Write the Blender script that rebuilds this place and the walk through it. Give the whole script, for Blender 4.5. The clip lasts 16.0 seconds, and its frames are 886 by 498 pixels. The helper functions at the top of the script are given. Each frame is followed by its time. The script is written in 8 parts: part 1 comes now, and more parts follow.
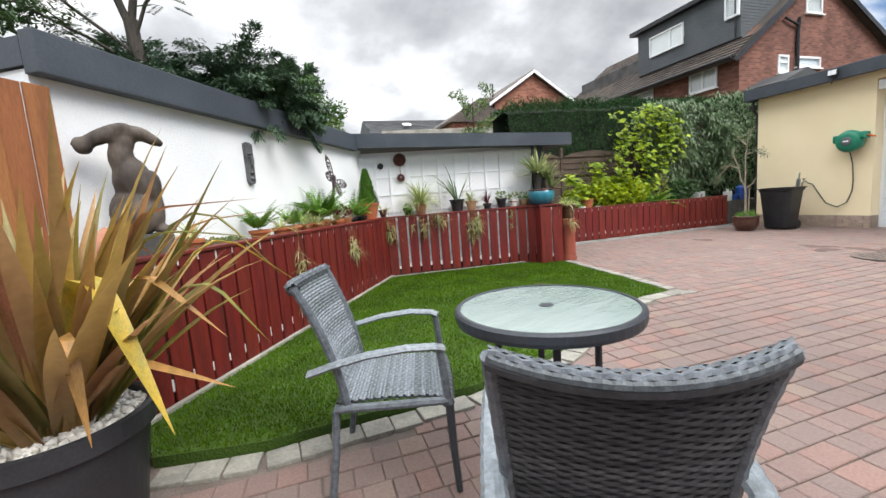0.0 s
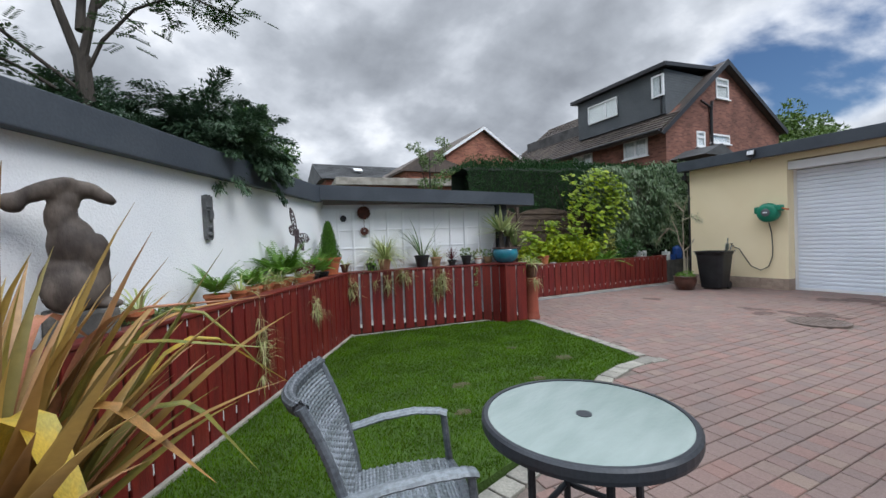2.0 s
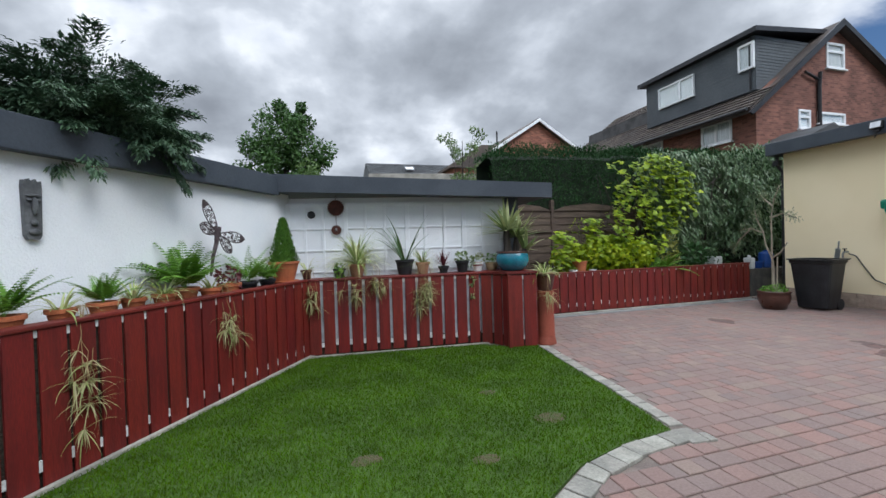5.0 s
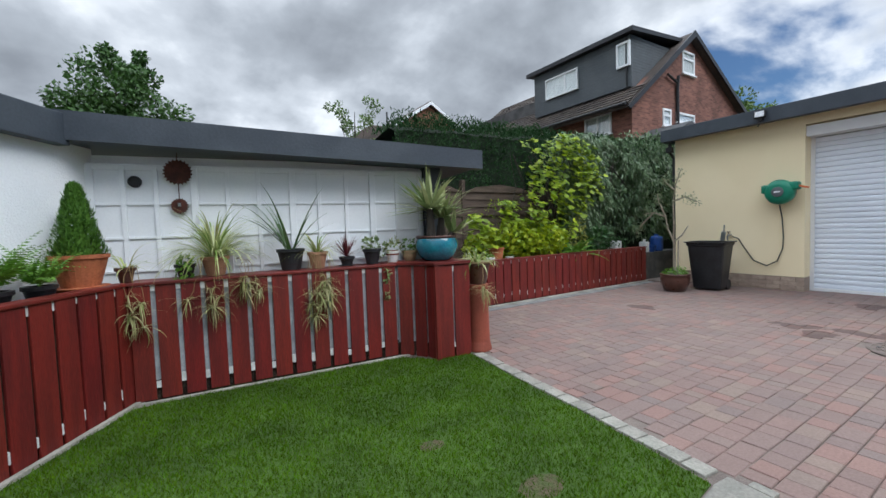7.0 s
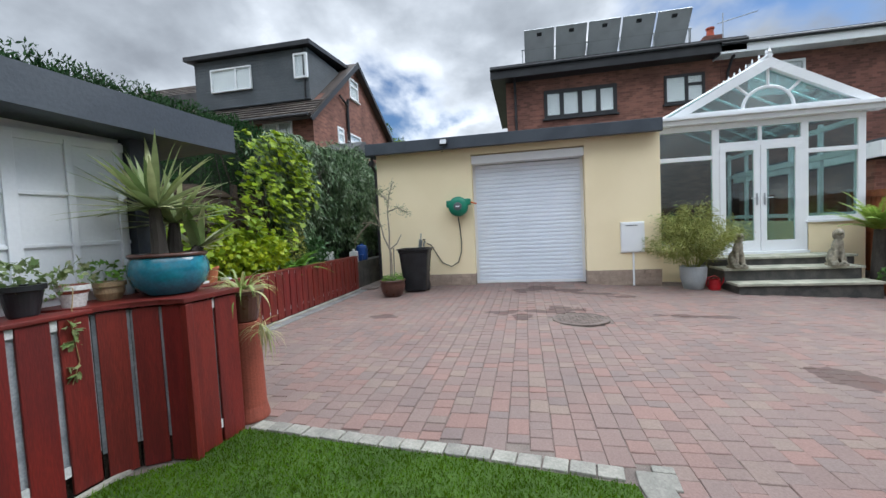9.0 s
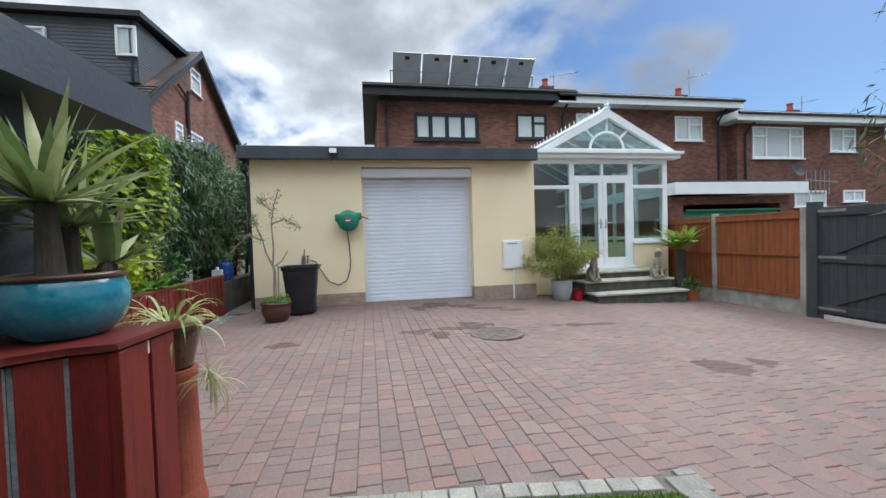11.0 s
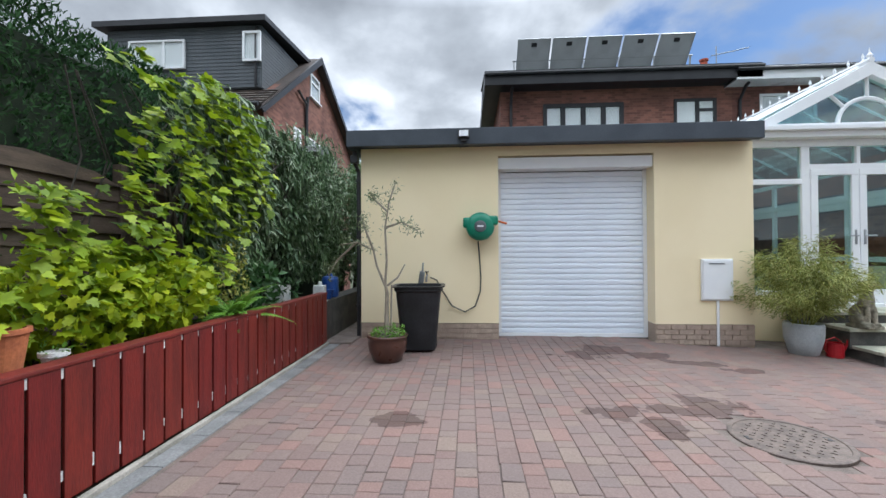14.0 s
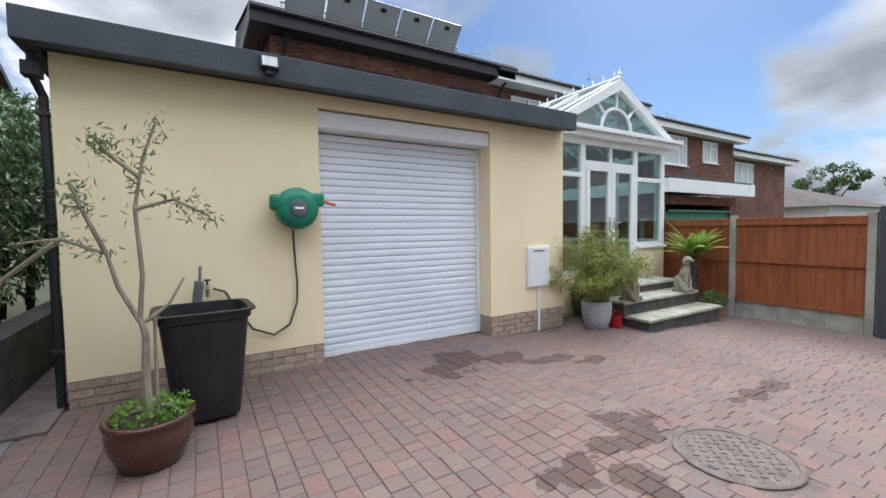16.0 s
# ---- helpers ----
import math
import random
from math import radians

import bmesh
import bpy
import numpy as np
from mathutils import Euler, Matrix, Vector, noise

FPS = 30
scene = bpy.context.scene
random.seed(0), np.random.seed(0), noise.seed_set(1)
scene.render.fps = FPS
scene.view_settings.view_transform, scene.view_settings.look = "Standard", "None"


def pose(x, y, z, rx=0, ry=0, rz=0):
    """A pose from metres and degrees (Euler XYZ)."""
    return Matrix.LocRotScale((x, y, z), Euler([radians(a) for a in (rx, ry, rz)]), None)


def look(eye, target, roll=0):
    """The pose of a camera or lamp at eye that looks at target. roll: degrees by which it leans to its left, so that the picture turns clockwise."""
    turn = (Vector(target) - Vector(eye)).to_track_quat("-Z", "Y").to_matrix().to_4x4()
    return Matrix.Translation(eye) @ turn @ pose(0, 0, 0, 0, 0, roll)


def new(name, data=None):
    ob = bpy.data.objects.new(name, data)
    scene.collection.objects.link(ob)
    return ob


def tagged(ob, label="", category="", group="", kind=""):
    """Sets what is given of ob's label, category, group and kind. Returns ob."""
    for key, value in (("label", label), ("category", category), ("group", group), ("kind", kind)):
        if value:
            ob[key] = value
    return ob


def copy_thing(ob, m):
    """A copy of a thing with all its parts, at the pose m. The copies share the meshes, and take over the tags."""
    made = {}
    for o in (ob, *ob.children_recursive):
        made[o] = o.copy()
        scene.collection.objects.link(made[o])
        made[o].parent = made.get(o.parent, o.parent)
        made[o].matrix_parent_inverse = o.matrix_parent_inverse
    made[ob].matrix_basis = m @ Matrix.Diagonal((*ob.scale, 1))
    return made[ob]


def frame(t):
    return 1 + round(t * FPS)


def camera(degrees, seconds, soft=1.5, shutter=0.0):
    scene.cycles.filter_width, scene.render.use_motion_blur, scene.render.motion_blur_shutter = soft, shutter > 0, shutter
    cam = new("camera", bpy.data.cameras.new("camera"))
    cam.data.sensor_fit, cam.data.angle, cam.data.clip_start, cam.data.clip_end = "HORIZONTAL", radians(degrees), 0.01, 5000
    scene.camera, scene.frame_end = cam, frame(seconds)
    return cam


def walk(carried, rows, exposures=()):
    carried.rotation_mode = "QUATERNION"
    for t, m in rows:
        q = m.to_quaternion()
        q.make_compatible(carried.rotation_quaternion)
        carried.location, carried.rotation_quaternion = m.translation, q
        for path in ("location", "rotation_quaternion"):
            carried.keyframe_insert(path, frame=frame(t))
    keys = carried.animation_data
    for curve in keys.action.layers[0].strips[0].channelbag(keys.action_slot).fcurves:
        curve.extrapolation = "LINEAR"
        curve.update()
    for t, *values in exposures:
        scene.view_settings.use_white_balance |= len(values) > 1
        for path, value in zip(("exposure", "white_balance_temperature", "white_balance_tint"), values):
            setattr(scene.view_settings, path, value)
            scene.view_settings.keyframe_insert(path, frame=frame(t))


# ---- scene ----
cam = camera(95.0, 16.0)
PATH = [
    (0, (0.336, 0.398, 1.185), (0.939, 2.289, 0.944), -4.2),
    (0.5, (0.247, 0.558, 1.23), (1.16, 2.326, 1.034), -3.8),
    (1, (0.16, 0.678, 1.297), (1.194, 2.384, 1.157), -3.1),
    (1.5, (0.081, 0.713, 1.362), (1.086, 2.44, 1.278), -2.6),
    (2, (0.108, 0.716, 1.395), (0.981, 2.514, 1.355), -2.2),
    (2.5, (0.323, 0.74, 1.416), (1.029, 2.611, 1.407), -2.0),
    (3, (0.578, 0.804, 1.427), (1.138, 2.724, 1.443), -2.1),
    (3.5, (0.88, 0.76, 1.425), (1.445, 2.677, 1.437), -2.0),
    (4, (1.23, 0.80, 1.412), (1.797, 2.717, 1.409), -1.9),
    (4.5, (1.56, 1.08, 1.397), (2.125, 2.998, 1.38), -1.8),
    (5, (1.69, 1.53, 1.377), (2.254, 3.449, 1.349), -1.7),
    (5.5, (1.667, 1.961, 1.356), (2.222, 3.882, 1.317), -1.7),
    (6, (1.752, 2.255, 1.324), (2.42, 4.139, 1.27), -1.8),
    (6.5, (1.841, 2.537, 1.31), (2.666, 4.357, 1.238), -2.1),
    (7, (1.889, 2.881, 1.311), (2.958, 4.569, 1.212), -2.0),
    (7.5, (1.91, 3.261, 1.289), (3.252, 4.74, 1.176), -2.4),
    (8, (1.878, 3.638, 1.289), (3.486, 4.821, 1.167), -2.5),
    (8.5, (1.902, 3.991, 1.286), (3.725, 4.805, 1.167), -2.7),
    (9, (1.947, 4.331, 1.321), (3.904, 4.732, 1.213), -2.8),
    (9.5, (1.914, 4.677, 1.332), (3.912, 4.678, 1.246), -2.8),
    (10, (1.969, 4.962, 1.334), (3.941, 4.638, 1.264), -2.9),
    (12.5, (3.057, 5.635, 1.352), (5.029, 5.306, 1.321), -0.3),
    (13, (3.514, 5.702, 1.389), (5.512, 5.622, 1.364), -0.1),
    (13.5, (4.049, 5.781, 1.37), (6.047, 5.87, 1.37), 0.0),
    (14, (4.507, 5.917, 1.337), (6.503, 6.043, 1.361), -0.3),
    (14.5, (4.989, 6.032, 1.456), (6.989, 6.008, 1.445), -0.8),
    (15, (5.495, 6.222, 1.546), (7.465, 5.887, 1.485), -0.9),
    (15.5, (5.917, 6.461, 1.562), (7.793, 5.774, 1.472), -0.8),
    (16, (6.318, 6.623, 1.516), (8.03, 5.594, 1.418), -0.8),
]
walk(cam, [(t, look(eye, target, roll)) for t, eye, target, roll in PATH], [(0.0, 1.02, 6650, 10), (0.5, 0.76, 6350, 10), (1.0, 0.57, 6250, 10), (2.0, 0.34, 6130, 10), (3.0, 0.32, 6050, 10), (5.5, 0.38, 6000, 9), (7.5, 0.45, 6000, 8), (9.0, 0.60, 6020, 8), (12.5, 0.54, 5980, 8), (13.5, 0.67, 5960, 8), (16.0, 0.67, 6150, 10)])

# ---- light ----
world = bpy.data.worlds.new("sky")
scene.world = world
world.use_nodes = True
SUN_ELEV, SUN_AZ = 46.0, 150.0      # azimuth in degrees from +y towards +x


def build_sky():
    nt = world.node_tree
    nt.nodes.clear()
    N, L = nt.nodes.new, nt.links.new
    out, bg = N("ShaderNodeOutputWorld"), N("ShaderNodeBackground")
    sky = N("ShaderNodeTexSky")
    sky.sky_type, sky.sun_disc = "NISHITA", False
    sky.sun_elevation, sky.sun_rotation = radians(SUN_ELEV), radians(SUN_AZ)
    sky.air_density, sky.dust_density, sky.ozone_density = 1.0, 0.6, 1.6
    tc, sep = N("ShaderNodeTexCoord"), N("ShaderNodeSeparateXYZ")
    L(tc.outputs["Generated"], sep.inputs[0])
    # the cloud layer: directions flattened onto a plane overhead
    up = N("ShaderNodeMath"); up.operation = "MAXIMUM"; up.inputs[1].default_value = 0.0
    L(sep.outputs["Z"], up.inputs[0])
    add = N("ShaderNodeMath"); add.operation = "ADD"; add.inputs[1].default_value = 0.42
    L(up.outputs[0], add.inputs[0])
    div = N("ShaderNodeVectorMath"); div.operation = "DIVIDE"
    comb = N("ShaderNodeCombineXYZ")
    for k in range(3):
        L(add.outputs[0], comb.inputs[k])
    L(tc.outputs["Generated"], div.inputs[0]); L(comb.outputs[0], div.inputs[1])
    mapping = N("ShaderNodeMapping")
    mapping.inputs["Location"].default_value = (0.35, 1.9, 0.0)
    mapping.inputs["Scale"].default_value = (1.0, 1.0, 0.0)
    L(div.outputs[0], mapping.inputs["Vector"])
    big, small = N("ShaderNodeTexNoise"), N("ShaderNodeTexNoise")
    for node, sc, det, ro in ((big, 1.45, 9.0, 0.52), (small, 3.4, 8.0, 0.50)):
        node.inputs["Scale"].default_value, node.inputs["Detail"].default_value, node.inputs["Roughness"].default_value = sc, det, ro
        node.inputs["Distortion"].default_value = 0.15
        L(mapping.outputs[0], node.inputs["Vector"])
    # the sky clears towards the south-east
    east = N("ShaderNodeVectorMath"); east.operation = "DOT_PRODUCT"; east.inputs[1].default_value = (0.66, -0.72, 0.20)
    L(tc.outputs["Generated"], east.inputs[0])
    bias = N("ShaderNodeMapRange")
    for k, v in (("From Min", 0.80), ("From Max", 0.97), ("To Min", 0.175), ("To Max", -0.055)):
        bias.inputs[k].default_value = v
    L(east.outputs["Value"], bias.inputs["Value"])
    cov = N("ShaderNodeMath"); cov.operation = "ADD"
    L(big.outputs["Fac"], cov.inputs[0]); L(bias.outputs[0], cov.inputs[1])
    edge = N("ShaderNodeMapRange"); edge.interpolation_type = "SMOOTHSTEP"
    for k, v in (("From Min", 0.485), ("From Max", 0.60)):
        edge.inputs[k].default_value = v
    L(cov.outputs[0], edge.inputs["Value"])
    # thick parts are grey below, thin parts bright
    thick = N("ShaderNodeMath"); thick.operation = "MULTIPLY_ADD"; thick.inputs[1].default_value = 0.32
    L(small.outputs["Fac"], thick.inputs[0]); L(big.outputs["Fac"], thick.inputs[2])
    ramp = N("ShaderNodeValToRGB")
    els = ramp.color_ramp.elements
    els[0].position, els[0].color = 0.525, (0.98, 0.98, 0.98, 1)
    els[1].position, els[1].color = 0.90, (0.20, 0.215, 0.235, 1)
    for p_, c_ in ((0.605, (0.58, 0.60, 0.63)), (0.675, (0.40, 0.42, 0.45)), (0.78, (0.26, 0.275, 0.30))):
        els.new(p_).color = (*c_, 1)
    L(thick.outputs[0], ramp.inputs[0])
    # an overcast sky is brightest overhead
    zen = N("ShaderNodeMapRange")
    for k, v in (("From Min", 0.52), ("From Max", 0.66), ("To Min", CLOUD), ("To Max", CLOUD * ZENITH)):
        zen.inputs[k].default_value = v
    L(sep.outputs["Z"], zen.inputs["Value"])
    gain = N("ShaderNodeVectorMath"); gain.operation = "SCALE"
    L(ramp.outputs[0], gain.inputs[0]); L(zen.outputs[0], gain.inputs["Scale"])
    mix = N("ShaderNodeMix"); mix.data_type = "RGBA"
    deep = N("ShaderNodeVectorMath"); deep.operation = "MULTIPLY"; deep.inputs[1].default_value = CLEAR
    L(sky.outputs[0], deep.inputs[0])
    L(edge.outputs[0], mix.inputs["Factor"]); L(deep.outputs[0], mix.inputs["A"]); L(gain.outputs[0], mix.inputs["B"])
    bg.inputs["Strength"].default_value = SKY
    L(mix.outputs["Result"], bg.inputs["Color"]); L(bg.outputs[0], out.inputs["Surface"])


SKY, CLOUD, ZENITH = 0.12, 7.8, 3.75
CLEAR = (0.37, 0.45, 0.54)             # the clear air between the clouds
build_sky()
sun = new("sun", bpy.data.lights.new("sun", "SUN"))
sun.data.energy, sun.data.angle, sun.data.color = 1.4, radians(32), (1.0, 0.96, 0.90)
a, e = radians(SUN_AZ), radians(SUN_ELEV)
sun.matrix_world = look((0, 0, 0), (-math.sin(a) * math.cos(e), -math.cos(a) * math.cos(e), -math.sin(e)))


# ---- mesh helpers ----
rng = np.random.default_rng(7)


def mesh_of(name, bm, smooth=False):
    me = bpy.data.meshes.new(name)
    bmesh.ops.recalc_face_normals(bm, faces=bm.faces)
    bm.to_mesh(me)
    bm.free()
    if smooth:
        me.polygons.foreach_set("use_smooth", [True] * len(me.polygons))
    return me


def part(name, bm, material, parent=None, label="", smooth=False):
    """One mesh object under a thing or a part (or top-level, for the setting)."""
    me = bm if isinstance(bm, bpy.types.Mesh) else mesh_of(name, bm, smooth)
    if not me.materials:
        me.materials.append(material)
    ob = new(name, me)
    ob.parent = parent
    return tagged(ob, label)


def thing(name, label, category, m=None, group="", kind=""):
    ob = new(name)
    ob.empty_display_size = 0.1
    if m is not None:
        ob.matrix_world = m
    return tagged(ob, label, category, group, kind)


def structure(name, bm, material, label="", category="", smooth=False):
    return tagged(part(name, bm, material, None, label, smooth), "", category or name.split("_")[0], "", "structure")


def bx(bm, x0, x1, y0, y1, z0, z1, m=None, bevel=0.0):
    """A box between two corners, optionally moved by m and with its edges rounded."""
    vs = [bm.verts.new((x, y, z)) for z in (z0, z1) for x, y in ((x0, y0), (x1, y0), (x1, y1), (x0, y1))]
    fs = [bm.faces.new([vs[i] for i in f]) for f in ((3, 2, 1, 0), (4, 5, 6, 7), (0, 1, 5, 4), (1, 2, 6, 5), (2, 3, 7, 6), (3, 0, 4, 7))]
    if bevel:
        res = bmesh.ops.bevel(bm, geom=list({ed for f in fs for ed in f.edges}), offset=bevel, segments=2, affect="EDGES", profile=0.6)
        vs = list({v for f in res["faces"] for v in f.verts} | {v for v in vs if v.is_valid})
    if m is not None:
        bmesh.ops.transform(bm, matrix=m, verts=vs)
    return vs


def prism(bm, pts, z0, z1, m=None):
    """A polygon (x, y) raised from z0 to z1."""
    lo, hi = [bm.verts.new((x, y, z0)) for x, y in pts], [bm.verts.new((x, y, z1)) for x, y in pts]
    bm.faces.new(lo[::-1]); bm.faces.new(hi)
    for i in range(len(pts)):
        j = (i + 1) % len(pts)
        bm.faces.new((lo[i], lo[j], hi[j], hi[i]))
    if m is not None:
        bmesh.ops.transform(bm, matrix=m, verts=lo + hi)


UPRIGHT = Matrix(((1, 0, 0, 0), (0, 0, 1, 0), (0, 1, 0, 0), (0, 0, 0, 1)))     # (x, y, z) -> (x, z, y)


def lathe(bm, prof, seg=24, m=None, wob=0.0):
    """A profile of (radius, height) turned about z."""
    rings = []
    for r, z in prof:
        rings.append([bm.verts.new((max(r, 1e-4) * math.cos(6.2832 * k / seg), max(r, 1e-4) * math.sin(6.2832 * k / seg), z + (wob * math.sin(3 * 6.2832 * k / seg)))) for k in range(seg)])
    for p, q in zip(rings, rings[1:]):
        for k in range(seg):
            bm.faces.new((p[k], p[(k + 1) % seg], q[(k + 1) % seg], q[k]))
    bm.faces.new(rings[0][::-1]); bm.faces.new(rings[-1])
    if m is not None:
        bmesh.ops.transform(bm, matrix=m, verts=[v for r in rings for v in r])


def tube(bm, pts, radii, seg=8, squash=1.0):
    """A tube along a line of points; radii: one, or one a point."""
    pts = [Vector(p) for p in pts]
    radii = [radii] * len(pts) if isinstance(radii, (int, float)) else radii
    rings, ref = [], None
    for i, p in enumerate(pts):
        d = (pts[min(i + 1, len(pts) - 1)] - pts[max(i - 1, 0)]).normalized()
        if ref is None:
            ref = d.orthogonal().normalized() if abs(d.z) > 0.9 else d.cross(Vector((0, 0, 1))).normalized()
        ref = (ref - d * ref.dot(d)).normalized()
        o = d.cross(ref)
        rings.append([bm.verts.new(p + (ref * math.cos(6.2832 * k / seg) + o * squash * math.sin(6.2832 * k / seg)) * radii[i]) for k in range(seg)])
    for p, q in zip(rings, rings[1:]):
        for k in range(seg):
            bm.faces.new((p[k], p[(k + 1) % seg], q[(k + 1) % seg], q[k]))
    bm.faces.new(rings[0][::-1]); bm.faces.new(rings[-1])


def scatter(name, verts, faces, P, D, N, S):
    """One mesh of many copies of a small shape. D: where its y points, N: where its z points (roughly), S: scale (n,) or (n, 3)."""
    P, D, N, S = (np.asarray(v, float) for v in (P, D, N, S))
    verts = np.asarray(verts, float)
    S = np.repeat(S[:, None], 3, 1) if S.ndim == 1 else S
    D = D / np.maximum(np.linalg.norm(D, axis=1, keepdims=True), 1e-6)
    X = np.cross(D, N); X /= np.maximum(np.linalg.norm(X, axis=1, keepdims=True), 1e-6)
    Z = np.cross(X, D)
    v = (P[:, None, :] + X[:, None, :] * (verts[None, :, 0:1] * S[:, None, 0:1]) + D[:, None, :] * (verts[None, :, 1:2] * S[:, None, 1:2])
         + Z[:, None, :] * (verts[None, :, 2:3] * S[:, None, 2:3])).reshape(-1, 3)
    k, n = len(verts), len(P)
    me = bpy.data.meshes.new(name)
    loops = np.concatenate([np.asarray(f) for f in faces])
    sizes = np.array([len(f) for f in faces])
    all_loops = (loops[None, :] + (np.arange(n) * k)[:, None]).ravel()
    all_sizes = np.tile(sizes, n)
    me.vertices.add(len(v)); me.vertices.foreach_set("co", v.ravel())
    me.loops.add(len(all_loops)); me.loops.foreach_set("vertex_index", all_loops.astype(np.int32))
    me.polygons.add(len(all_sizes))
    me.polygons.foreach_set("loop_start", np.concatenate([[0], np.cumsum(all_sizes)[:-1]]).astype(np.int32))
    me.update(calc_edges=True)
    me.validate()
    return me


LEAF = ([(0, 0, 0), (-0.5, 0.45, 0.10), (0, 1, -0.12), (0.5, 0.45, 0.10), (0, 0.5, 0.0)], [(0, 4, 1), (1, 4, 2), (0, 3, 4), (4, 3, 2)])
BLADE = ([(-0.5, 0, 0), (0.5, 0, 0), (0.3, 0.6, 0.06), (-0.3, 0.6, 0.06), (0, 1, 0.2)], [(0, 1, 2, 3), (3, 2, 4)])
LOBED = ([(0, 0, 0), (-0.35, -0.08, 0.03), (-0.55, 0.30, 0.06), (-0.30, 0.42, 0.02), (-0.36, 0.78, 0.03), (-0.14, 0.70, 0), (0, 1.0, -0.12), (0.14, 0.70, 0), (0.36, 0.78, 0.03),
          (0.30, 0.42, 0.02), (0.55, 0.30, 0.06), (0.35, -0.08, 0.03)], [(0, 2, 1), (0, 3, 2), (0, 5, 4, 3), (0, 7, 6, 5), (0, 9, 8, 7), (0, 10, 9), (0, 11, 10)])


def sway(n, up=0.0, spread=1.0):
    v = rng.normal(size=(n, 3)) * spread
    v[:, 2] += up
    return v


# ---- materials ----
def mat(name, c1, c2=None, scale=4.0, rough=0.75, metal=0.0, bump=0.2, fine=90.0, rand=0.0, island=0.0, spec=0.4, stretch=(1, 1, 1), coat=0.0, dist=0.01, trans=0.0, grain=0.22, world_pos=False):
    """A painted, grown or cast surface: two colours in large soft patches, a fine grain, fine relief and a change from piece to piece."""
    m = bpy.data.materials.new(name)
    m.use_nodes = True
    nt = m.node_tree
    N, L = nt.nodes.new, nt.links.new
    b = nt.nodes["Principled BSDF"]
    c2 = c2 or tuple(v * 0.8 for v in c1)
    if world_pos:
        src = N("ShaderNodeNewGeometry").outputs["Position"]
    else:
        src = N("ShaderNodeTexCoord").outputs["Object"]
    mp = N("ShaderNodeMapping"); mp.inputs["Scale"].default_value = stretch
    L(src, mp.inputs["Vector"])
    n1, n2 = N("ShaderNodeTexNoise"), N("ShaderNodeTexNoise")
    n1.inputs["Scale"].default_value, n1.inputs["Detail"].default_value = scale, 5
    n2.inputs["Scale"].default_value, n2.inputs["Detail"].default_value = fine, 4
    L(mp.outputs[0], n1.inputs["Vector"]); L(mp.outputs[0], n2.inputs["Vector"])
    r = N("ShaderNodeMapRange"); r.interpolation_type = "SMOOTHSTEP"
    r.inputs["From Min"].default_value, r.inputs["From Max"].default_value = 0.36, 0.66
    L(n1.outputs["Fac"], r.inputs["Value"])
    mix = N("ShaderNodeMix"); mix.data_type = "RGBA"
    mix.inputs["A"].default_value, mix.inputs["B"].default_value = (*c1, 1), (*c2, 1)
    L(r.outputs[0], mix.inputs["Factor"])
    hsv = N("ShaderNodeHueSaturation")
    L(mix.outputs["Result"], hsv.inputs["Color"])
    val = N("ShaderNodeMapRange")
    for k, v in (("From Min", 0.25), ("From Max", 0.75), ("To Min", 1 - grain), ("To Max", 1 + grain)):
        val.inputs[k].default_value = v
    L(n2.outputs["Fac"], val.inputs["Value"])
    last = val.outputs[0]
    for amount, node, sock in ((rand, "ShaderNodeObjectInfo", "Random"), (island, "ShaderNodeNewGeometry", "Random Per Island")):
        if amount:
            info, mr, mul = N(node), N("ShaderNodeMapRange"), N("ShaderNodeMath")
            mr.inputs["To Min"].default_value, mr.inputs["To Max"].default_value = 1 - amount, 1 + amount
            mul.operation = "MULTIPLY"
            L(info.outputs[sock], mr.inputs["Value"]); L(last, mul.inputs[0]); L(mr.outputs[0], mul.inputs[1])
            last = mul.outputs[0]
            hm = N("ShaderNodeMapRange"); hm.inputs["To Min"].default_value, hm.inputs["To Max"].default_value = 0.5 - amount * 0.06, 0.5 + amount * 0.06
            L(info.outputs[sock], hm.inputs["Value"]); L(hm.outputs[0], hsv.inputs["Hue"])
    L(last, hsv.inputs["Value"])
    L(hsv.outputs[0], b.inputs["Base Color"])
    rr = N("ShaderNodeMapRange"); rr.inputs["To Min"].default_value, rr.inputs["To Max"].default_value = max(rough - 0.1, 0.02), min(rough + 0.1, 1)
    L(n1.outputs["Fac"], rr.inputs["Value"]); L(rr.outputs[0], b.inputs["Roughness"])
    b.inputs["Metallic"].default_value, b.inputs["Specular IOR Level"].default_value, b.inputs["Coat Weight"].default_value = metal, spec, coat
    b.inputs["Coat Roughness"].default_value = 0.12
    if bump:
        bp = N("ShaderNodeBump"); bp.inputs["Strength"].default_value, bp.inputs["Distance"].default_value = bump, dist
        L(n2.outputs["Fac"], bp.inputs["Height"]); L(bp.outputs[0], b.inputs["Normal"])
    if trans:
        tr, ms = N("ShaderNodeBsdfTranslucent"), N("ShaderNodeMixShader")
        ms.inputs[0].default_value = trans
        L(hsv.outputs[0], tr.inputs["Color"])
        L(b.outputs[0], ms.inputs[1]); L(tr.outputs[0], ms.inputs[2])
        L(ms.outputs[0], nt.nodes["Material Output"].inputs["Surface"])
    return m


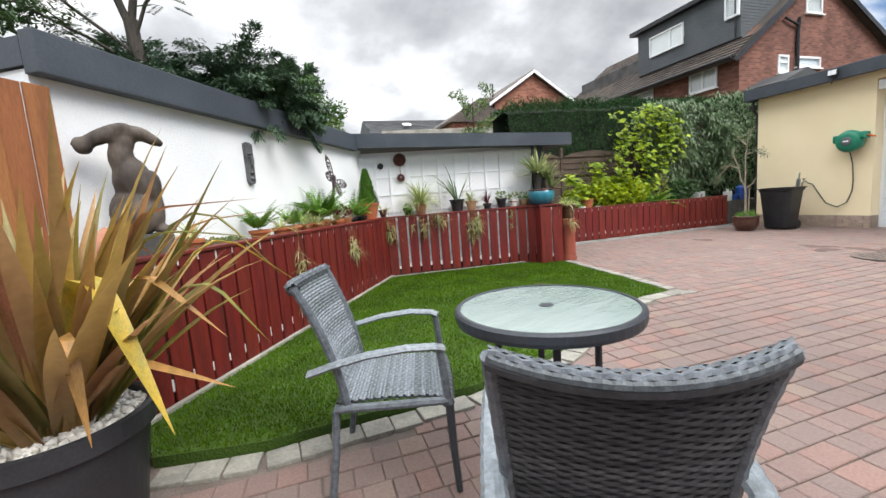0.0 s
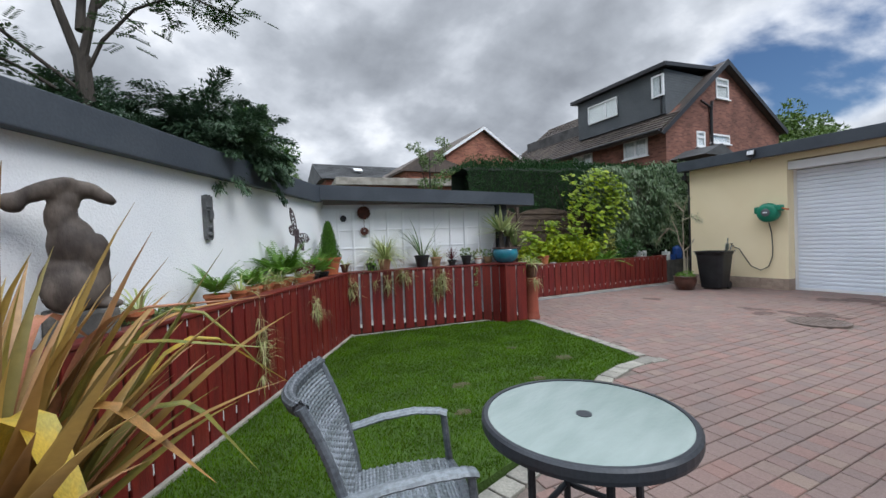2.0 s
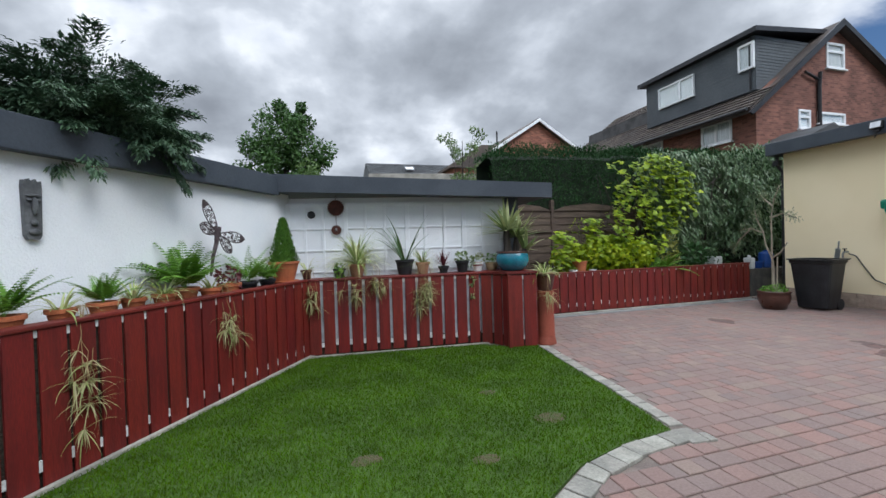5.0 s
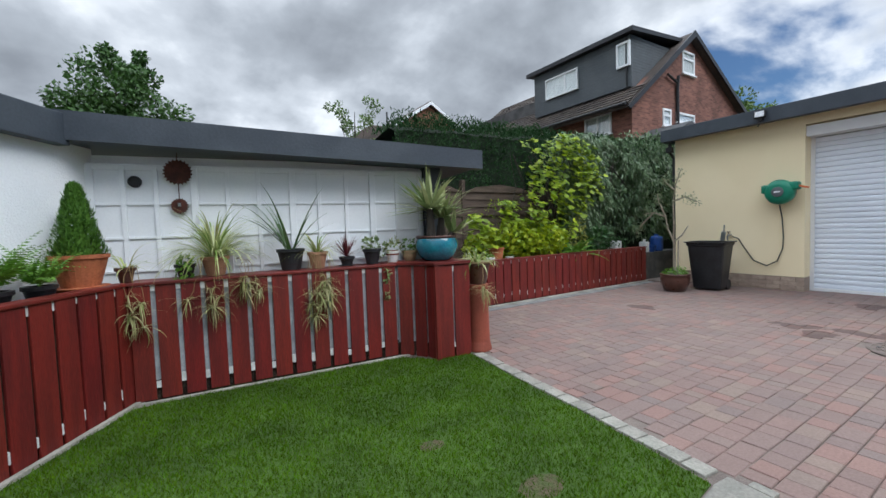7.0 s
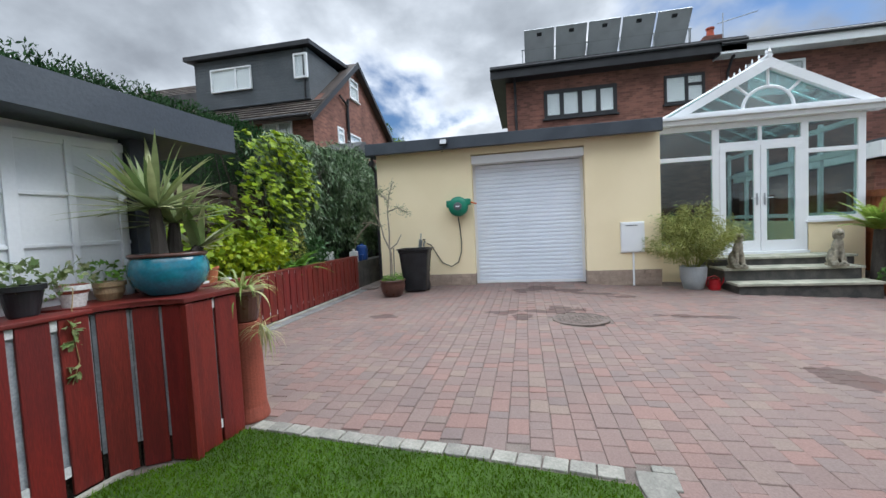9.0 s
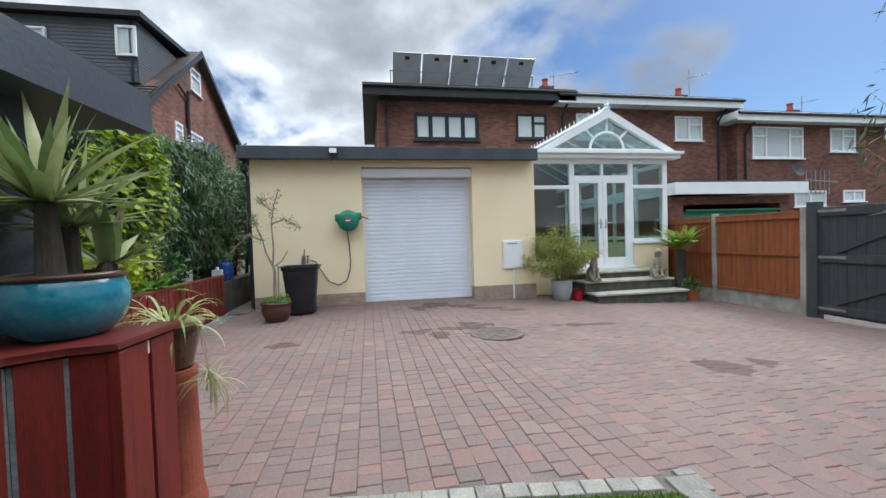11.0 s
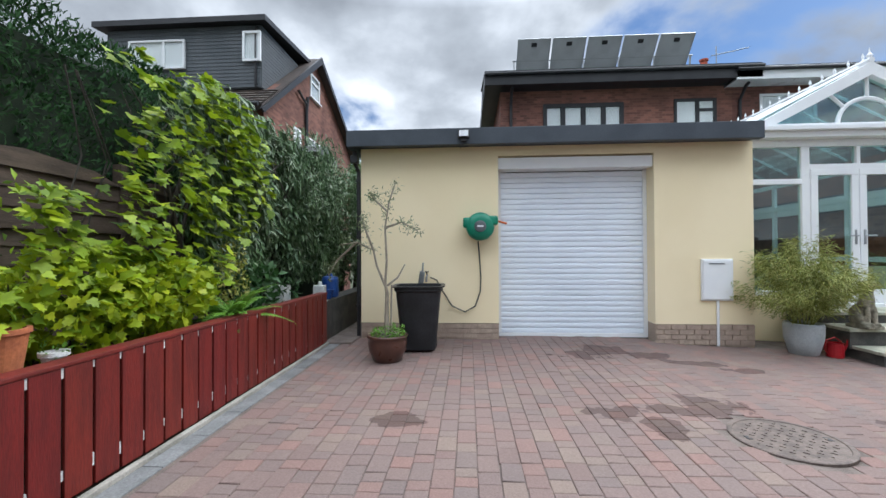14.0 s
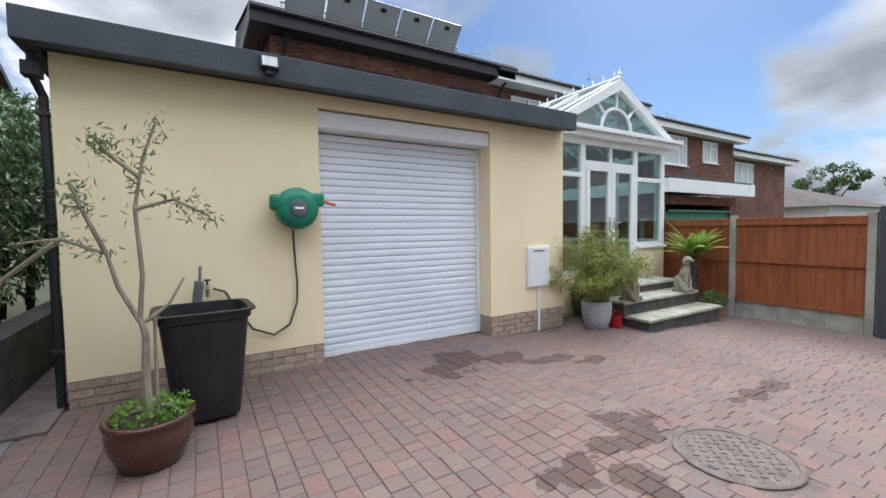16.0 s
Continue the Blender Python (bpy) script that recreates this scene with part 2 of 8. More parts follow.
def brick_mat(name, c1, c2, mortar, w=0.225, h=0.075):
    """Brickwork seen from afar: courses on upright walls along x or y."""
    m = mat(name, c1, c2, scale=0.8, rough=0.85, bump=0.0, grain=0.15)
    nt = m.node_tree
    N, L = nt.nodes.new, nt.links.new
    pos, sep, addn, cmb = N("ShaderNodeNewGeometry"), N("ShaderNodeSeparateXYZ"), N("ShaderNodeMath"), N("ShaderNodeCombineXYZ")
    L(pos.outputs["Position"], sep.inputs[0]); L(sep.outputs["X"], addn.inputs[0]); L(sep.outputs["Y"], addn.inputs[1])
    L(addn.outputs[0], cmb.inputs["X"]); L(sep.outputs["Z"], cmb.inputs["Y"])
    br = N("ShaderNodeTexBrick")
    br.inputs["Scale"].default_value, br.inputs["Brick Width"].default_value, br.inputs["Row Height"].default_value, br.inputs["Mortar Size"].default_value = 1.0, w, h, 0.006
    br.inputs["Color1"].default_value, br.inputs["Color2"].default_value, br.inputs["Mortar"].default_value = (0.62, 0.62, 0.62, 1), (1.25, 1.2, 1.15, 1), (*[v for v in mortar], 1)
    L(cmb.outputs[0], br.inputs["Vector"])
    b = nt.nodes["Principled BSDF"]
    old = b.inputs["Base Color"].links[0].from_socket
    mul = N("ShaderNodeMix"); mul.data_type = "RGBA"; mul.blend_type = "MULTIPLY"; mul.inputs["Factor"].default_value = 1
    L(old, mul.inputs["A"]); L(br.outputs["Color"], mul.inputs["B"]); L(mul.outputs["Result"], b.inputs["Base Color"])
    bp = N("ShaderNodeBump"); bp.inputs["Strength"].default_value, bp.inputs["Distance"].default_value = 0.5, 0.01; bp.invert = True
    L(br.outputs["Fac"], bp.inputs["Height"]); L(bp.outputs[0], b.inputs["Normal"])
    return m


def glass_mat(name, tint=(0.75, 0.85, 0.85), rough=0.02, ior=1.75):
    m = bpy.data.materials.new(name)
    m.use_nodes = True
    nt = m.node_tree
    nt.nodes.clear()
    N, L = nt.nodes.new, nt.links.new
    out, g, t, mx, lw = N("ShaderNodeOutputMaterial"), N("ShaderNodeBsdfGlossy"), N("ShaderNodeBsdfTransparent"), N("ShaderNodeMixShader"), N("ShaderNodeLayerWeight")
    g.inputs["Roughness"].default_value = rough
    t.inputs["Color"].default_value = (*tint, 1)
    # the same sheen from both faces of a pane
    lw.inputs["Blend"].default_value = 0.5
    f0 = ((ior - 1) / (ior + 1)) ** 2
    pw, ma = N("ShaderNodeMath"), N("ShaderNodeMath")
    pw.operation, pw.inputs[1].default_value = "POWER", 5.0
    ma.operation, ma.inputs[1].default_value, ma.inputs[2].default_value = "MULTIPLY_ADD", 1 - f0, f0
    L(lw.outputs["Facing"], pw.inputs[0]); L(pw.outputs[0], ma.inputs[0])
    L(ma.outputs[0], mx.inputs[0]); L(t.outputs[0], mx.inputs[1]); L(g.outputs[0], mx.inputs[2]); L(mx.outputs[0], out.inputs["Surface"])
    return m


render_white = mat("white_render", (0.86, 0.88, 0.90), (0.79, 0.82, 0.85), scale=1.2, rough=0.9, bump=0.55, fine=70, grain=0.03, dist=0.012)
render_cream = mat("cream_render", (0.89, 0.77, 0.52), (0.85, 0.73, 0.48), scale=0.9, rough=0.9, bump=0.25, fine=140, grain=0.03, dist=0.004)
fascia_grey = mat("grey_felt", (0.042, 0.052, 0.067), (0.058, 0.070, 0.086), scale=2.0, rough=0.5, bump=0.2, fine=50, grain=0.12)
paint_white = mat("white_paint", (0.80, 0.82, 0.84), (0.72, 0.75, 0.78), scale=1.5, rough=0.45, bump=0.06, fine=50, grain=0.03)
upvc = mat("white_upvc", (0.82, 0.84, 0.85), (0.78, 0.80, 0.82), scale=2, rough=0.3, bump=0.0, grain=0.02)
roller = mat("white_roller", (0.80, 0.86, 0.94), (0.75, 0.81, 0.89), scale=1.2, rough=0.4, bump=0.03, grain=0.03)
red_wood = mat("red_stained_wood", (0.148, 0.014, 0.010), (0.100, 0.010, 0.008), scale=2.5, rough=0.55, bump=0.35, fine=30, rand=0.05, stretch=(6, 6, 0.7), grain=0.25, dist=0.006)
red_cap = mat("red_stained_cap", (0.148, 0.016, 0.011), (0.096, 0.013, 0.010), scale=2.5, rough=0.5, bump=0.3, fine=30, stretch=(1, 1, 1), grain=0.2, dist=0.005)
liner = mat("grey_liner", (0.34, 0.36, 0.38), (0.22, 0.235, 0.25), scale=5, rough=0.9)
# real potting soil, and the painted shade inside the fence gaps
soil_gap_dark = mat("dark_soil_and_gap", (0.028, 0.021, 0.015), (0.05, 0.038, 0.027), scale=12, rough=1.0, bump=0.8, fine=60, dist=0.03)
concrete = mat("concrete", (0.36, 0.34, 0.30), (0.24, 0.23, 0.20), scale=3, rough=0.9, bump=0.4, fine=60)
stone_flag = mat("stone_flag", (0.46, 0.45, 0.36), (0.30, 0.31, 0.24), scale=4, rough=0.85, bump=0.4, fine=45)
dark_riser = mat("dark_stone_riser", (0.055, 0.055, 0.052), (0.10, 0.095, 0.085), scale=6, rough=0.8, bump=0.5, fine=50)
brick_red = brick_mat("red_brickwork", (0.23, 0.105, 0.078), (0.16, 0.075, 0.058), (1.1, 1.2, 1.25))
brick_dull = brick_mat("dull_brickwork", (0.20, 0.090, 0.070), (0.145, 0.068, 0.054), (1.0, 1.1, 1.15))
brick_pale = brick_mat("pale_brickwork", (0.36, 0.16, 0.11), (0.28, 0.12, 0.085), (1.0, 1.05, 1.1))
tile_dark = mat("roof_tile", (0.074, 0.062, 0.056), (0.112, 0.090, 0.076), scale=1.2, rough=0.85, bump=0.4, fine=14, island=0.25, grain=0.25)
tile_slate = mat("slate_tile", (0.075, 0.08, 0.085), (0.055, 0.058, 0.062), scale=1.2, rough=0.7, bump=0.3, fine=14, island=0.15)
cladding = mat("grey_cladding", (0.088, 0.100, 0.110), (0.072, 0.083, 0.092), scale=1.0, rough=0.6, bump=0.1, fine=20, island=0.08)
black_paint = mat("black_paint", (0.018, 0.019, 0.022), (0.028, 0.029, 0.032), scale=2, rough=0.45, bump=0.05)
brown_panel = mat("brown_fence_panel", (0.27, 0.085, 0.028), (0.20, 0.06, 0.02), scale=2.0, rough=0.7, bump=0.25, fine=30, rand=0.025, stretch=(6, 6, 0.8), grain=0.12)
grey_wood = mat("weathered_wood", (0.10, 0.072, 0.050), (0.06, 0.045, 0.034), scale=3, rough=0.85, bump=0.5, fine=30, stretch=(6, 6, 0.8), rand=0.15)
orange_wood = mat("orange_brown_wood", (0.30, 0.115, 0.042), (0.20, 0.075, 0.03), scale=2, rough=0.7, bump=0.4, fine=28, stretch=(6, 6, 0.6), rand=0.12)
gate_grey = mat("grey_gate_paint", (0.050, 0.056, 0.064), (0.040, 0.045, 0.052), scale=2, rough=0.55, bump=0.2, fine=30, stretch=(5, 5, 0.8))
steel = mat("galvanised_steel", (0.42, 0.44, 0.45), (0.30, 0.32, 0.33), scale=6, rough=0.4, metal=0.9, bump=0.05)
aluminium = mat("aluminium", (0.55, 0.57, 0.58), (0.48, 0.5, 0.51), scale=4, rough=0.35, metal=0.9, bump=0.0)
glass_clear = glass_mat("window_glass", (0.95, 0.97, 0.965), 0.02, 1.75)
glass_teal = glass_mat("conservatory_glass", (0.56, 0.68, 0.67), 0.02, 1.8)
glass_roof = glass_mat("roof_glass", (0.70, 0.86, 0.86), 0.05, 2.2)
blind_white = mat("white_blind", (0.88, 0.89, 0.90), (0.82, 0.83, 0.85), scale=2, rough=0.8, bump=0.0)
# for solid blocks behind openings: the gloom of unlit rooms put into the colour
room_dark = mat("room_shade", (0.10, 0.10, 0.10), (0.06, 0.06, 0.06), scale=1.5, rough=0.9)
curtain = mat("pale_curtain", (0.74, 0.76, 0.78), (0.62, 0.64, 0.67), scale=3, rough=0.9, stretch=(8, 8, 0.3), bump=0.1)
grass_mat = mat("grass", (0.074, 0.150, 0.003), (0.051, 0.108, 0.003), scale=2.2, rough=0.8, bump=0.0, island=0.22, trans=0.3, spec=0.12, fine=20, grain=0.2, world_pos=True)
turf_mat = mat("turf", (0.046, 0.095, 0.008), (0.036, 0.072, 0.008), scale=2.2, rough=0.95, bump=0.8, fine=70, dist=0.02)
earth = mat("far_ground", (0.075, 0.085, 0.045), (0.055, 0.06, 0.038), scale=0.3, rough=1.0)
sand_joint = mat("jointing_sand", (0.17, 0.138, 0.12), (0.12, 0.098, 0.086), scale=5, rough=1.0, bump=0.6, fine=120)


def scaled(k, c):
    """Grows or shrinks about the point c."""
    return Matrix.Translation(c) @ Matrix.Scale(k, 4) @ Matrix.Translation((-c[0], -c[1], -c[2]))


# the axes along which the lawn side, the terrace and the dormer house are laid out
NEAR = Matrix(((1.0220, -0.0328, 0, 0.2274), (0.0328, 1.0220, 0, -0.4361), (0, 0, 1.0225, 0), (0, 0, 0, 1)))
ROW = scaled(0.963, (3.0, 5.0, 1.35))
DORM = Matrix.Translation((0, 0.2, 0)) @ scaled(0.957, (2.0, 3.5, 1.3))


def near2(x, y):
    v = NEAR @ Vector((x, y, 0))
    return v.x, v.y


def ground_z(x, y):
    """The yard lies level by the planters and falls gently towards the house fence."""
    return -0.045 * min(max(3.8 - y, 0.0), 7.0)

# ---- ground, lawn, paving bed ----
bm = bmesh.new()
rad, rings = [0.0, 14.0, 40.0, 120.0, 400.0, 1500.0], []
for r in rad[1:]:
    rings.append([bm.verts.new((5 + r * math.cos(k * math.pi / 16), 4 + r * math.sin(k * math.pi / 16), -0.62)) for k in range(32)])
bm.faces.new(rings[0])
for p, q in zip(rings, rings[1:]):
    for k in range(32):
        bm.faces.new((p[k], q[k], q[(k + 1) % 32], p[(k + 1) % 32]))
structure("ground", bm, earth, "grassy ground of the neighbourhood around the yard")

bm = bmesh.new()
cols = []
for y in (-7.0, -3.2, 3.8, 11.5):
    cols.append([bm.verts.new((x, y, ground_z(x, y) - 0.005)) for x in (-4.5, 12.2)])
for p, q in zip(cols, cols[1:]):
    bm.faces.new((p[0], p[1], q[1], q[0]))
low = bmesh.ops.extrude_face_region(bm, geom=bm.faces[:])
bmesh.ops.translate(bm, verts=[v for v in low["geom"] if isinstance(v, bmesh.types.BMVert)], vec=(0, 0, -0.5))
pavement = structure("pavement", bm, sand_joint, "red and brown tumbled block paving with sanded joints")

LAWN = [(1.38, 7.00), (2.1, 7.02), (2.9, 6.93), (3.62, 6.78), (3.86, 6.50), (4.22, 6.43), (4.09, 5.6), (3.99, 4.86), (3.84, 4.06), (3.40, 4.02), (2.99, 3.91), (2.44, 3.59),
        (1.75, 3.22), (1.06, 3.03), (0.34, 3.00), (-0.13, 2.97), (-0.66, 3.08), (-0.80, 3.52)]
LAWN = [near2(*p) for p in LAWN]
bm = bmesh.new()
prism(bm, LAWN, -0.2, 0.004)
structure("lawn", bm, turf_mat, "neat green lawn with small bare patches", "lawn")


def inside(x, y, poly):
    hit = False
    for (x0, y0), (x1, y1) in zip(poly, poly[1:] + poly[:1]):
        if (y0 > y) != (y1 > y) and x < x0 + (y - y0) / (y1 - y0) * (x1 - x0):
            hit = not hit
    return hit


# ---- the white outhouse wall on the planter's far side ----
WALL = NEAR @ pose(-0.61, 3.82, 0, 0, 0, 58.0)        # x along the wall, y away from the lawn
bm = bmesh.new()
bx(bm, -0.32, 4.25, 0.464, 0.70, -0.3, 2.05, WALL)
structure("wall_white", bm, render_white, "rough white rendered outhouse wall", "wall")
bm = bmesh.new()
bx(bm, -0.34, 3.93, 0.36, 0.46, 2.01, 2.245, WALL, 0.008)
structure("trim_white_wall", bm, fascia_grey, "dark grey felt fascia along the white wall's flat roof", "fascia")
bm = bmesh.new()
bx(bm, -0.34, 4.6, 0.46, 0.82, 2.06, 2.215, WALL)
structure("roof_white_outhouse", bm, fascia_grey, "flat dark grey felt roof of the white outhouse", "roof")

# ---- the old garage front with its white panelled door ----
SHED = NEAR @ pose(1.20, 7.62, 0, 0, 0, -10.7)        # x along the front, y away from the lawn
bm = bmesh.new()
bx(bm, 0.0, 3.0, 0.05, 0.09, 0.5, 2.0, SHED)
structure("wall_shed", bm, paint_white, "white painted shed front behind the panelled door", "wall")
panel_door = thing("panelled_garage_door", "old white painted panelled garage door, closed", "garage door", SHED)
bm = bmesh.new()
bx(bm, 0.0, 2.96, 0.0, 0.045, 0.55, 1.93)
part("door_leaf", bm, paint_white, panel_door)
stiles = [0.0, 0.235, 0.47, 0.745, 1.02, 1.28, 1.57, 1.83, 2.10, 2.36, 2.64, 2.90]
for i, s in enumerate(stiles):
    bm = bmesh.new()
    w = 0.06 if i % 3 == 0 else 0.035
    bx(bm, s, s + w, -0.022, 0.0, 0.56, 1.90, None, 0.004)
    part("stile", bm, paint_white, panel_door)
for z in (0.70, 1.00, 1.285, 1.575, 1.87):
    bm = bmesh.new()
    bx(bm, 0.001, 2.959, -0.014, 0.0, z, z + (0.05 if z > 1.8 else 0.022), None, 0.003)
    part("rail", bm, paint_white, panel_door)
bm = bmesh.new()
bx(bm, 2.97, 3.16, -0.06, 0.12, -0.1, 1.96, SHED)
bx(bm, 3.05, 3.16, 0.12, 3.4, -0.1, 1.96, SHED)
structure("wall_shed_side", bm, fascia_grey, "dark grey painted post and side of the shed", "wall")
bm = bmesh.new()                                # the deep fascia, lower at its open end
prism(bm, [(-0.06, 2.05), (3.56, 1.925), (3.56, 2.125), (-0.06, 2.27)], -0.32, -0.20, SHED @ UPRIGHT)
structure("trim_shed", bm, fascia_grey, "deep dark grey felt fascia over the shed front", "fascia")
bm = bmesh.new()
prism(bm, [(-0.7, 2.07), (3.54, 1.945), (3.54, 2.105), (-0.7, 2.25)], -0.20, 3.6, SHED @ UPRIGHT)
structure("roof_shed", bm, fascia_grey, "flat dark grey felt roof of the shed", "roof")

# ---- the cream garage ----
GX, GY0, GY1, GH = 10.90, 1.63, 7.63, 3.02
DY0, DY1 = 3.08, 5.45
bm = bmesh.new()
bx(bm, GX, GX + 0.34, DY1, GY1, 0.25, GH)
bx(bm, GX, GX + 0.34, GY0, DY0, 0.25, GH)
bx(bm, GX, GX + 0.34, DY0, DY1, 2.87, GH)
bx(bm, GX + 0.34, 17.8, GY1 - 0.25, GY1, -0.4, GH)
bx(bm, GX + 0.34, 17.8, GY0, GY0 + 0.25, -0.4, GH)
bmesh.ops.remove_doubles(bm, verts=bm.verts, dist=1e-4); structure("wall_garage", bm, render_cream, "smooth cream rendered garage front", "wall")
bm = bmesh.new()
bx(bm, GX + 0.012, GX + 0.34, DY1, GY1 - 0.003, -0.4, 0.25)
bx(bm, GX + 0.012, GX + 0.34, GY0 + 0.003, DY0, -0.4, 0.25)
plinth_mortar = mat("plinth_mortar", (0.38, 0.30, 0.24), (0.32, 0.255, 0.205), scale=6, rough=1.0)
plinth = structure("wall_garage_plinth", bm, plinth_mortar, "buff brick plinth under the cream render", "wall")
bm = bmesh.new()
bx(bm, 10.60, 10.72, 1.655, 7.78, 2.985, 3.235, None, 0.01)
bx(bm, 10.72, 17.8, 7.66, 7.78, 2.985, 3.235, None, 0.01)
structure("trim_garage", bm, fascia_grey, "dark grey felt fascia round the garage's flat roof", "fascia")
bm = bmesh.new()
bx(bm, 10.72, 17.85, 1.66, 7.66, 3.03, 3.20)
structure("roof_garage", bm, fascia_grey, "flat dark grey felt roof of the garage", "roof")
bm = bmesh.new()
bx(bm, GX + 0.36, 17.7, 1.9, 7.36, -0.1, -0.02)
structure("floor_garage", bm, concrete, "concrete garage floor", "floor")

# ---- the houses ----
def window(name, m, w, h, splits, frame_mat, back=None, bar=0.06, transoms=(), label="white framed window", sill=True):
    """A framed window in a wall. m: x across from its corner, z up, y into the wall."""
    win = thing(name, label, "window", m)
    bm = bmesh.new()
    for x0, x1, z0, z1 in ((0, w, 0, bar), (0, w, h - bar, h), (0, bar, bar, h - bar), (w - bar, w, bar, h - bar)):
        bx(bm, x0, x1, -0.04, 0.05, z0, z1, None, 0.006)
    part("window_frame", bm, frame_mat, win)
    edges = [0.0, *splits, w]
    for s in splits:
        bm = bmesh.new()
        bx(bm, s - bar * 0.6, s + bar * 0.6, -0.035, 0.045, bar, h - bar, None, 0.005)
        part("mullion", bm, frame_mat, win)
    for i, (x0, x1) in enumerate(zip(edges, edges[1:])):
        cuts = [bar] + [z for c, z in transoms if c == i] + [h - bar]
        for c, z in transoms:
            if c == i:
                bm = bmesh.new()
                bx(bm, x0 + bar * 0.6, x1 - bar * 0.6, -0.033, 0.043, z - bar * 0.5, z + bar * 0.5, None, 0.005)
                part("transom", bm, frame_mat, win)
        for z0, z1 in zip(cuts, cuts[1:]):
            bm = bmesh.new()
            bx(bm, x0 + bar * 0.5, x1 - bar * 0.5, 0.0, 0.012, z0, z1)
            pane = part("pane", bm, glass_clear, win)
            pane.visible_shadow = False
    if back:
        bm = bmesh.new()
        bx(bm, 0.02, w - 0.02, 0.03, 0.06, 0.02, h - 0.02)
        part("blind", bm, back, win)
    if sill:
        bm = bmesh.new()
        bx(bm, -0.06, w + 0.06, -0.11, 0.05, -0.06, -0.002, None, 0.01)
        part("window_sill", bm, frame_mat, win)
    return win


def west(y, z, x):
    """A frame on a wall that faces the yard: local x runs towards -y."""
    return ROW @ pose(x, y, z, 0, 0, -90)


def holes(bm, u0, u1, z0, z1, cuts, depth, m):
    """A wall slab with rectangular openings (u0, u1, z0, z1)."""
    us = sorted({u0, u1, *[c for k in cuts for c in k[:2]]})
    zs = sorted({z0, z1, *[c for k in cuts for c in k[2:]]})
    for a0, a1 in zip(us, us[1:]):
        for b0, b1 in zip(zs, zs[1:]):
            if not any(k[0] - 1e-6 <= a0 and a1 <= k[1] + 1e-6 and k[2] - 1e-6 <= b0 and b1 <= k[3] + 1e-6 for k in cuts):
                bx(bm, a0, a1, 0, depth, b0, b1, m)


def tiled(bm, m, width, length, rows, cols, lift=0.03):
    """Overlapping rows of roof tiles on a slope: x across, y up the slope."""
    dw, dl = width / cols, length / rows
    for j in range(rows):
        for i in range(cols):
            x0 = i * dw
            vs = [bm.verts.new(m @ Vector(c)) for c in ((x0 + 0.004, j * dl - 0.02, lift), (x0 + dw - 0.004, j * dl - 0.02, lift * 1.15), (x0 + dw - 0.004, (j + 1) * dl, 0.004), (x0 + 0.004, (j + 1) * dl, 0.004),
                                                            (x0 + 0.004, j * dl - 0.02, 0), (x0 + dw - 0.004, j * dl - 0.02, 0))]
            bm.faces.new(vs[:4]); bm.faces.new((vs[4], vs[5], vs[1], vs[0]))


# the own house behind garage and glass room
HX = 18.4
def flat_eaves_house(name, label, y0, y1, wall_top, eave_z, x, brick, fascia, soffit, cuts, eave_out=0.55, side=0.4):
    """A two-storey terraced house with a low roof behind a deep fascia."""
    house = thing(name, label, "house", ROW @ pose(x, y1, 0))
    bm = bmesh.new()
    holes(bm, 0, y1 - y0, -0.6, wall_top, cuts, 0.3, pose(0, 0, 0, 0, 0, -90))
    bx(bm, 0.3, 7.5, -0.3, 0, -0.6, wall_top)
    bx(bm, 0.3, 7.5, -(y1 - y0), -(y1 - y0) + 0.3, -0.6, wall_top)
    part("wall", bm, brick, house)
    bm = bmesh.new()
    # no hollow room: a dark block painted as the unlit inside
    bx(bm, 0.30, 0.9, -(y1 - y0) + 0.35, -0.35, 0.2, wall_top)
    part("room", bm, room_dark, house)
    bm = bmesh.new()
    bx(bm, -eave_out, 0.0, -(y1 - y0) - side, side, wall_top - 0.04, wall_top + 0.02)
    bx(bm, 0.0, 7.6, 0.0, side, wall_top - 0.04, wall_top + 0.02)
    part("soffit", bm, soffit, house)
    bm = bmesh.new()
    bx(bm, -eave_out - 0.05, -eave_out, -(y1 - y0) - side, side, wall_top - 0.06, eave_z, None, 0.012)
    bx(bm, -eave_out, 7.6, side - 0.05, side, wall_top - 0.06, eave_z, None, 0.012)
    part("fascia_board", bm, fascia, house)
    bm = bmesh.new()
    tube(bm, [(-eave_out - 0.10, -(y1 - y0) - side, eave_z - 0.10), (-eave_out - 0.10, side, eave_z - 0.10)], 0.06, 8)
    part("gutter", bm, black_paint, house)
    bm = bmesh.new()
    pitch = math.atan2(1.1, 4.4)
    for sgn in (0, 1):
        m = pose(-eave_out, side, eave_z, 0, 0, -90) @ pose(0, 0, 0, math.degrees(pitch)) if sgn == 0 else None
        if m is not None:
            tiled(bm, m, (y1 - y0) + 2 * side, 4.4, 14, int((y1 - y0) * 3))
    prism(bm, [(-eave_out, wall_top), (7.6, wall_top), (7.6, eave_z), (3.6, eave_z + 1.0), (-eave_out, eave_z - 0.02)], -(y1 - y0) - side + 0.01, side - 0.06, Matrix(((1, 0, 0, 0), (0, 0, 1, 0), (0, 1, 0, 0), (0, 0, 0, 1))))
    part("roof", bm, tile_slate, house)
    return house


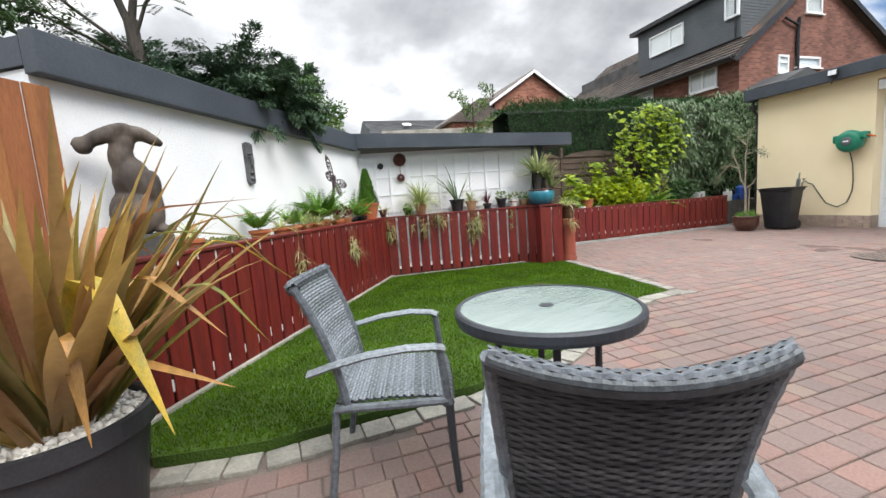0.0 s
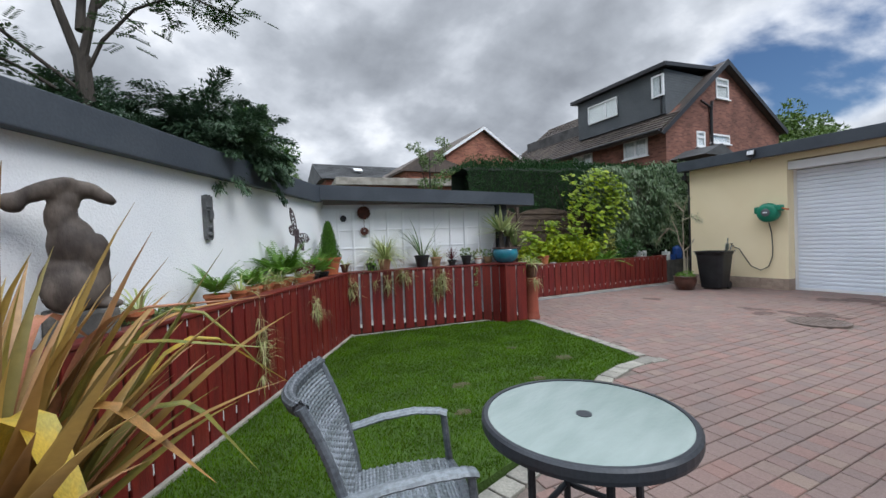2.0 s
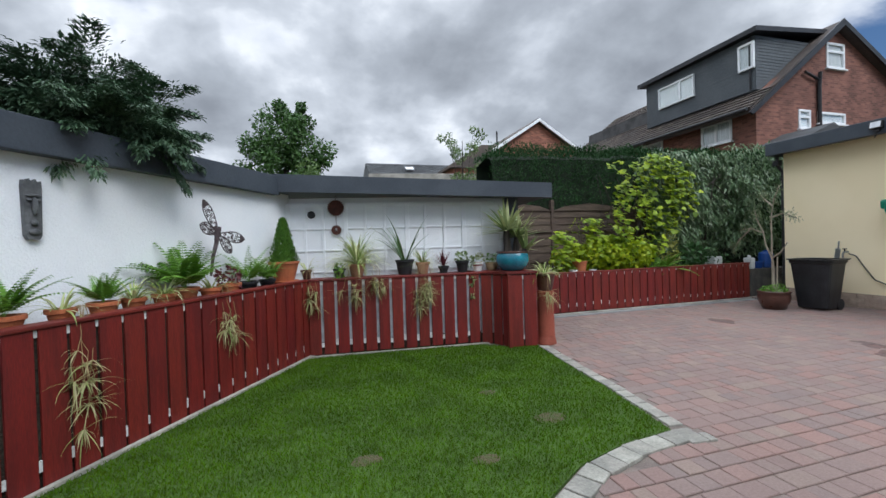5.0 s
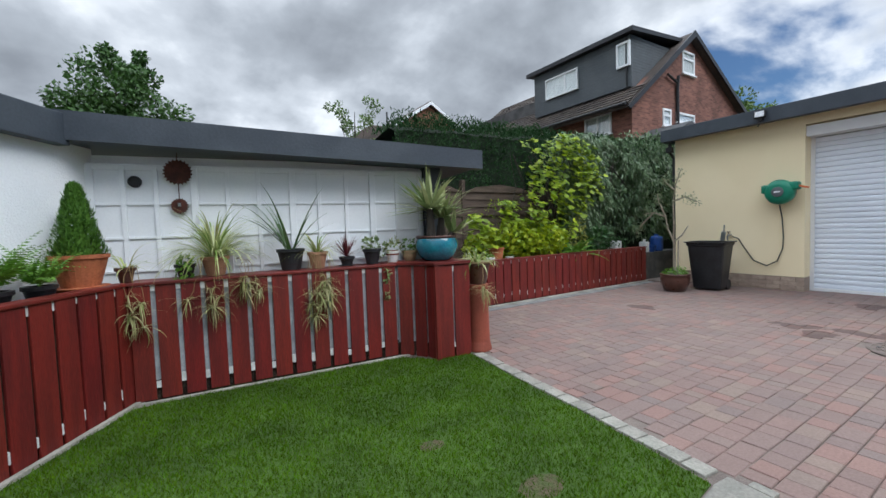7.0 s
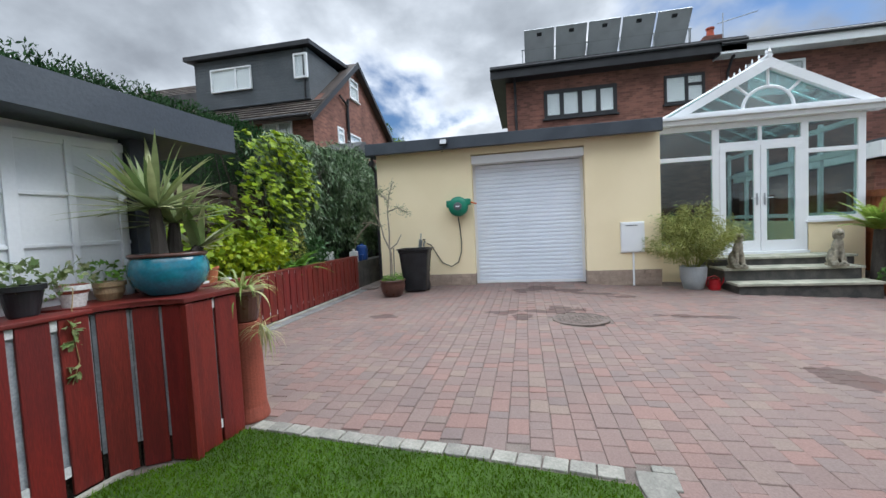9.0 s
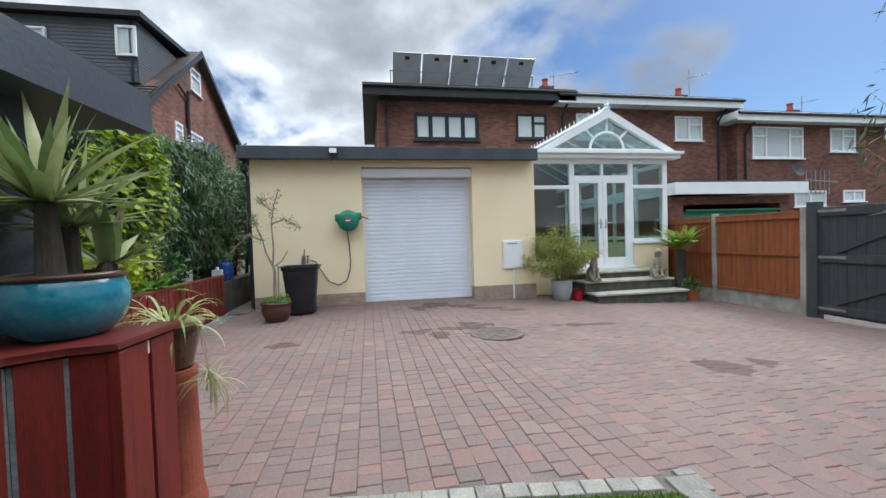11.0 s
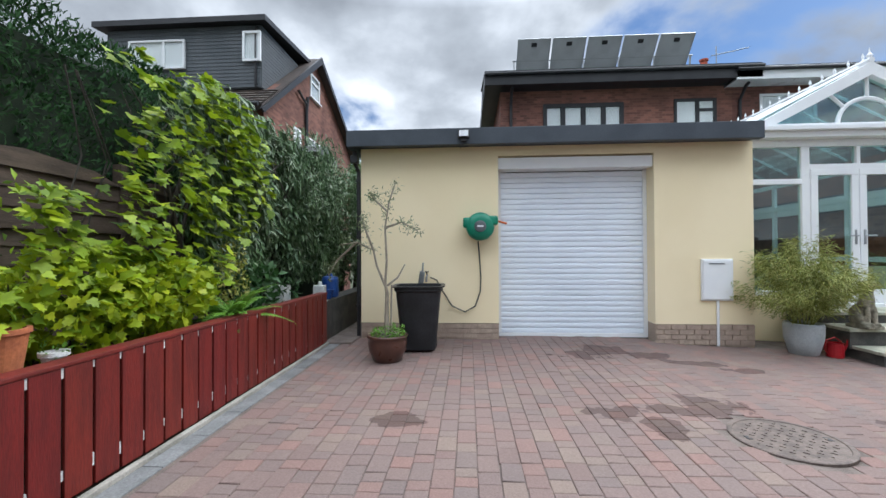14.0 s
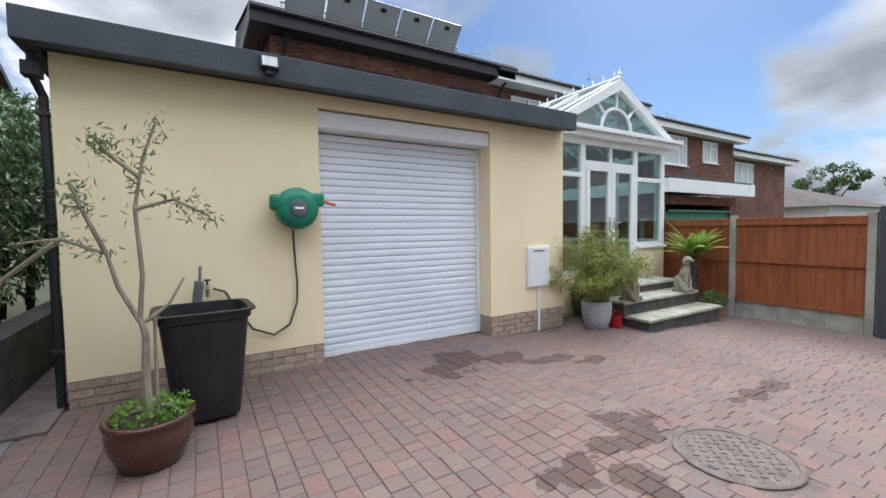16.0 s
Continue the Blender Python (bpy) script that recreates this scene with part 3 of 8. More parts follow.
own = flat_eaves_house("terraced_house", "red brick terraced house with black fascia boards and dark windows", -2.70, 4.85, 6.86, 7.25, HX, brick_red, black_paint, black_paint,
                       [(1.43, 4.08, 5.28, 6.36), (5.70, 7.05, 5.38, 6.42)], 0.6, 0.55)
white_end = flat_eaves_house("terraced_house", "red brick terraced house with white fascia boards and white windows", -11.10, -2.71, 6.80, 7.15, HX, brick_dull, upvc, upvc,
                             [(5.65, 7.05, 5.41, 6.50), (0.85, 2.6, 5.41, 6.50)], 0.6, 0.25)
low_end = flat_eaves_house("terraced_house", "lower red brick terraced house with white fascia boards", -19.6, -11.11, 6.15, 6.50, 17.9, brick_dull, upvc, upvc,
                           [(0.80, 3.60, 4.54, 5.98), (5.15, 6.64, 4.86, 5.98), (3.1, 4.9, 2.3, 3.05), (5.9, 7.2, 2.5, 3.05)], 0.5, 0.5)
last_end = flat_eaves_house("terraced_house", "distant red brick terraced house at the end of the row", -28.0, -19.9, 5.55, 5.9, 18.4, brick_dull, upvc, upvc, [(1.0, 3.4, 4.0, 5.3)], 0.5, 0.4)
window("window_1", west(3.42, 5.28, HX), 2.65, 1.08, (0.66, 1.33, 1.99), black_paint, blind_white, 0.13, (), "dark framed four-light window with white blinds")
window("window_2", west(-0.85, 5.38, HX), 1.35, 1.04, (0.75,), black_paint, blind_white, 0.09, ((1, 0.66),), "dark framed window with white blinds")
window("window_3", west(-8.36, 5.41, HX), 1.40, 1.09, (0.72,), upvc, curtain, 0.08, ((1, 0.72),), "white framed bedroom window with pale curtains")
window("window_4", west(-3.56, 5.41, HX), 1.75, 1.09, (0.9,), upvc, curtain, 0.08, ((1, 0.72),), "white framed window with pale curtains")
window("window_5", west(-11.91, 4.54, 17.9), 2.80, 1.44, (0.75, 2.05), upvc, curtain, 0.08, ((0, 1.0), (2, 1.0)), "wide white framed bedroom window")
window("window_6", west(-16.26, 4.86, 17.9), 1.49, 1.12, (0.75,), upvc, curtain, 0.08, ((1, 0.75),), "white framed bedroom window")
window("window_7", west(-14.21, 2.3, 17.9), 1.80, 0.75, (0.9,), upvc, curtain, 0.08, (), "white framed ground floor window")
window("window_8", west(-17.01, 2.5, 17.9), 1.30, 0.55, (0.65,), upvc, curtain, 0.08, (), "white framed ground floor window")
window("window_9", west(-20.9, 4.0, 18.4), 2.4, 1.3, (0.8, 1.6), upvc, curtain, 0.08, (), "white framed window of the end house")

# rainwater pipes, chimneys and aerials on the row
pipe_black = mat("black_pipe", (0.02, 0.02, 0.022), (0.03, 0.03, 0.033), rough=0.4, bump=0)
for house, y, z1 in ((own, -0.35, 6.85), (white_end, -0.2, 6.8), (white_end, -7.9, 6.8), (low_end, -0.4, 6.1)):
    bm = bmesh.new()
    tube(bm, [(-0.06, y, 0), (-0.06, y, z1 - 0.5), (-0.36, y, z1 - 0.15), (-0.5, y, z1 - 0.1)], 0.05, 8)
    part("rainwater_pipe", bm, pipe_black, house)
pot_red = mat("chimney_pot_clay", (0.42, 0.09, 0.05), (0.32, 0.08, 0.05), scale=6, rough=0.8)
for house, y, z in ((own, -3.85, 8.95), (white_end, -11.66, 8.75), (low_end, -19.05, 8.15)):
    stack = thing("chimney", "small brick chimney with a red clay pot", "chimney", ROW @ pose(22.0, y, z), "chimneys on the row")
    bm = bmesh.new(); bx(bm, -0.3, 0.3, -0.35, 0.35, -1.6, -0.02, None, 0.01); part("stack", bm, brick_dull, stack)
    bm = bmesh.new(); lathe(bm, [(0.17, -0.02), (0.15, 0.1), (0.13, 0.3), (0.17, 0.34), (0.17, 0.4), (0.1, 0.4)], 14); part("pot", bm, pot_red, stack)
for y, z, s in ((-4.35, 8.6, 1.0), (-12.35, 8.6, 1.25), (-19.9, 7.7, 1.0)):
    aerial = thing("tv_aerial", "thin metal roof television aerial", "aerial", ROW @ pose(22.0, y, z), "aerials on the row")
    bm = bmesh.new(); tube(bm, [(0, 0, -1.0), (0, 0, 1.3 * s)], 0.02, 6); part("mast", bm, steel, aerial)
    bm = bmesh.new(); tube(bm, [(0, 0.2, 0.9 * s), (0, -1.3, 1.2 * s)], 0.016, 6); part("boom", bm, steel, aerial)
    for k in range(9):
        f = k / 8
        bm = bmesh.new()
        tube(bm, [(-0.12, 0.2 - 1.5 * f, 0.9 * s + 0.3 * s * f), (0.12, 0.2 - 1.5 * f, 0.9 * s + 0.3 * s * f)], 0.008, 4)
        part("element", bm, steel, aerial)

# solar panels seen from below
solar_back = mat("solar_backsheet", (0.50, 0.53, 0.55), (0.43, 0.455, 0.475), scale=1.5, rough=0.35, bump=0.0)
rack = thing("solar_array", "five tilted solar panels on a galvanised roof frame", "solar panels", ROW @ pose(20.4, 4.2, 8.0))
bm = bmesh.new(); tube(bm, [(0.03, 0, 0.82), (0.03, -6.75, 0.82)], 0.03, 6); part("rail", bm, steel, rack)
for k in range(6):
    bm = bmesh.new(); tube(bm, [(0.03, -1.32 * k - 0.05, -0.8), (0.03, -1.32 * k - 0.05, 0.82)], 0.025, 6); part("upright", bm, steel, rack)
bm = bmesh.new(); tube(bm, [(0.03, -6.7, 0.82), (0.9, -6.95, -0.6)], 0.025, 6); part("brace", bm, steel, rack)
for k in range(5):
    y1 = 4.05 - k * 1.305
    bm = bmesh.new(); bx(bm, 0.01, 1.22, 0.0, 1.75, -0.02, 0.012); sp = part("solar_panel", bm, solar_back, rack, "grey underside of a tilted solar panel")
    sp.matrix_local = pose(19.9 - 20.4, y1 - 4.2, 9.40 - 8.0, 0, 0, -90) @ pose(0, 0, 0, -48)
    bm = bmesh.new()
    for c in ((0, 1.23, -0.005, 0.03), (0, 1.23, 1.72, 1.755), (0, 0.03, 0.03, 1.72), (1.20, 1.23, 0.03, 1.72)):
        bx(bm, c[0], c[1], c[2], c[3], -0.035, 0.02)
    part("frame", bm, aluminium, sp)
    bm = bmesh.new(); bx(bm, 0.52, 0.72, 0.14, 0.28, -0.06, -0.02, None, 0.01); part("junction_box", bm, black_paint, sp)

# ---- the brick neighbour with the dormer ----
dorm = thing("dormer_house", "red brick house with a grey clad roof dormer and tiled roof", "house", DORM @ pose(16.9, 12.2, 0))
bm = bmesh.new()                                  # gable wall with openings, then the eaves wall
gable_cuts = [(2.15, 2.79, 5.32, 6.05), (3.18, 4.75, 5.58, 6.03), (3.72, 4.75, 7.75, 8.75)]
holes(bm, 0, 9.3, -0.6, 6.05, gable_cuts[:2], 0.25, None)
for pts in ([(0.0, 6.05), (3.72, 6.05), (3.72, 9.1), (0.0, 6.3)], [(3.72, 6.05), (4.75, 6.05), (4.75, 7.75), (3.72, 7.75)], [(3.72, 8.75), (4.75, 8.75), (4.75, 9.25), (4.35, 9.45), (3.72, 9.1)],
            [(4.75, 6.05), (9.3, 6.05), (9.3, 6.5), (4.75, 9.25)]):
    prism(bm, pts, 0.0, 0.25, UPRIGHT)
holes(bm, 0.25, 12.0, -0.6, 6.05, [(0.9, 2.2, 5.0, 5.85), (4.2, 5.6, 4.9, 5.85)], 0.25, pose(0, 0, 0, 0, 0, 90) @ pose(0, -0.25, 0))
bmesh.ops.remove_doubles(bm, verts=bm.verts, dist=1e-4); part("wall", bm, brick_red, dorm)
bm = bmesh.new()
# dark blocks coloured like the unlit inside of the house
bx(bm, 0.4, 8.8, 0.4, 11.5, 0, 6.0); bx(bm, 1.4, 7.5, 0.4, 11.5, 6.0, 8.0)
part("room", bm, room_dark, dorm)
bm = bmesh.new()
slope = math.atan2(9.55 - 5.85, 21.15 - 16.3)
mL = Matrix.Translation((-0.6, -0.25, 5.85)) @ Matrix(((0, math.cos(slope), -math.sin(slope), 0), (1, 0, 0, 0), (0, math.sin(slope), math.cos(slope), 0), (0, 0, 0, 1)))
tiled(bm, mL, 12.5, 1.55, 6, 40, 0.05)
tiled(bm, mL @ pose(5.6, 1.55, 0), 6.9, 4.5, 16, 22, 0.05)
prism(bm, [(-0.6, 5.83), (4.25, 9.53), (9.5, 6.6), (9.5, 6.45), (4.25, 9.35), (-0.55, 5.68)], -0.25, 12.2, UPRIGHT)
part("roof", bm, tile_dark, dorm)
bm = bmesh.new()
for pts in ([(-0.7, 5.68), (-0.55, 5.60), (4.3, 9.32), (4.25, 9.58)], [(4.25, 9.58), (4.25, 9.36), (9.5, 6.4), (9.6, 6.58)]):
    prism(bm, pts, -0.32, -0.25, UPRIGHT)
part("bargeboard", bm, black_paint, dorm)
bm = bmesh.new(); tube(bm, [(-0.72, -0.2, 5.82), (-0.72, 12.2, 5.82)], 0.07, 8); part("gutter", bm, black_paint, dorm)
dormer = part("dormer", (lambda b: (bx(b, 0.42, 4.4, 0.30, 5.55, 6.75, 8.80), b)[1])(bmesh.new()), cladding, dorm, "dark grey clad box dormer")
for k in range(17):                               # weatherboards on the dormer's front and cheek
    z = 6.78 + k * 0.118
    bm = bmesh.new()
    prism(bm, [(0.42, z), (0.385, z), (0.40, z + 0.125), (0.42, z + 0.125)], 0.30, 5.55, UPRIGHT)
    part("weatherboard", bm, cladding, dormer)
    bm = bmesh.new()
    prism(bm, [(0.30, z), (0.265, z), (0.28, z + 0.125), (0.30, z + 0.125)], 0.42, 4.1, Matrix(((0, 0, 1, 0), (1, 0, 0, 0), (0, 1, 0, 0), (0, 0, 0, 1))))
    part("weatherboard", bm, cladding, dormer)
bm = bmesh.new(); prism(bm, [(0.12, 8.80), (4.5, 9.16), (4.5, 9.32), (0.12, 8.98)], 0.02, 5.85, UPRIGHT); part("dormer_roof", bm, black_paint, dormer)
bm = bmesh.new(); tube(bm, [(0.36, 0.45, 6.8), (0.36, 0.45, 8.75)], 0.04, 6); part("pipe", bm, pipe_black, dormer)
bm = bmesh.new(); tube(bm, [(3.2, -0.08, 0.5), (3.2, -0.08, 7.0), (3.2, -0.12, 7.5)], 0.07, 8); tube(bm, [(3.2, -0.1, 7.2), (2.4, -0.1, 7.45)], 0.05, 8); part("soil_pipe", bm, pipe_black, dorm)
bm = bmesh.new()
prism(bm, [(0.1, 4.55), (1.3, 5.05), (2.5, 4.55)], -1.6, 0.0, UPRIGHT); part("porch_roof", bm, tile_slate, dorm)
window("window_10", DORM @ pose(17.22, 16.93, 7.42, 0, 0, -90), 1.92, 0.95, (1.20,), upvc, blind_white, 0.06, (), "white framed dormer window with white blinds", False)
window("window_11", DORM @ pose(17.22, 13.06, 7.58, 0, 0, -90), 0.60, 0.98, (), upvc, curtain, 0.08, (), "narrow white framed dormer window", False)
window("window_12", DORM @ pose(16.88, 14.40, 5.0, 0, 0, -90), 1.30, 0.85, (0.65,), upvc, curtain, 0.08, (), "white framed window under the eaves")
window("window_13", DORM @ pose(20.62, 12.2, 7.75), 1.03, 1.0, (), upvc, curtain, 0.09, ((0, 0.66),), "white framed gable window with a top light")
window("window_14", DORM @ pose(19.05, 12.2, 5.32), 0.64, 0.73, (), upvc, blind_white, 0.09, ((0, 0.45),), "small white framed window")
window("window_15", DORM @ pose(20.08, 12.2, 5.58), 1.57, 0.45, (), upvc, blind_white, 0.09, (), "white framed window with a white blind")
window("window_16", DORM @ pose(16.88, 17.8, 4.9, 0, 0, -90), 1.40, 0.95, (0.7,), upvc, curtain, 0.08, (), "white framed window under the eaves")

# ---- houses further off ----
far = thing("far_house", "distant brick house with a gable towards the yard", "house", pose(8.9, 23.4, 0))
bm = bmesh.new()
holes(bm, 0.0, 8.0, -0.6, 5.6, [(0.5, 1.2, 4.2, 5.2), (4.4, 5.6, 4.3, 5.4)], 0.25, None)
prism(bm, [(2.7, 5.6), (8.0, 5.6), (8.0, 6.75), (5.35, 8.45), (2.7, 6.75)], 0, 0.25, UPRIGHT)
bx(bm, 0, 0.25, 0.25, 7, -0.6, 5.9)
bmesh.ops.remove_doubles(bm, verts=bm.verts, dist=1e-4); part("wall", bm, brick_pale, far)
# solid block, its dark colour stands in for the shade indoors
bm = bmesh.new(); bx(bm, 0.4, 7.6, 0.4, 6.5, 0, 5.5); part("room", bm, room_dark, far)
bm = bmesh.new()
prism(bm, [(2.3, 6.55), (5.35, 8.50), (8.4, 6.55), (8.4, 6.72), (5.35, 8.70), (2.3, 6.72)], -0.25, 8, UPRIGHT)
prism(bm, [(-0.3, 5.75), (1.8, 7.05), (3.2, 7.05), (3.2, 6.2), (-0.3, 5.6)], 0.2, 7.5, UPRIGHT)
prism(bm, [(-0.3, 5.6), (3.4, 5.6), (3.4, 6.1), (2.0, 6.5)], -0.3, 0.3, UPRIGHT)
part("roof", bm, tile_dark, far)
bm = bmesh.new()
prism(bm, [(2.25, 6.5), (5.35, 8.46), (8.45, 6.5), (8.45, 6.68), (5.35, 8.66), (2.25, 6.68)], -0.32, -0.25, UPRIGHT)
part("bargeboard", bm, upvc, far)
bm = bmesh.new(); tube(bm, [(3.6, 2, 6.6), (3.6, 2, 8.4)], 0.05, 6); part("flue", bm, pipe_black, far)
window("window_17", pose(9.4, 23.4, 4.2), 0.7, 1.0, (0.35,), upvc, curtain, 0.08, (), "small white window of the far house", False)
window("window_18", pose(13.3, 23.4, 4.3), 1.2, 1.1, (0.6,), upvc, curtain, 0.08, (), "white window of the far house", False)
grey = thing("far_bungalow", "distant bungalow with a grey slate roof", "house", pose(6.9, 30.0, 0))
bm = bmesh.new(); bx(bm, -1.5, 4.6, 0, 8, -0.6, 6.2); part("wall", bm, brick_pale, grey)
bm = bmesh.new(); mG = pose(-1.9, -0.4, 6.05, 24); tiled(bm, mG, 7.0, 4.2, 12, 18, 0.05)
prism(bm, [(-0.4, 6.0), (3.45, 7.7), (8.4, 6.0)], -1.9, 5.1, Matrix(((0, 0, 1, 0), (1, 0, 0, 0), (0, 1, 0, 0), (0, 0, 0, 1)))); part("roof", bm, tile_slate, grey)
bm = bmesh.new(); bx(bm, 0.3, 0.9, 1.0, 1.6, 0.05, 0.12, pose(0, 0, 6.1) @ pose(0.5, 0.0, 0.3, 24), 0.01); part("rooflight", bm, upvc, grey)
low = thing("low_garage_roof", "flat grey roof of a neighbour's garage behind the shed", "garage", pose(3.6, 17.0, 0, 0, 0, -6))
bm = bmesh.new(); bx(bm, 0, 5.2, 0, 5, -0.6, 3.75); part("wall", bm, brick_pale, low)
bm = bmesh.new(); bx(bm, -0.2, 5.4, -0.25, 5.2, 3.75, 4.05, None, 0.02); part("roof", bm, concrete, low)
bung = thing("far_bungalow", "low bungalow with a dark tiled hipped roof beyond the fence", "house", pose(21.0, -32.0, 0))
bm = bmesh.new(); bx(bm, -4, 16, -18, 0, -0.6, 2.9); part("wall", bm, render_white, bung)
bm = bmesh.new()
vs = [bm.verts.new(c) for c in ((-4.6, 0.6, 2.8), (-4.6, -18.6, 2.8), (16.6, -18.6, 2.8), (16.6, 0.6, 2.8), (2.5, -6.5, 5.4), (9.5, -11.5, 5.4))]
for f in ((0, 1, 4), (1, 2, 5, 4), (2, 3, 5), (3, 0, 4, 5), (3, 2, 1, 0)):
    bm.faces.new([vs[i] for i in f])
part("roof", bm, tile_dark, bung)

# ---- the glass room ----
CX, CY0, CY1 = 11.57, -2.32, 1.62
CMID, CAPEX, CEAVE = -0.62, 4.42, 3.20
cons = thing("conservatory", "white framed glass conservatory with double doors, closed", "conservatory", pose(CX, 0, 0))
bm = bmesh.new()
bx(bm, 0.0, 0.22, CY0, -1.32, -0.6, 1.05); bx(bm, 0.0, 0.22, 0.30, CY1, -0.6, 0.62); bx(bm, 0.22, 6.1, CY0, CY0 + 0.22, -0.6, 1.05); bx(bm, 0.02, 0.22, -1.32, 0.30, -0.6, 0.44)
part("base_wall", bm, render_cream, cons)
bm = bmesh.new(); bx(bm, 0.23, 6.1, CY0 + 0.22, CY1, 0.36, 0.45); part("floor", bm, concrete, cons)
bm = bmesh.new(); bx(bm, -0.05, 0.16, CY0 - 0.04, -1.30, 1.05, 1.11, None, 0.008); part("window_sill", bm, upvc, cons)


def bar(name, y0, y1, z0, z1, x0=0.0, x1=0.09, parent=cons):
    b = bmesh.new(); bx(b, x0, x1, min(y0, y1), max(y0, y1), z0, z1, None, 0.008)
    return part(name, b, upvc, parent)


for y in (CY0, -1.34, 0.28, CY1 - 0.08):
    bar("post", y, y + 0.13 if y != CY1 - 0.08 else CY1, 0.46 if -1.4 < y < 0.4 else (1.11 if y < 0 else 0.62), 3.08)
bar("head_rail", CY0, CY1, 3.08, 3.20)
for y0, y1, z in ((CY0 + 0.13, -1.34, 2.46), (0.41, CY1 - 0.08, 2.46)):
    bar("transom", y0, y1, z, z + 0.09)
bar("transom", -1.21, 0.28, 2.70, 2.79); bar("mullion", -0.51, -0.45, 2.79, 3.08)
bar("bottom_rail", CY0 + 0.13, -1.34, 1.11, 1.18); bar("bottom_rail", 0.41, CY1 - 0.08, 0.62, 0.70)
bar("threshold", -1.30, 0.32, 0.44, 0.50, -0.12, 0.1)
for y0, y1, z0, z1 in ((CY0 + 0.13, -1.34, 1.18, 2.46), (CY0 + 0.13, -1.34, 2.55, 3.08), (0.41, CY1 - 0.08, 0.70, 2.46), (0.41, CY1 - 0.08, 2.55, 3.08), (-1.21, -0.51, 2.79, 3.08), (-0.45, 0.28, 2.79, 3.08)):
    bm = bmesh.new(); bx(bm, 0.04, 0.055, y0, y1, z0, z1); part("pane", bm, glass_teal, cons).visible_shadow = False
for y0, y1, hy in ((-1.21, -0.475, -0.54), (-0.465, 0.28, -0.40)):
    leaf = part("door", (lambda b: ([bx(b, -0.02, 0.05, *c, None, 0.006) for c in ((y0, y1, 0.50, 0.72), (y0, y1, 2.60, 2.70), (y0, y0 + 0.11, 0.72, 2.60), (y1 - 0.11, y1, 0.72, 2.60))], b)[1])(bmesh.new()), upvc, cons)
    bm = bmesh.new(); bx(bm, 0.01, 0.025, y0 + 0.11, y1 - 0.11, 0.72, 2.60); part("pane", bm, glass_teal, leaf).visible_shadow = False
    bm = bmesh.new(); bx(bm, -0.032, -0.02, hy - 0.016, hy + 0.016, 1.46, 1.70, None, 0.004); tube(bm, [(-0.03, hy, 1.60), (-0.075, hy, 1.60), (-0.08, hy + (0.13 if hy > -0.475 else -0.13), 1.60)], 0.010, 8); part("door_handle", bm, steel, leaf)
# gable
EY0, EY1 = CY0 - 0.28, 1.66
bar("eaves_beam", EY0, EY1, 3.20, 3.30, -0.16, 0.12); bar("gutter", EY0 - 0.04, EY1, 3.30, 3.37, -0.24, 0.05)
YZX = Matrix(((0, 0, 1, 0), (1, 0, 0, 0), (0, 1, 0, 0), (0, 0, 0, 1)))      # (x, y, z) -> (z, x, y)
for ys in ((EY0, CMID), (2 * CMID - EY0, CMID)):
    bm = bmesh.new()
    prism(bm, [(ys[0], 3.34), (ys[1], CAPEX), (ys[1], CAPEX - 0.21), (ys[0] + (0.30 if ys[0] < CMID else -0.30), 3.34)], -0.10, 0.06, YZX)
    part("gable_rafter", bm, upvc, cons)
bar("gable_sill", -2.3, 1.06, 3.37, 3.45, -0.06, 0.05)
bm = bmesh.new(); tube(bm, [(0.0, CMID + 0.46 * math.cos(k * math.pi / 14), 3.44 + 0.42 * math.sin(k * math.pi / 14)) for k in range(15)], 0.035, 6); part("gable_arch", bm, upvc, cons)
for ang, r1 in ((90, 0.80), (40, 0.98), (140, 0.98)):
    c, s = math.cos(radians(ang)), math.sin(radians(ang))
    r1 = min(r1, (CAPEX - 0.15 - 3.44) / (s + abs(c) * 0.62))
    bm = bmesh.new(); tube(bm, [(0.0, CMID + 0.46 * c, 3.44 + 0.42 * s), (0.0, CMID + r1 * c, 3.44 + r1 * s)], 0.03, 6); part("gable_bar", bm, upvc, cons)
bm = bmesh.new(); prism(bm, [(EY0 + 0.3, 3.44), (CMID, CAPEX - 0.12), (2 * CMID - EY0 - 0.3, 3.44)], 0.0, 0.015, YZX); part("pane", bm, glass_roof, cons).visible_shadow = False
for k, (ys, sgn) in enumerate(((EY0, 1), (2 * CMID - EY0, -1))):
    bm = bmesh.new(); prism(bm, [(ys, 3.36), (CMID, CAPEX - 0.02), (CMID, CAPEX), (ys, 3.39)], 0.06, 6.2, YZX); part("roof_glazing", bm, glass_roof, cons).visible_shadow = False
    for j in range(8):
        xx = 0.1 + j * 0.84
        bm = bmesh.new(); tube(bm, [(xx, ys, 3.40), (xx, CMID, CAPEX + 0.01)], 0.03, 4); part("rafter", bm, upvc, cons)
bm = bmesh.new(); tube(bm, [(-0.1, CMID, CAPEX + 0.03), (6.2, CMID, CAPEX + 0.03)], 0.05, 6); part("ridge_bar", bm, upvc, cons)
for j in range(23):
    bm = bmesh.new(); xx = 0.05 + j * 0.26
    lathe(bm, [(0.022, 0), (0.010, 0.035), (0.024, 0.06), (0.010, 0.105), (0.002, 0.135)], 6, pose(xx, CMID, CAPEX + 0.07)); part("ridge_crest", bm, upvc, cons)
bm = bmesh.new(); lathe(bm, [(0.04, 0), (0.018, 0.05), (0.045, 0.09), (0.015, 0.14), (0.004, 0.22)], 10, pose(-0.06, CMID, CAPEX + 0.02)); part("finial", bm, upvc, cons)
bm = bmesh.new()
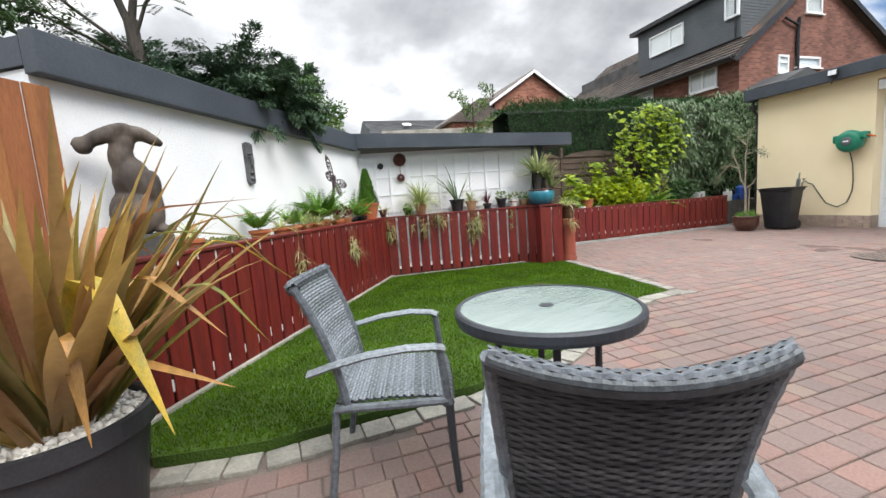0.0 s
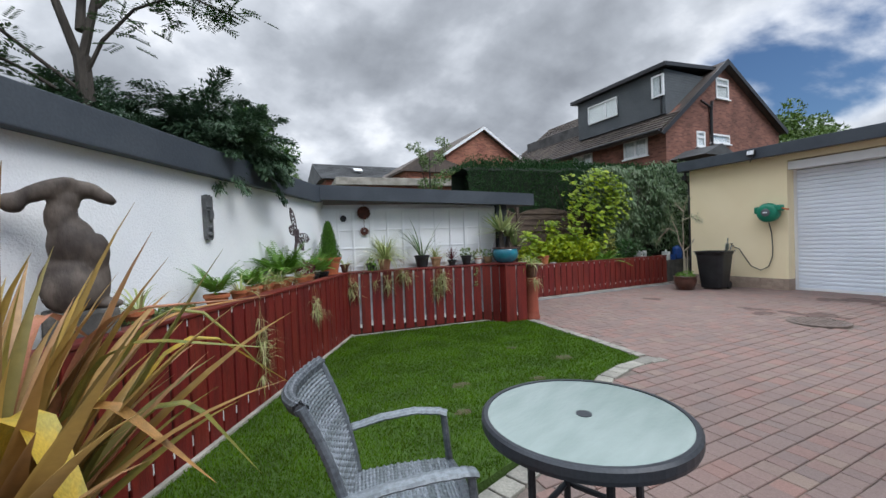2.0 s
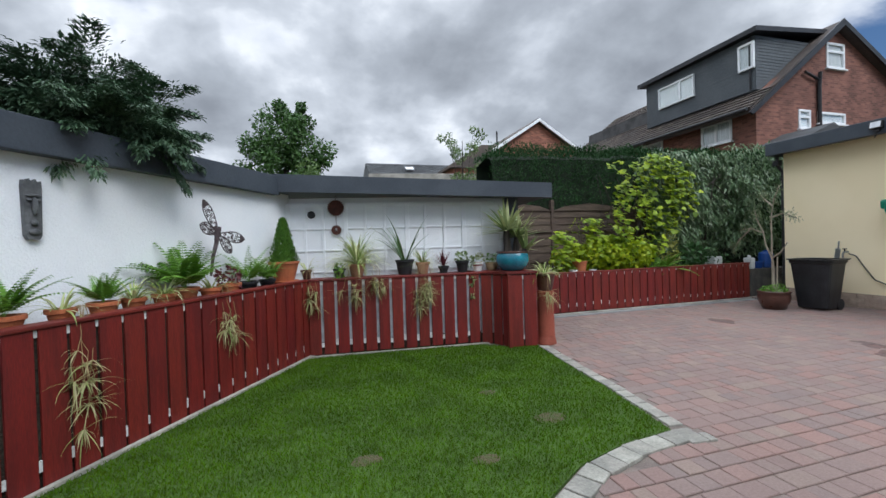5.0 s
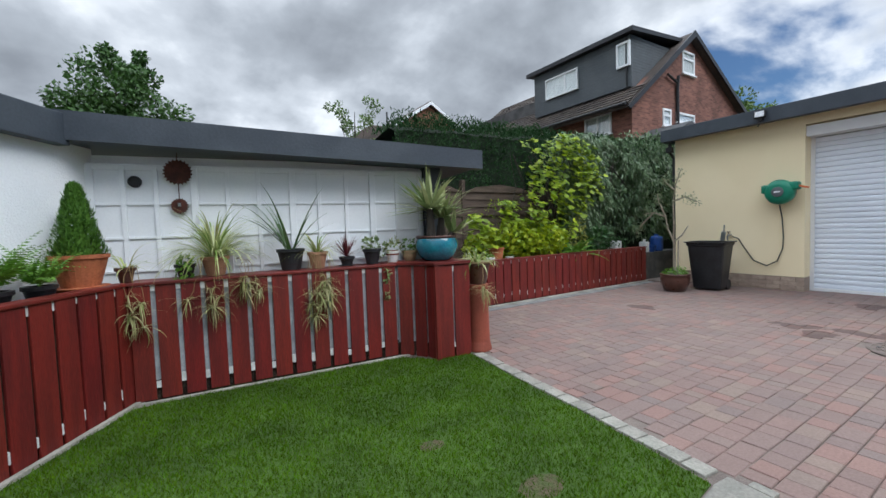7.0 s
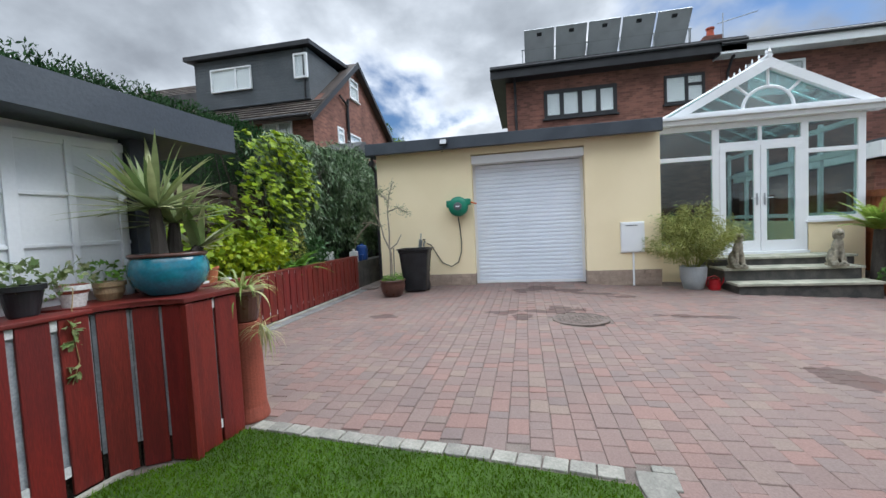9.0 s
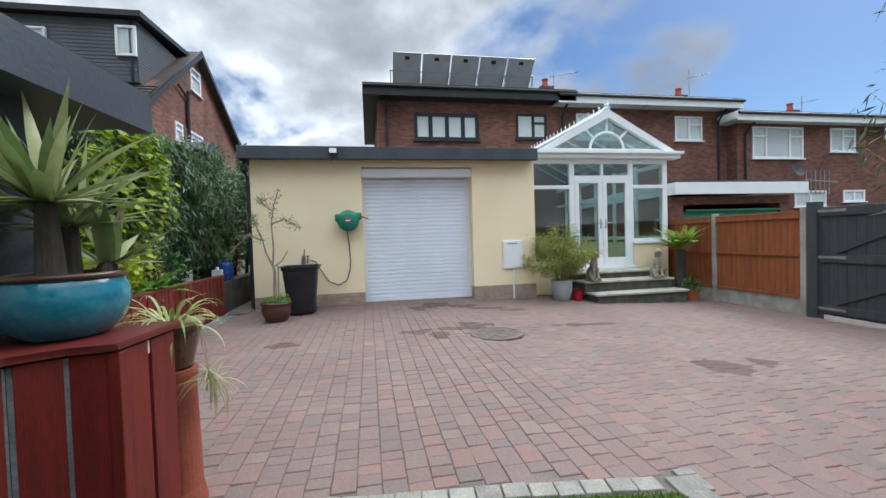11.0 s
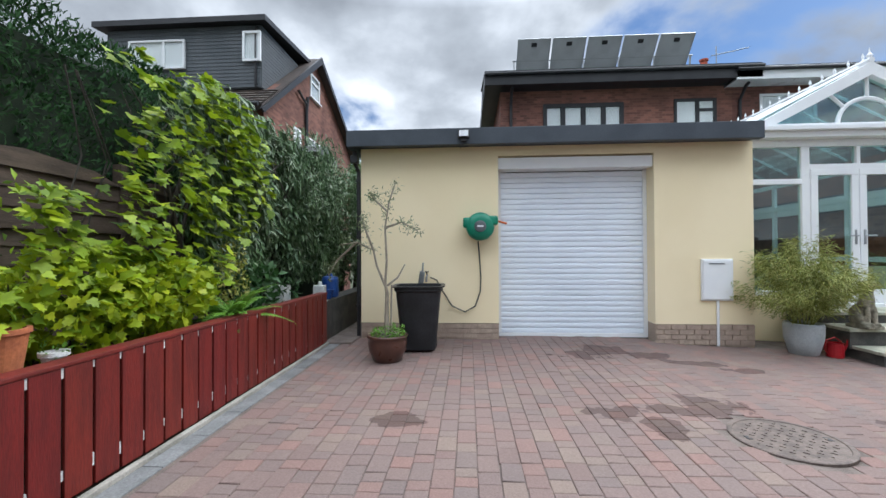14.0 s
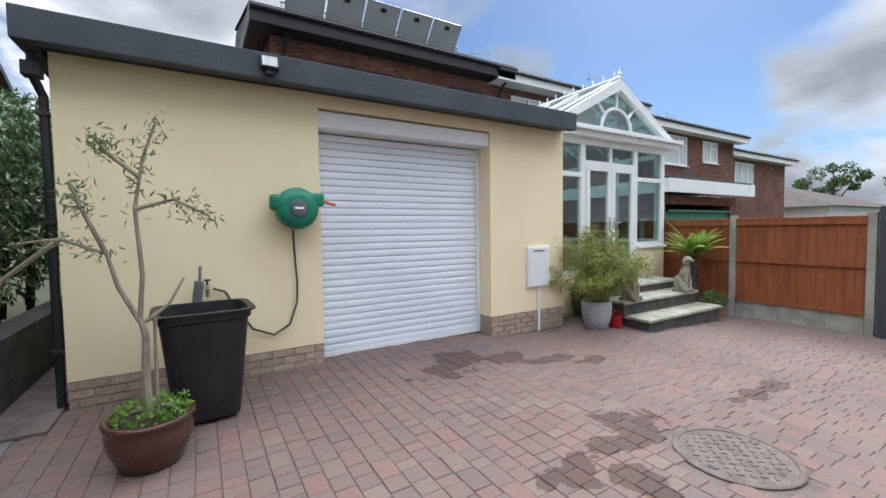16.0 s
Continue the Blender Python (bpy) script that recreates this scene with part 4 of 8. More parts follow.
for z in (1.18, 2.46, 3.08):
    bx(bm, 0.1, 6.1, CY0, CY0 + 0.09, z - 0.05, z + 0.05)
for j in range(6):
    bx(bm, 0.1 + j * 1.05, 0.19 + j * 1.05, CY0 + 0.01, CY0 + 0.08, 1.05, 3.2)
part("side_frame", bm, upvc, cons)

# ---- steps to the glass room ----
steps = thing("garden_steps", "three broad stone flag steps with dark risers", "steps", pose(0, 0, 0))
for x0, x1, y0, y1, z0, z1 in ((10.02, 11.55, -1.58, 0.66, -0.40, 0.00), (10.42, 11.55, -1.54, 0.72, 0.00, 0.235), (10.86, 11.55, -1.72, 0.74, 0.235, 0.40)):
    bm = bmesh.new(); bx(bm, x0 + 0.04, x1, y0 + 0.04, y1 - 0.04, z0, z1 - 0.0); riser = part("riser", bm, dark_riser, steps)
    n = 4
    for k in range(n):
        w = (y1 - y0) / n
        bm = bmesh.new(); bx(bm, x0, min(x0 + 0.62, x1), y0 + k * w + 0.003, y0 + (k + 1) * w - 0.003, z1 + 0.002, z1 + 0.045, None, 0.006); part("flagstone", bm, stone_flag, steps)

# ---- the panel fence and gate on the house side ----
FY = -2.46
side_fence = thing("panel_fence", "brown timber fence panels between concrete posts on concrete gravel boards", "fence", pose(0, FY, 0))
for x in (12.15, 10.24, 8.30):
    bm = bmesh.new(); bx(bm, x - 0.055, x + 0.055, -0.055, 0.055, -0.7, 1.70, None, 0.012); part("concrete_post", bm, concrete, side_fence)
for x0, x1 in ((8.36, 10.18), (10.30, 12.09)):
    bm = bmesh.new(); bx(bm, x0, x1, -0.025, 0.025, -0.7, 0.03, None, 0.006); part("gravel_board", bm, concrete, side_fence)
    nb = 15
    for k in range(nb):
        w_ = (x1 - x0) / nb
        bm = bmesh.new(); prism(bm, [(x0 + k * w_, 0.018), (x0 + (k + 1) * w_ + 0.012, 0.014), (x0 + (k + 1) * w_ + 0.012, 0.018), (x0 + k * w_, 0.027)], 0.036, 1.60); part("board", bm, brown_panel, side_fence)
    for z, h in ((0.036, 0.045), (0.80, 0.045), (1.505, 0.10)):
        bm = bmesh.new(); bx(bm, x0, x1, 0.032, 0.060, z, z + h, None, 0.005); part("batten", bm, brown_panel, side_fence)
    bm = bmesh.new(); bx(bm, x0, x1, -0.03, 0.066, 1.606, 1.64, None, 0.006); part("capping_board", bm, brown_panel, side_fence)
gate = thing("boarded_gate", "tall dark grey boarded gate with braces, closed", "gate", pose(0, FY, 0))
bm = bmesh.new(); bx(bm, 8.05, 8.22, -0.08, 0.08, -0.7, 1.78, None, 0.01); part("gate_post", bm, gate_grey, gate)
bm = bmesh.new(); bx(bm, 6.15, 6.30, -0.08, 0.08, -0.7, 1.78, None, 0.01); part("gate_post", bm, gate_grey, gate)
for k in range(13):
    x0 = 6.31 + k * 0.133
    bm = bmesh.new(); bx(bm, x0, x0 + 0.129, -0.02, 0.005, -0.20, 1.68, None, 0.004); part("board", bm, gate_grey, gate)
for z in (-0.16, 0.72, 1.52):
    bm = bmesh.new(); bx(bm, 6.32, 8.03, 0.005, 0.045, z, z + 0.14, None, 0.006); part("rail", bm, gate_grey, gate)
for z in (-0.02, 0.86):
    bm = bmesh.new(); prism(bm, [(7.95, z), (7.80, z), (6.35, z + 0.66), (6.50, z + 0.66)], 0.006, 0.04, UPRIGHT); part("brace", bm, gate_grey, gate)
for z in (-0.11, 0.78, 1.58):
    bm = bmesh.new(); bx(bm, 7.62, 8.12, 0.046, 0.056, z, z + 0.05, None, 0.004); part("hinge", bm, steel, gate)
bm = bmesh.new(); bx(bm, 2.6, 6.14, FY - 0.06, FY, -0.6, 1.70); bx(bm, -4.4, 2.6, FY - 0.06, FY, -0.6, 1.70)
structure("fence_back", bm, gate_grey, "dark boarded fence beyond the gate", "fence")

# the neighbour's car port beyond the fence
port = thing("neighbour_garage", "neighbour's flat roofed brick garage with white fascia and a green shutter", "garage", pose(12.0, -2.75, 0))
bm = bmesh.new(); bx(bm, 0.05, 5.5, -0.45, -0.05, -0.6, 2.28); bx(bm, 0.05, 5.5, -4.0, -3.65, -0.6, 2.28); bx(bm, 0.05, 0.3, -3.65, -0.45, 2.06, 2.28); part("wall", bm, brick_red, port)
bm = bmesh.new(); bx(bm, -0.35, -0.30, -4.15, 0.12, 2.30, 2.62, None, 0.01); bx(bm, -0.30, 5.5, 0.06, 0.12, 2.30, 2.62, None, 0.01); part("fascia_board", bm, upvc, port)
bm = bmesh.new(); bx(bm, -0.30, 5.5, -4.1, 0.05, 2.45, 2.68); part("roof", bm, fascia_grey, port)
green_paint = mat("green_paint", (0.03, 0.16, 0.09), (0.04, 0.2, 0.12), scale=3, rough=0.5, bump=0.05)
bm = bmesh.new(); bx(bm, 0.0, 0.05, -3.6, -0.5, 1.86, 1.92, None, 0.01); bx(bm, 0.1, 0.16, -3.6, -0.5, 1.6, 1.86); part("shutter", bm, green_paint, port)
# dark sheet painted as the garage's unlit depth
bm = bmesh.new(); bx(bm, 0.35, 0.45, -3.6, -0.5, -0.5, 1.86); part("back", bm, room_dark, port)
yagi = thing("tv_aerial", "metal wall aerial and dish on the neighbour's house", "aerial", ROW @ pose(17.4, -13.9, 3.35))
bm = bmesh.new(); tube(bm, [(0.5, 0, 0), (-0.2, 0, 0.1), (-0.2, -1.8, 0.0)], 0.025, 6); part("boom", bm, steel, yagi)
for k in range(6):
    bm = bmesh.new(); tube(bm, [(-0.2, -0.25 * k - 0.1, -0.55), (-0.2, -0.25 * k - 0.1, 0.55)], 0.02, 5); part("element", bm, steel, yagi)
bm = bmesh.new(); lathe(bm, [(0.02, 0.0), (0.2, 0.03), (0.38, 0.12), (0.39, 0.14), (0.37, 0.13), (0.02, 0.02)], 16, pose(-0.2, 0.45, 0.5, 0, -70, 0) @ Matrix.Scale(0.8, 4)); part("dish", bm, gate_grey, yagi)

# ---- red planter fences ----
spacer_white = mat("white_spacer", (0.62, 0.63, 0.62), (0.45, 0.46, 0.45), scale=9, rough=0.7)
def board_fence(name, label, m, length, pitch, gap, z0, z1, cap_out, behind=None, cap_in=0.10, cap=True):
    """A low fence of upright boards with a capping board and a liner behind. m: x along, y away from the lawn."""
    f = thing(name, label, "planter fence", m, "red planter fences")
    n = max(1, int(round(length / pitch)))
    for k in range(n):
        x0 = k * length / n
        bm = bmesh.new()
        tilt = rng.uniform(-0.003, 0.003)
        bx(bm, x0 + gap / 2, x0 + length / n - gap / 2, -0.018 + tilt, 0.0 + tilt, z0 + rng.uniform(0, 0.012), z1 - 0.002, None, 0.004)
        part("board", bm, red_wood, f)
    if cap:
        bm = bmesh.new(); bx(bm, -0.01, length + 0.01, -cap_out, cap_in, z1, z1 + 0.026, None, 0.007); part("capping_board", bm, red_cap, f)
    # given the soil colour, this sheet only paints shade into the gaps
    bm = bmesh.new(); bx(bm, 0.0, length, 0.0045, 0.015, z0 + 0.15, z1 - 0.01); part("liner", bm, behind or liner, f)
    # dark strip added behind the boards as the shade low in the gaps
    bm = bmesh.new(); bx(bm, 0.0, length, 0.020, 0.035, z0 - 0.05, z0 + 0.2); part("gap_shade", bm, soil_gap_dark, f)
    for k in range(1, n):
        x0, zs = k * length / n, z0 + rng.uniform(0.085, 0.115)
        bm = bmesh.new(); bx(bm, x0 - gap * 0.46, x0 + gap * 0.46, -0.010, 0.004, zs, zs + rng.uniform(0.05, 0.075)); part("spacer", bm, spacer_white, f)
        zt = z1 - 0.006 - rng.uniform(0.035, 0.06)
        bm = bmesh.new(); bx(bm, x0 - gap * 0.46, x0 + gap * 0.46, -0.010, 0.004, zt, z1 - 0.004); part("spacer", bm, spacer_white, f)
    return f


board_fence("planter_fence", "low red stained board fence with a capping board, beside the lawn", WALL @ pose(-0.5, 0, 0), 4.42, 0.1665, 0.022, 0.0, 0.925, 0.030, soil_gap_dark)
FRONT = NEAR @ pose(1.45, 7.10, 0, 0, 0, -6.8)
board_fence("planter_fence", "low red stained fence of spaced boards in front of the shed", FRONT, 2.19, 0.1685, 0.034, 0.02, 0.925, 0.030)
# the fence turns the corner towards the paving in single boards
TURN_PTS = [Vector((3.712, 6.676, 0)), Vector((3.862, 6.592, 0)), Vector((3.950, 6.455, 0)), Vector((3.968, 6.318, 0)), Vector((4.345, 6.283, 0)), Vector((4.420, 7.02, 0))]


def along(p, q):
    d = q - p
    return pose(p.x, p.y, 0, 0, 0, math.degrees(math.atan2(d.y, d.x))), d.length


for k, (lab, n_, gap) in enumerate((("single red stained board of the planter fence where it turns", 1, 0.036), ("red stained board at the turn of the planter fence", 1, 0.034), ("narrow red stained return of the planter fence", 1, 0.006),
                                    ("red stained corner of the planter fence that carries the blue pot", 2, 0.020), ("red stained end of the planter fence beside the clay pipe", 5, 0.010))):
    m_, L_ = along(TURN_PTS[k], TURN_PTS[k + 1])
    board_fence("planter_fence", lab, m_, L_, L_ / n_, gap, 0.0, 0.942, 0.0, soil_gap_dark if k in (2, 4) else None, 0.0, False)
bm = bmesh.new(); bx(bm, -0.024, 0.024, -0.036, 0.012, 0.0, 0.944, along(TURN_PTS[3], TURN_PTS[4])[0], 0.006); structure("trim_corner_post", bm, red_wood, "red stained corner post of the planter fence", "post")
bm = bmesh.new()
prism(bm, [(3.690, 6.650), (3.838, 6.566), (3.918, 6.440), (3.930, 6.285), (4.375, 6.243), (4.452, 7.02), (4.10, 7.25), (3.60, 6.98)], 0.950, 0.978)
bmesh.ops.bevel(bm, geom=bm.edges[:], offset=0.005, segments=2, affect="EDGES")
structure("shelf_corner", bm, red_cap, "red stained top board of the planter corner", "shelf")
board_fence("planter_fence", "long low red stained board fence of the raised bed", pose(4.75, 8.09, 0, 0, 0, -0.4), 5.70, 0.178, 0.019, 0.03, 0.745, 0.025, soil_gap_dark)
bm = bmesh.new()
bx(bm, -0.5, 4.0, 0.07, 0.462, -0.1, 0.86, WALL)
bx(bm, 0.05, 2.75, 0.07, 0.50, -0.1, 0.86, FRONT)
structure("planter_soil", bm, soil_gap_dark, "dark potting soil of the planter", "soil")
bm = bmesh.new()
bx(bm, 4.80, 10.5, 8.19, 9.5, -0.1, 0.66)
structure("bed_soil", bm, soil_gap_dark, "dark soil of the raised bed", "soil")
bm = bmesh.new()
bx(bm, -0.5, 3.95, -0.06, -0.024, -0.1, 0.03, WALL, 0.006)
bx(bm, 0.02, 2.3, -0.06, -0.024, -0.1, 0.02, FRONT, 0.006)
bx(bm, 4.75, 10.50, 7.995, 8.04, -0.1, 0.03, None, 0.006)
structure("trim_concrete_edge", bm, concrete, "narrow concrete edging at the foot of the fences", "edging")
bm = bmesh.new()
bx(bm, 10.54, 18.0, 8.10, 8.40, -0.1, 0.62, None, 0.01)
structure("wall_passage", bm, dark_riser, "low dark retaining wall along the side passage", "wall")
bm = bmesh.new()
bx(bm, 10.45, 18.0, 7.66, 8.09, -0.1, 0.03, None, 0.008)
structure("floor_passage", bm, sand_joint, "concrete path of the narrow side passage", "floor")

slab_grey = mat("grey_slab", (0.20, 0.205, 0.205), (0.15, 0.155, 0.155), scale=5, rough=0.9, bump=0.4, fine=60, rand=0.10)
strip = thing("slab_strip", "row of weathered grey concrete slabs along the raised bed", "paving")
for k in range(13):
    bm = bmesh.new(); bx(bm, 4.74 + k * 0.445, 4.74 + k * 0.445 + 0.438, 7.845, 7.988, -0.05, 0.004 + rng.uniform(-0.003, 0.003), None, 0.006); part("slab", bm, slab_grey, strip)
# no gate is known here: boards added to keep the passage end dark
gate = thing("passage_gate", "added dark board screen closing the far end of the side passage", "gate", pose(16.6, 7.64, 0.03))
for k in range(6):
    bm = bmesh.new(); bx(bm, 0.0, 0.022, k * 0.135 + 0.004, k * 0.135 + 0.131, 0.03, 2.05, None, 0.004); part("board", bm, grey_wood, gate)
for z in (0.25, 1.7):
    bm = bmesh.new(); bx(bm, 0.023, 0.055, 0.0, 0.81, z, z + 0.1); part("ledge", bm, grey_wood, gate)
# brown lapped fence behind the raised bed
lap_wood = mat("brown_lap_wood", (0.100, 0.072, 0.052), (0.066, 0.048, 0.036), scale=3, rough=0.85, bump=0.5, fine=30, stretch=(0.8, 6, 6), rand=0.12)
lap = thing("lap_fence", "weathered brown lapped fence panels behind the plants", "fence", pose(4.7, 9.42, 0))
for k in range(3):
    x0 = k * 1.86
    for j in range(12):
        bm = bmesh.new(); prism(bm, [(-0.03, 0.2 + j * 0.152), (0.0, 0.2 + j * 0.152), (0.0, 0.36 + j * 0.152), (-0.012, 0.36 + j * 0.152)], x0, x0 + 1.78, YZX); part("board", bm, lap_wood, lap)
    bm = bmesh.new(); prism(bm, [(x0, 2.02), (x0 + 1.78, 2.02), (x0 + 1.5, 2.12), (x0 + 0.9, 2.18), (x0 + 0.3, 2.12)], -0.045, 0.0, UPRIGHT); part("arched_top", bm, lap_wood, lap)
    bm = bmesh.new(); bx(bm, x0 + 1.78, x0 + 1.86, -0.05, 0.05, -0.2, 2.25, None, 0.01); part("post", bm, lap_wood, lap)
    for z in (0.9, 1.55):
        bm = bmesh.new(); bx(bm, x0, x0 + 1.78, -0.055, -0.03, z, z + 0.05); part("batten", bm, lap_wood, lap)
# tall brown boards at the end of the white wall
tall = thing("board_fence", "tall orange brown boarded fence beside the white wall", "fence", WALL @ pose(-0.34, 0.30, 0))
for k in range(14):
    bm = bmesh.new(); bx(bm, -0.125 * (k + 1), -0.125 * k - 0.004, 0.0 + 0.012 * (k % 2), 0.018 + 0.012 * (k % 2), -0.2, 1.92, None, 0.003); part("board", bm, orange_wood, tall)

# ---- roller door ----
rd = thing("roller_garage_door", "white slatted roller shutter garage door, closed", "garage door", pose(11.19, DY0, 0))
n = 30
for k in range(n):
    z0 = 0.05 + k * (2.66 - 0.05) / n
    h = (2.66 - 0.05) / n
    bm = bmesh.new()
    prism(bm, [(0.02, z0), (-0.002, z0 + 0.004), (-0.007, z0 + h * 0.35), (-0.007, z0 + h * 0.65), (-0.002, z0 + h - 0.010), (0.008, z0 + h - 0.006), (0.02, z0 + h)], 0.0, DY1 - DY0, Matrix(((1, 0, 0, 0), (0, 0, 1, 0), (0, 1, 0, 0), (0, 0, 0, 1))))
    part("slat", bm, roller, rd)
bm = bmesh.new(); bx(bm, -0.02, 0.03, 0.0, DY1 - DY0, -0.01, 0.05, None, 0.006); part("bottom_rail", bm, upvc, rd)
# black strip stands in for the shade in the gap below the door
bm = bmesh.new(); bx(bm, -0.025, 0.03, 0.0, DY1 - DY0, -0.05, -0.011, None, 0.006); part("foot_gap", bm, black_paint, rd, "black strip painted for the dark gap under the door")
bm = bmesh.new(); bx(bm, -0.262, 0.04, 0.002, DY1 - DY0 - 0.002, 2.67, 2.845, None, 0.008); part("shutter_box", bm, upvc, rd)
for y0 in (0.0, DY1 - DY0 - 0.06):
    bm = bmesh.new(); bx(bm, -0.03, -0.013, y0, y0 + 0.06, 0.0, 2.67, None, 0.003); part("guide_rail", bm, upvc, rd)

# ---- plinth bricks ----
buff_brick = mat("buff_brick", (0.43, 0.335, 0.265), (0.36, 0.28, 0.225), scale=9, rough=0.9, bump=0.4, fine=60, rand=0.10)
for y0, y1 in ((DY1, GY1), (GY0, DY0)):
    for row in range(4):
        y = y0 - (0.11 if row % 2 else 0.0)
        while y < y1 - 0.01:
            a0, a1 = max(y, y0) + 0.005, min(y + 0.215, y1) - 0.005
            if a1 - a0 > 0.03:
                bm = bmesh.new(); bx(bm, GX - 0.004, GX + 0.02, a0, a1, -0.055 + row * 0.0765, 0.011 + row * 0.0765, None)
                part("brick", bm, buff_brick, plinth)
            y += 0.2225

# ---- lawn grass ----
bare_soil = mat("bare_soil", (0.075, 0.060, 0.032), (0.050, 0.066, 0.016), scale=18, rough=1.0, bump=0.8, fine=70, dist=0.02)
n = 190000
P = np.column_stack([rng.uniform(-0.95, 4.45, n), rng.uniform(2.5, 6.95, n), np.full(n, 0.0)])
hit = np.zeros(n, bool)
for (x0, y0), (x1, y1) in zip(LAWN, LAWN[1:] + LAWN[:1]):
    c = ((y0 > P[:, 1]) != (y1 > P[:, 1]))
    hit ^= c & (P[:, 0] < x0 + (P[:, 1] - y0) / ((y1 - y0) or 1e-9) * (x1 - x0))
for cx, cy, r in ((3.18, 4.54, 0.13), (1.79, 4.43, 0.10), (2.49, 4.17, 0.09), (2.96, 5.19, 0.08), (1.5, 3.9, 0.08)):
    cx, cy = near2(cx, cy)
    bm = bmesh.new(); lathe(bm, [(r * 1.05, 0.0035), (r * 0.7, 0.009), (0.004, 0.012)], 14, pose(cx, cy, 0, 0, 0, 0) @ Matrix.Diagonal((1, 0.7, 1, 1)))
    for v in bm.verts:
        v.co.z += 0.002 * noise.noise(v.co * 20)
    structure("ground_bare_patch", bm, bare_soil, "small worn patch of bare brown soil in the lawn", "soil")
    hit &= ~((((P[:, 0] - cx) / r) ** 2 + ((P[:, 1] - cy) / (r * 0.7)) ** 2 < rng.uniform(0.0, 1.25, n)))
P = P[hit]
n = len(P)
D = np.column_stack([rng.normal(0, 0.45, n), rng.normal(0, 0.45, n), np.ones(n)])
grass = part("grass", scatter("grass", *BLADE, P, D, sway(n), np.column_stack([rng.uniform(0.0045, 0.008, n), rng.uniform(0.018, 0.036, n), rng.uniform(0.02, 0.04, n)])), grass_mat)
tagged(grass, "short mown bright green lawn grass", "grass", "", "stuff")

# ---- lawn edging stones ----
edge_stone = mat("pale_edging_stone", (0.27, 0.26, 0.225), (0.20, 0.195, 0.17), scale=7, rough=0.9, bump=0.4, fine=60, rand=0.16)


def stone_row(line, width, length, inner=0.012, z=0.0):
    row = thing("lawn_edging", "row of pale grey stone edging blocks round the lawn", "edging", None, "lawn edging rows")
    pts = [Vector((*near2(*p), 0)) for p in line]
    dists = [0.0]
    for p, q in zip(pts, pts[1:]):
        dists.append(dists[-1] + (q - p).length)
    total = dists[-1]
    n = int(total / length)

    def at(s):
        for i in range(len(pts) - 1):
            if s <= dists[i + 1] + 1e-6:
                return pts[i].lerp(pts[i + 1], (s - dists[i]) / max(dists[i + 1] - dists[i], 1e-6)), (pts[i + 1] - pts[i]).normalized()
        return pts[-1], (pts[-1] - pts[-2]).normalized()
    for k in range(n):
        p, d = at((k + 0.5) * total / n)
        ang = math.degrees(math.atan2(d.y, d.x))
        bm = bmesh.new()
        h = total / n
        bx(bm, -h / 2 + 0.004, h / 2 - 0.004, inner, inner + width + rng.uniform(-0.006, 0.006), -0.05, 0.012 + rng.uniform(-0.004, 0.004), pose(p.x, p.y, ground_z(p.x, p.y), 0, 0, ang + rng.uniform(-1.5, 1.5)), 0.008)
        part("edging_stone", bm, edge_stone, row)


stone_row([(3.86, 4.10), (3.99, 4.86), (4.09, 5.6), (4.22, 6.40)][::-1], 0.115, 0.138)
stone_row([(3.84, 4.06), (3.40, 4.02), (2.99, 3.91), (2.44, 3.59), (1.75, 3.22), (1.06, 3.03), (0.34, 3.00), (-0.13, 2.97), (-0.62, 3.06)], 0.15, 0.165)
tip = thing("corner_slab", "pale stone slab at the lawn's pointed corner", "edging", pose(4.01, 3.835, 0, 0, 0, -5))
for x0, x1 in ((0.0, 0.135), (0.14, 0.20)):
    bm = bmesh.new(); bx(bm, x0, x1, -0.20, -0.006 - x0 * 0.6, -0.05, 0.010, None, 0.008); part("edging_stone", bm, edge_stone, tip)

# ---- garage wall fittings ----
reel = thing("hose_reel", "green wall mounted hose reel with a grey hub", "hose reel", pose(10.72, 5.74, 1.75))
reel_green = mat("green_plastic", (0.015, 0.22, 0.13), (0.012, 0.18, 0.11), scale=5, rough=0.35, bump=0.03)
grey_plastic = mat("grey_plastic", (0.12, 0.13, 0.14), (0.09, 0.1, 0.11), scale=5, rough=0.5, bump=0.03)
black_plastic = mat("black_plastic", (0.013, 0.014, 0.016), (0.022, 0.023, 0.026), scale=4, rough=0.45, bump=0.08, fine=40)
SIDE = Matrix(((0, 0, -1, 0), (1, 0, 0, 0), (0, 1, 0, 0), (0, 0, 0, 1)))       # z of a turned shape points at the yard
bm = bmesh.new(); lathe(bm, [(0.18, -0.13), (0.205, -0.10), (0.215, -0.03), (0.215, 0.04), (0.19, 0.09), (0.12, 0.11), (0.10, 0.11)], 28, SIDE)
bx(bm, -0.08, 0.11, -0.27, -0.12, 0.02, 0.16, None, 0.03); bx(bm, -0.07, 0.10, 0.10, 0.26, -0.02, 0.14, None, 0.04); part("drum_case", bm, reel_green, reel, smooth=True)
bm = bmesh.new(); lathe(bm, [(0.09, 0.10), (0.085, 0.13), (0.06, 0.135)], 20, SIDE); part("hub", bm, grey_plastic, reel)
bm = bmesh.new(); bx(bm, -0.137, -0.134, -0.045, 0.045, -0.012, 0.012); part("label_bar", bm, upvc, reel, "small pale bar on the hub")
bm = bmesh.new(); bx(bm, 0.10, 0.18, -0.10, 0.10, -0.16, 0.16, None, 0.01); part("wall_bracket", bm, grey_plastic, reel)
bm = bmesh.new(); tube(bm, [(0.0, -0.24, 0.09), (-0.02, -0.33, 0.06), (-0.02, -0.40, 0.04)], 0.016, 8); part("nozzle", bm, mat("orange_plastic", (0.6, 0.13, 0.02), rough=0.4), reel, "orange hose end")
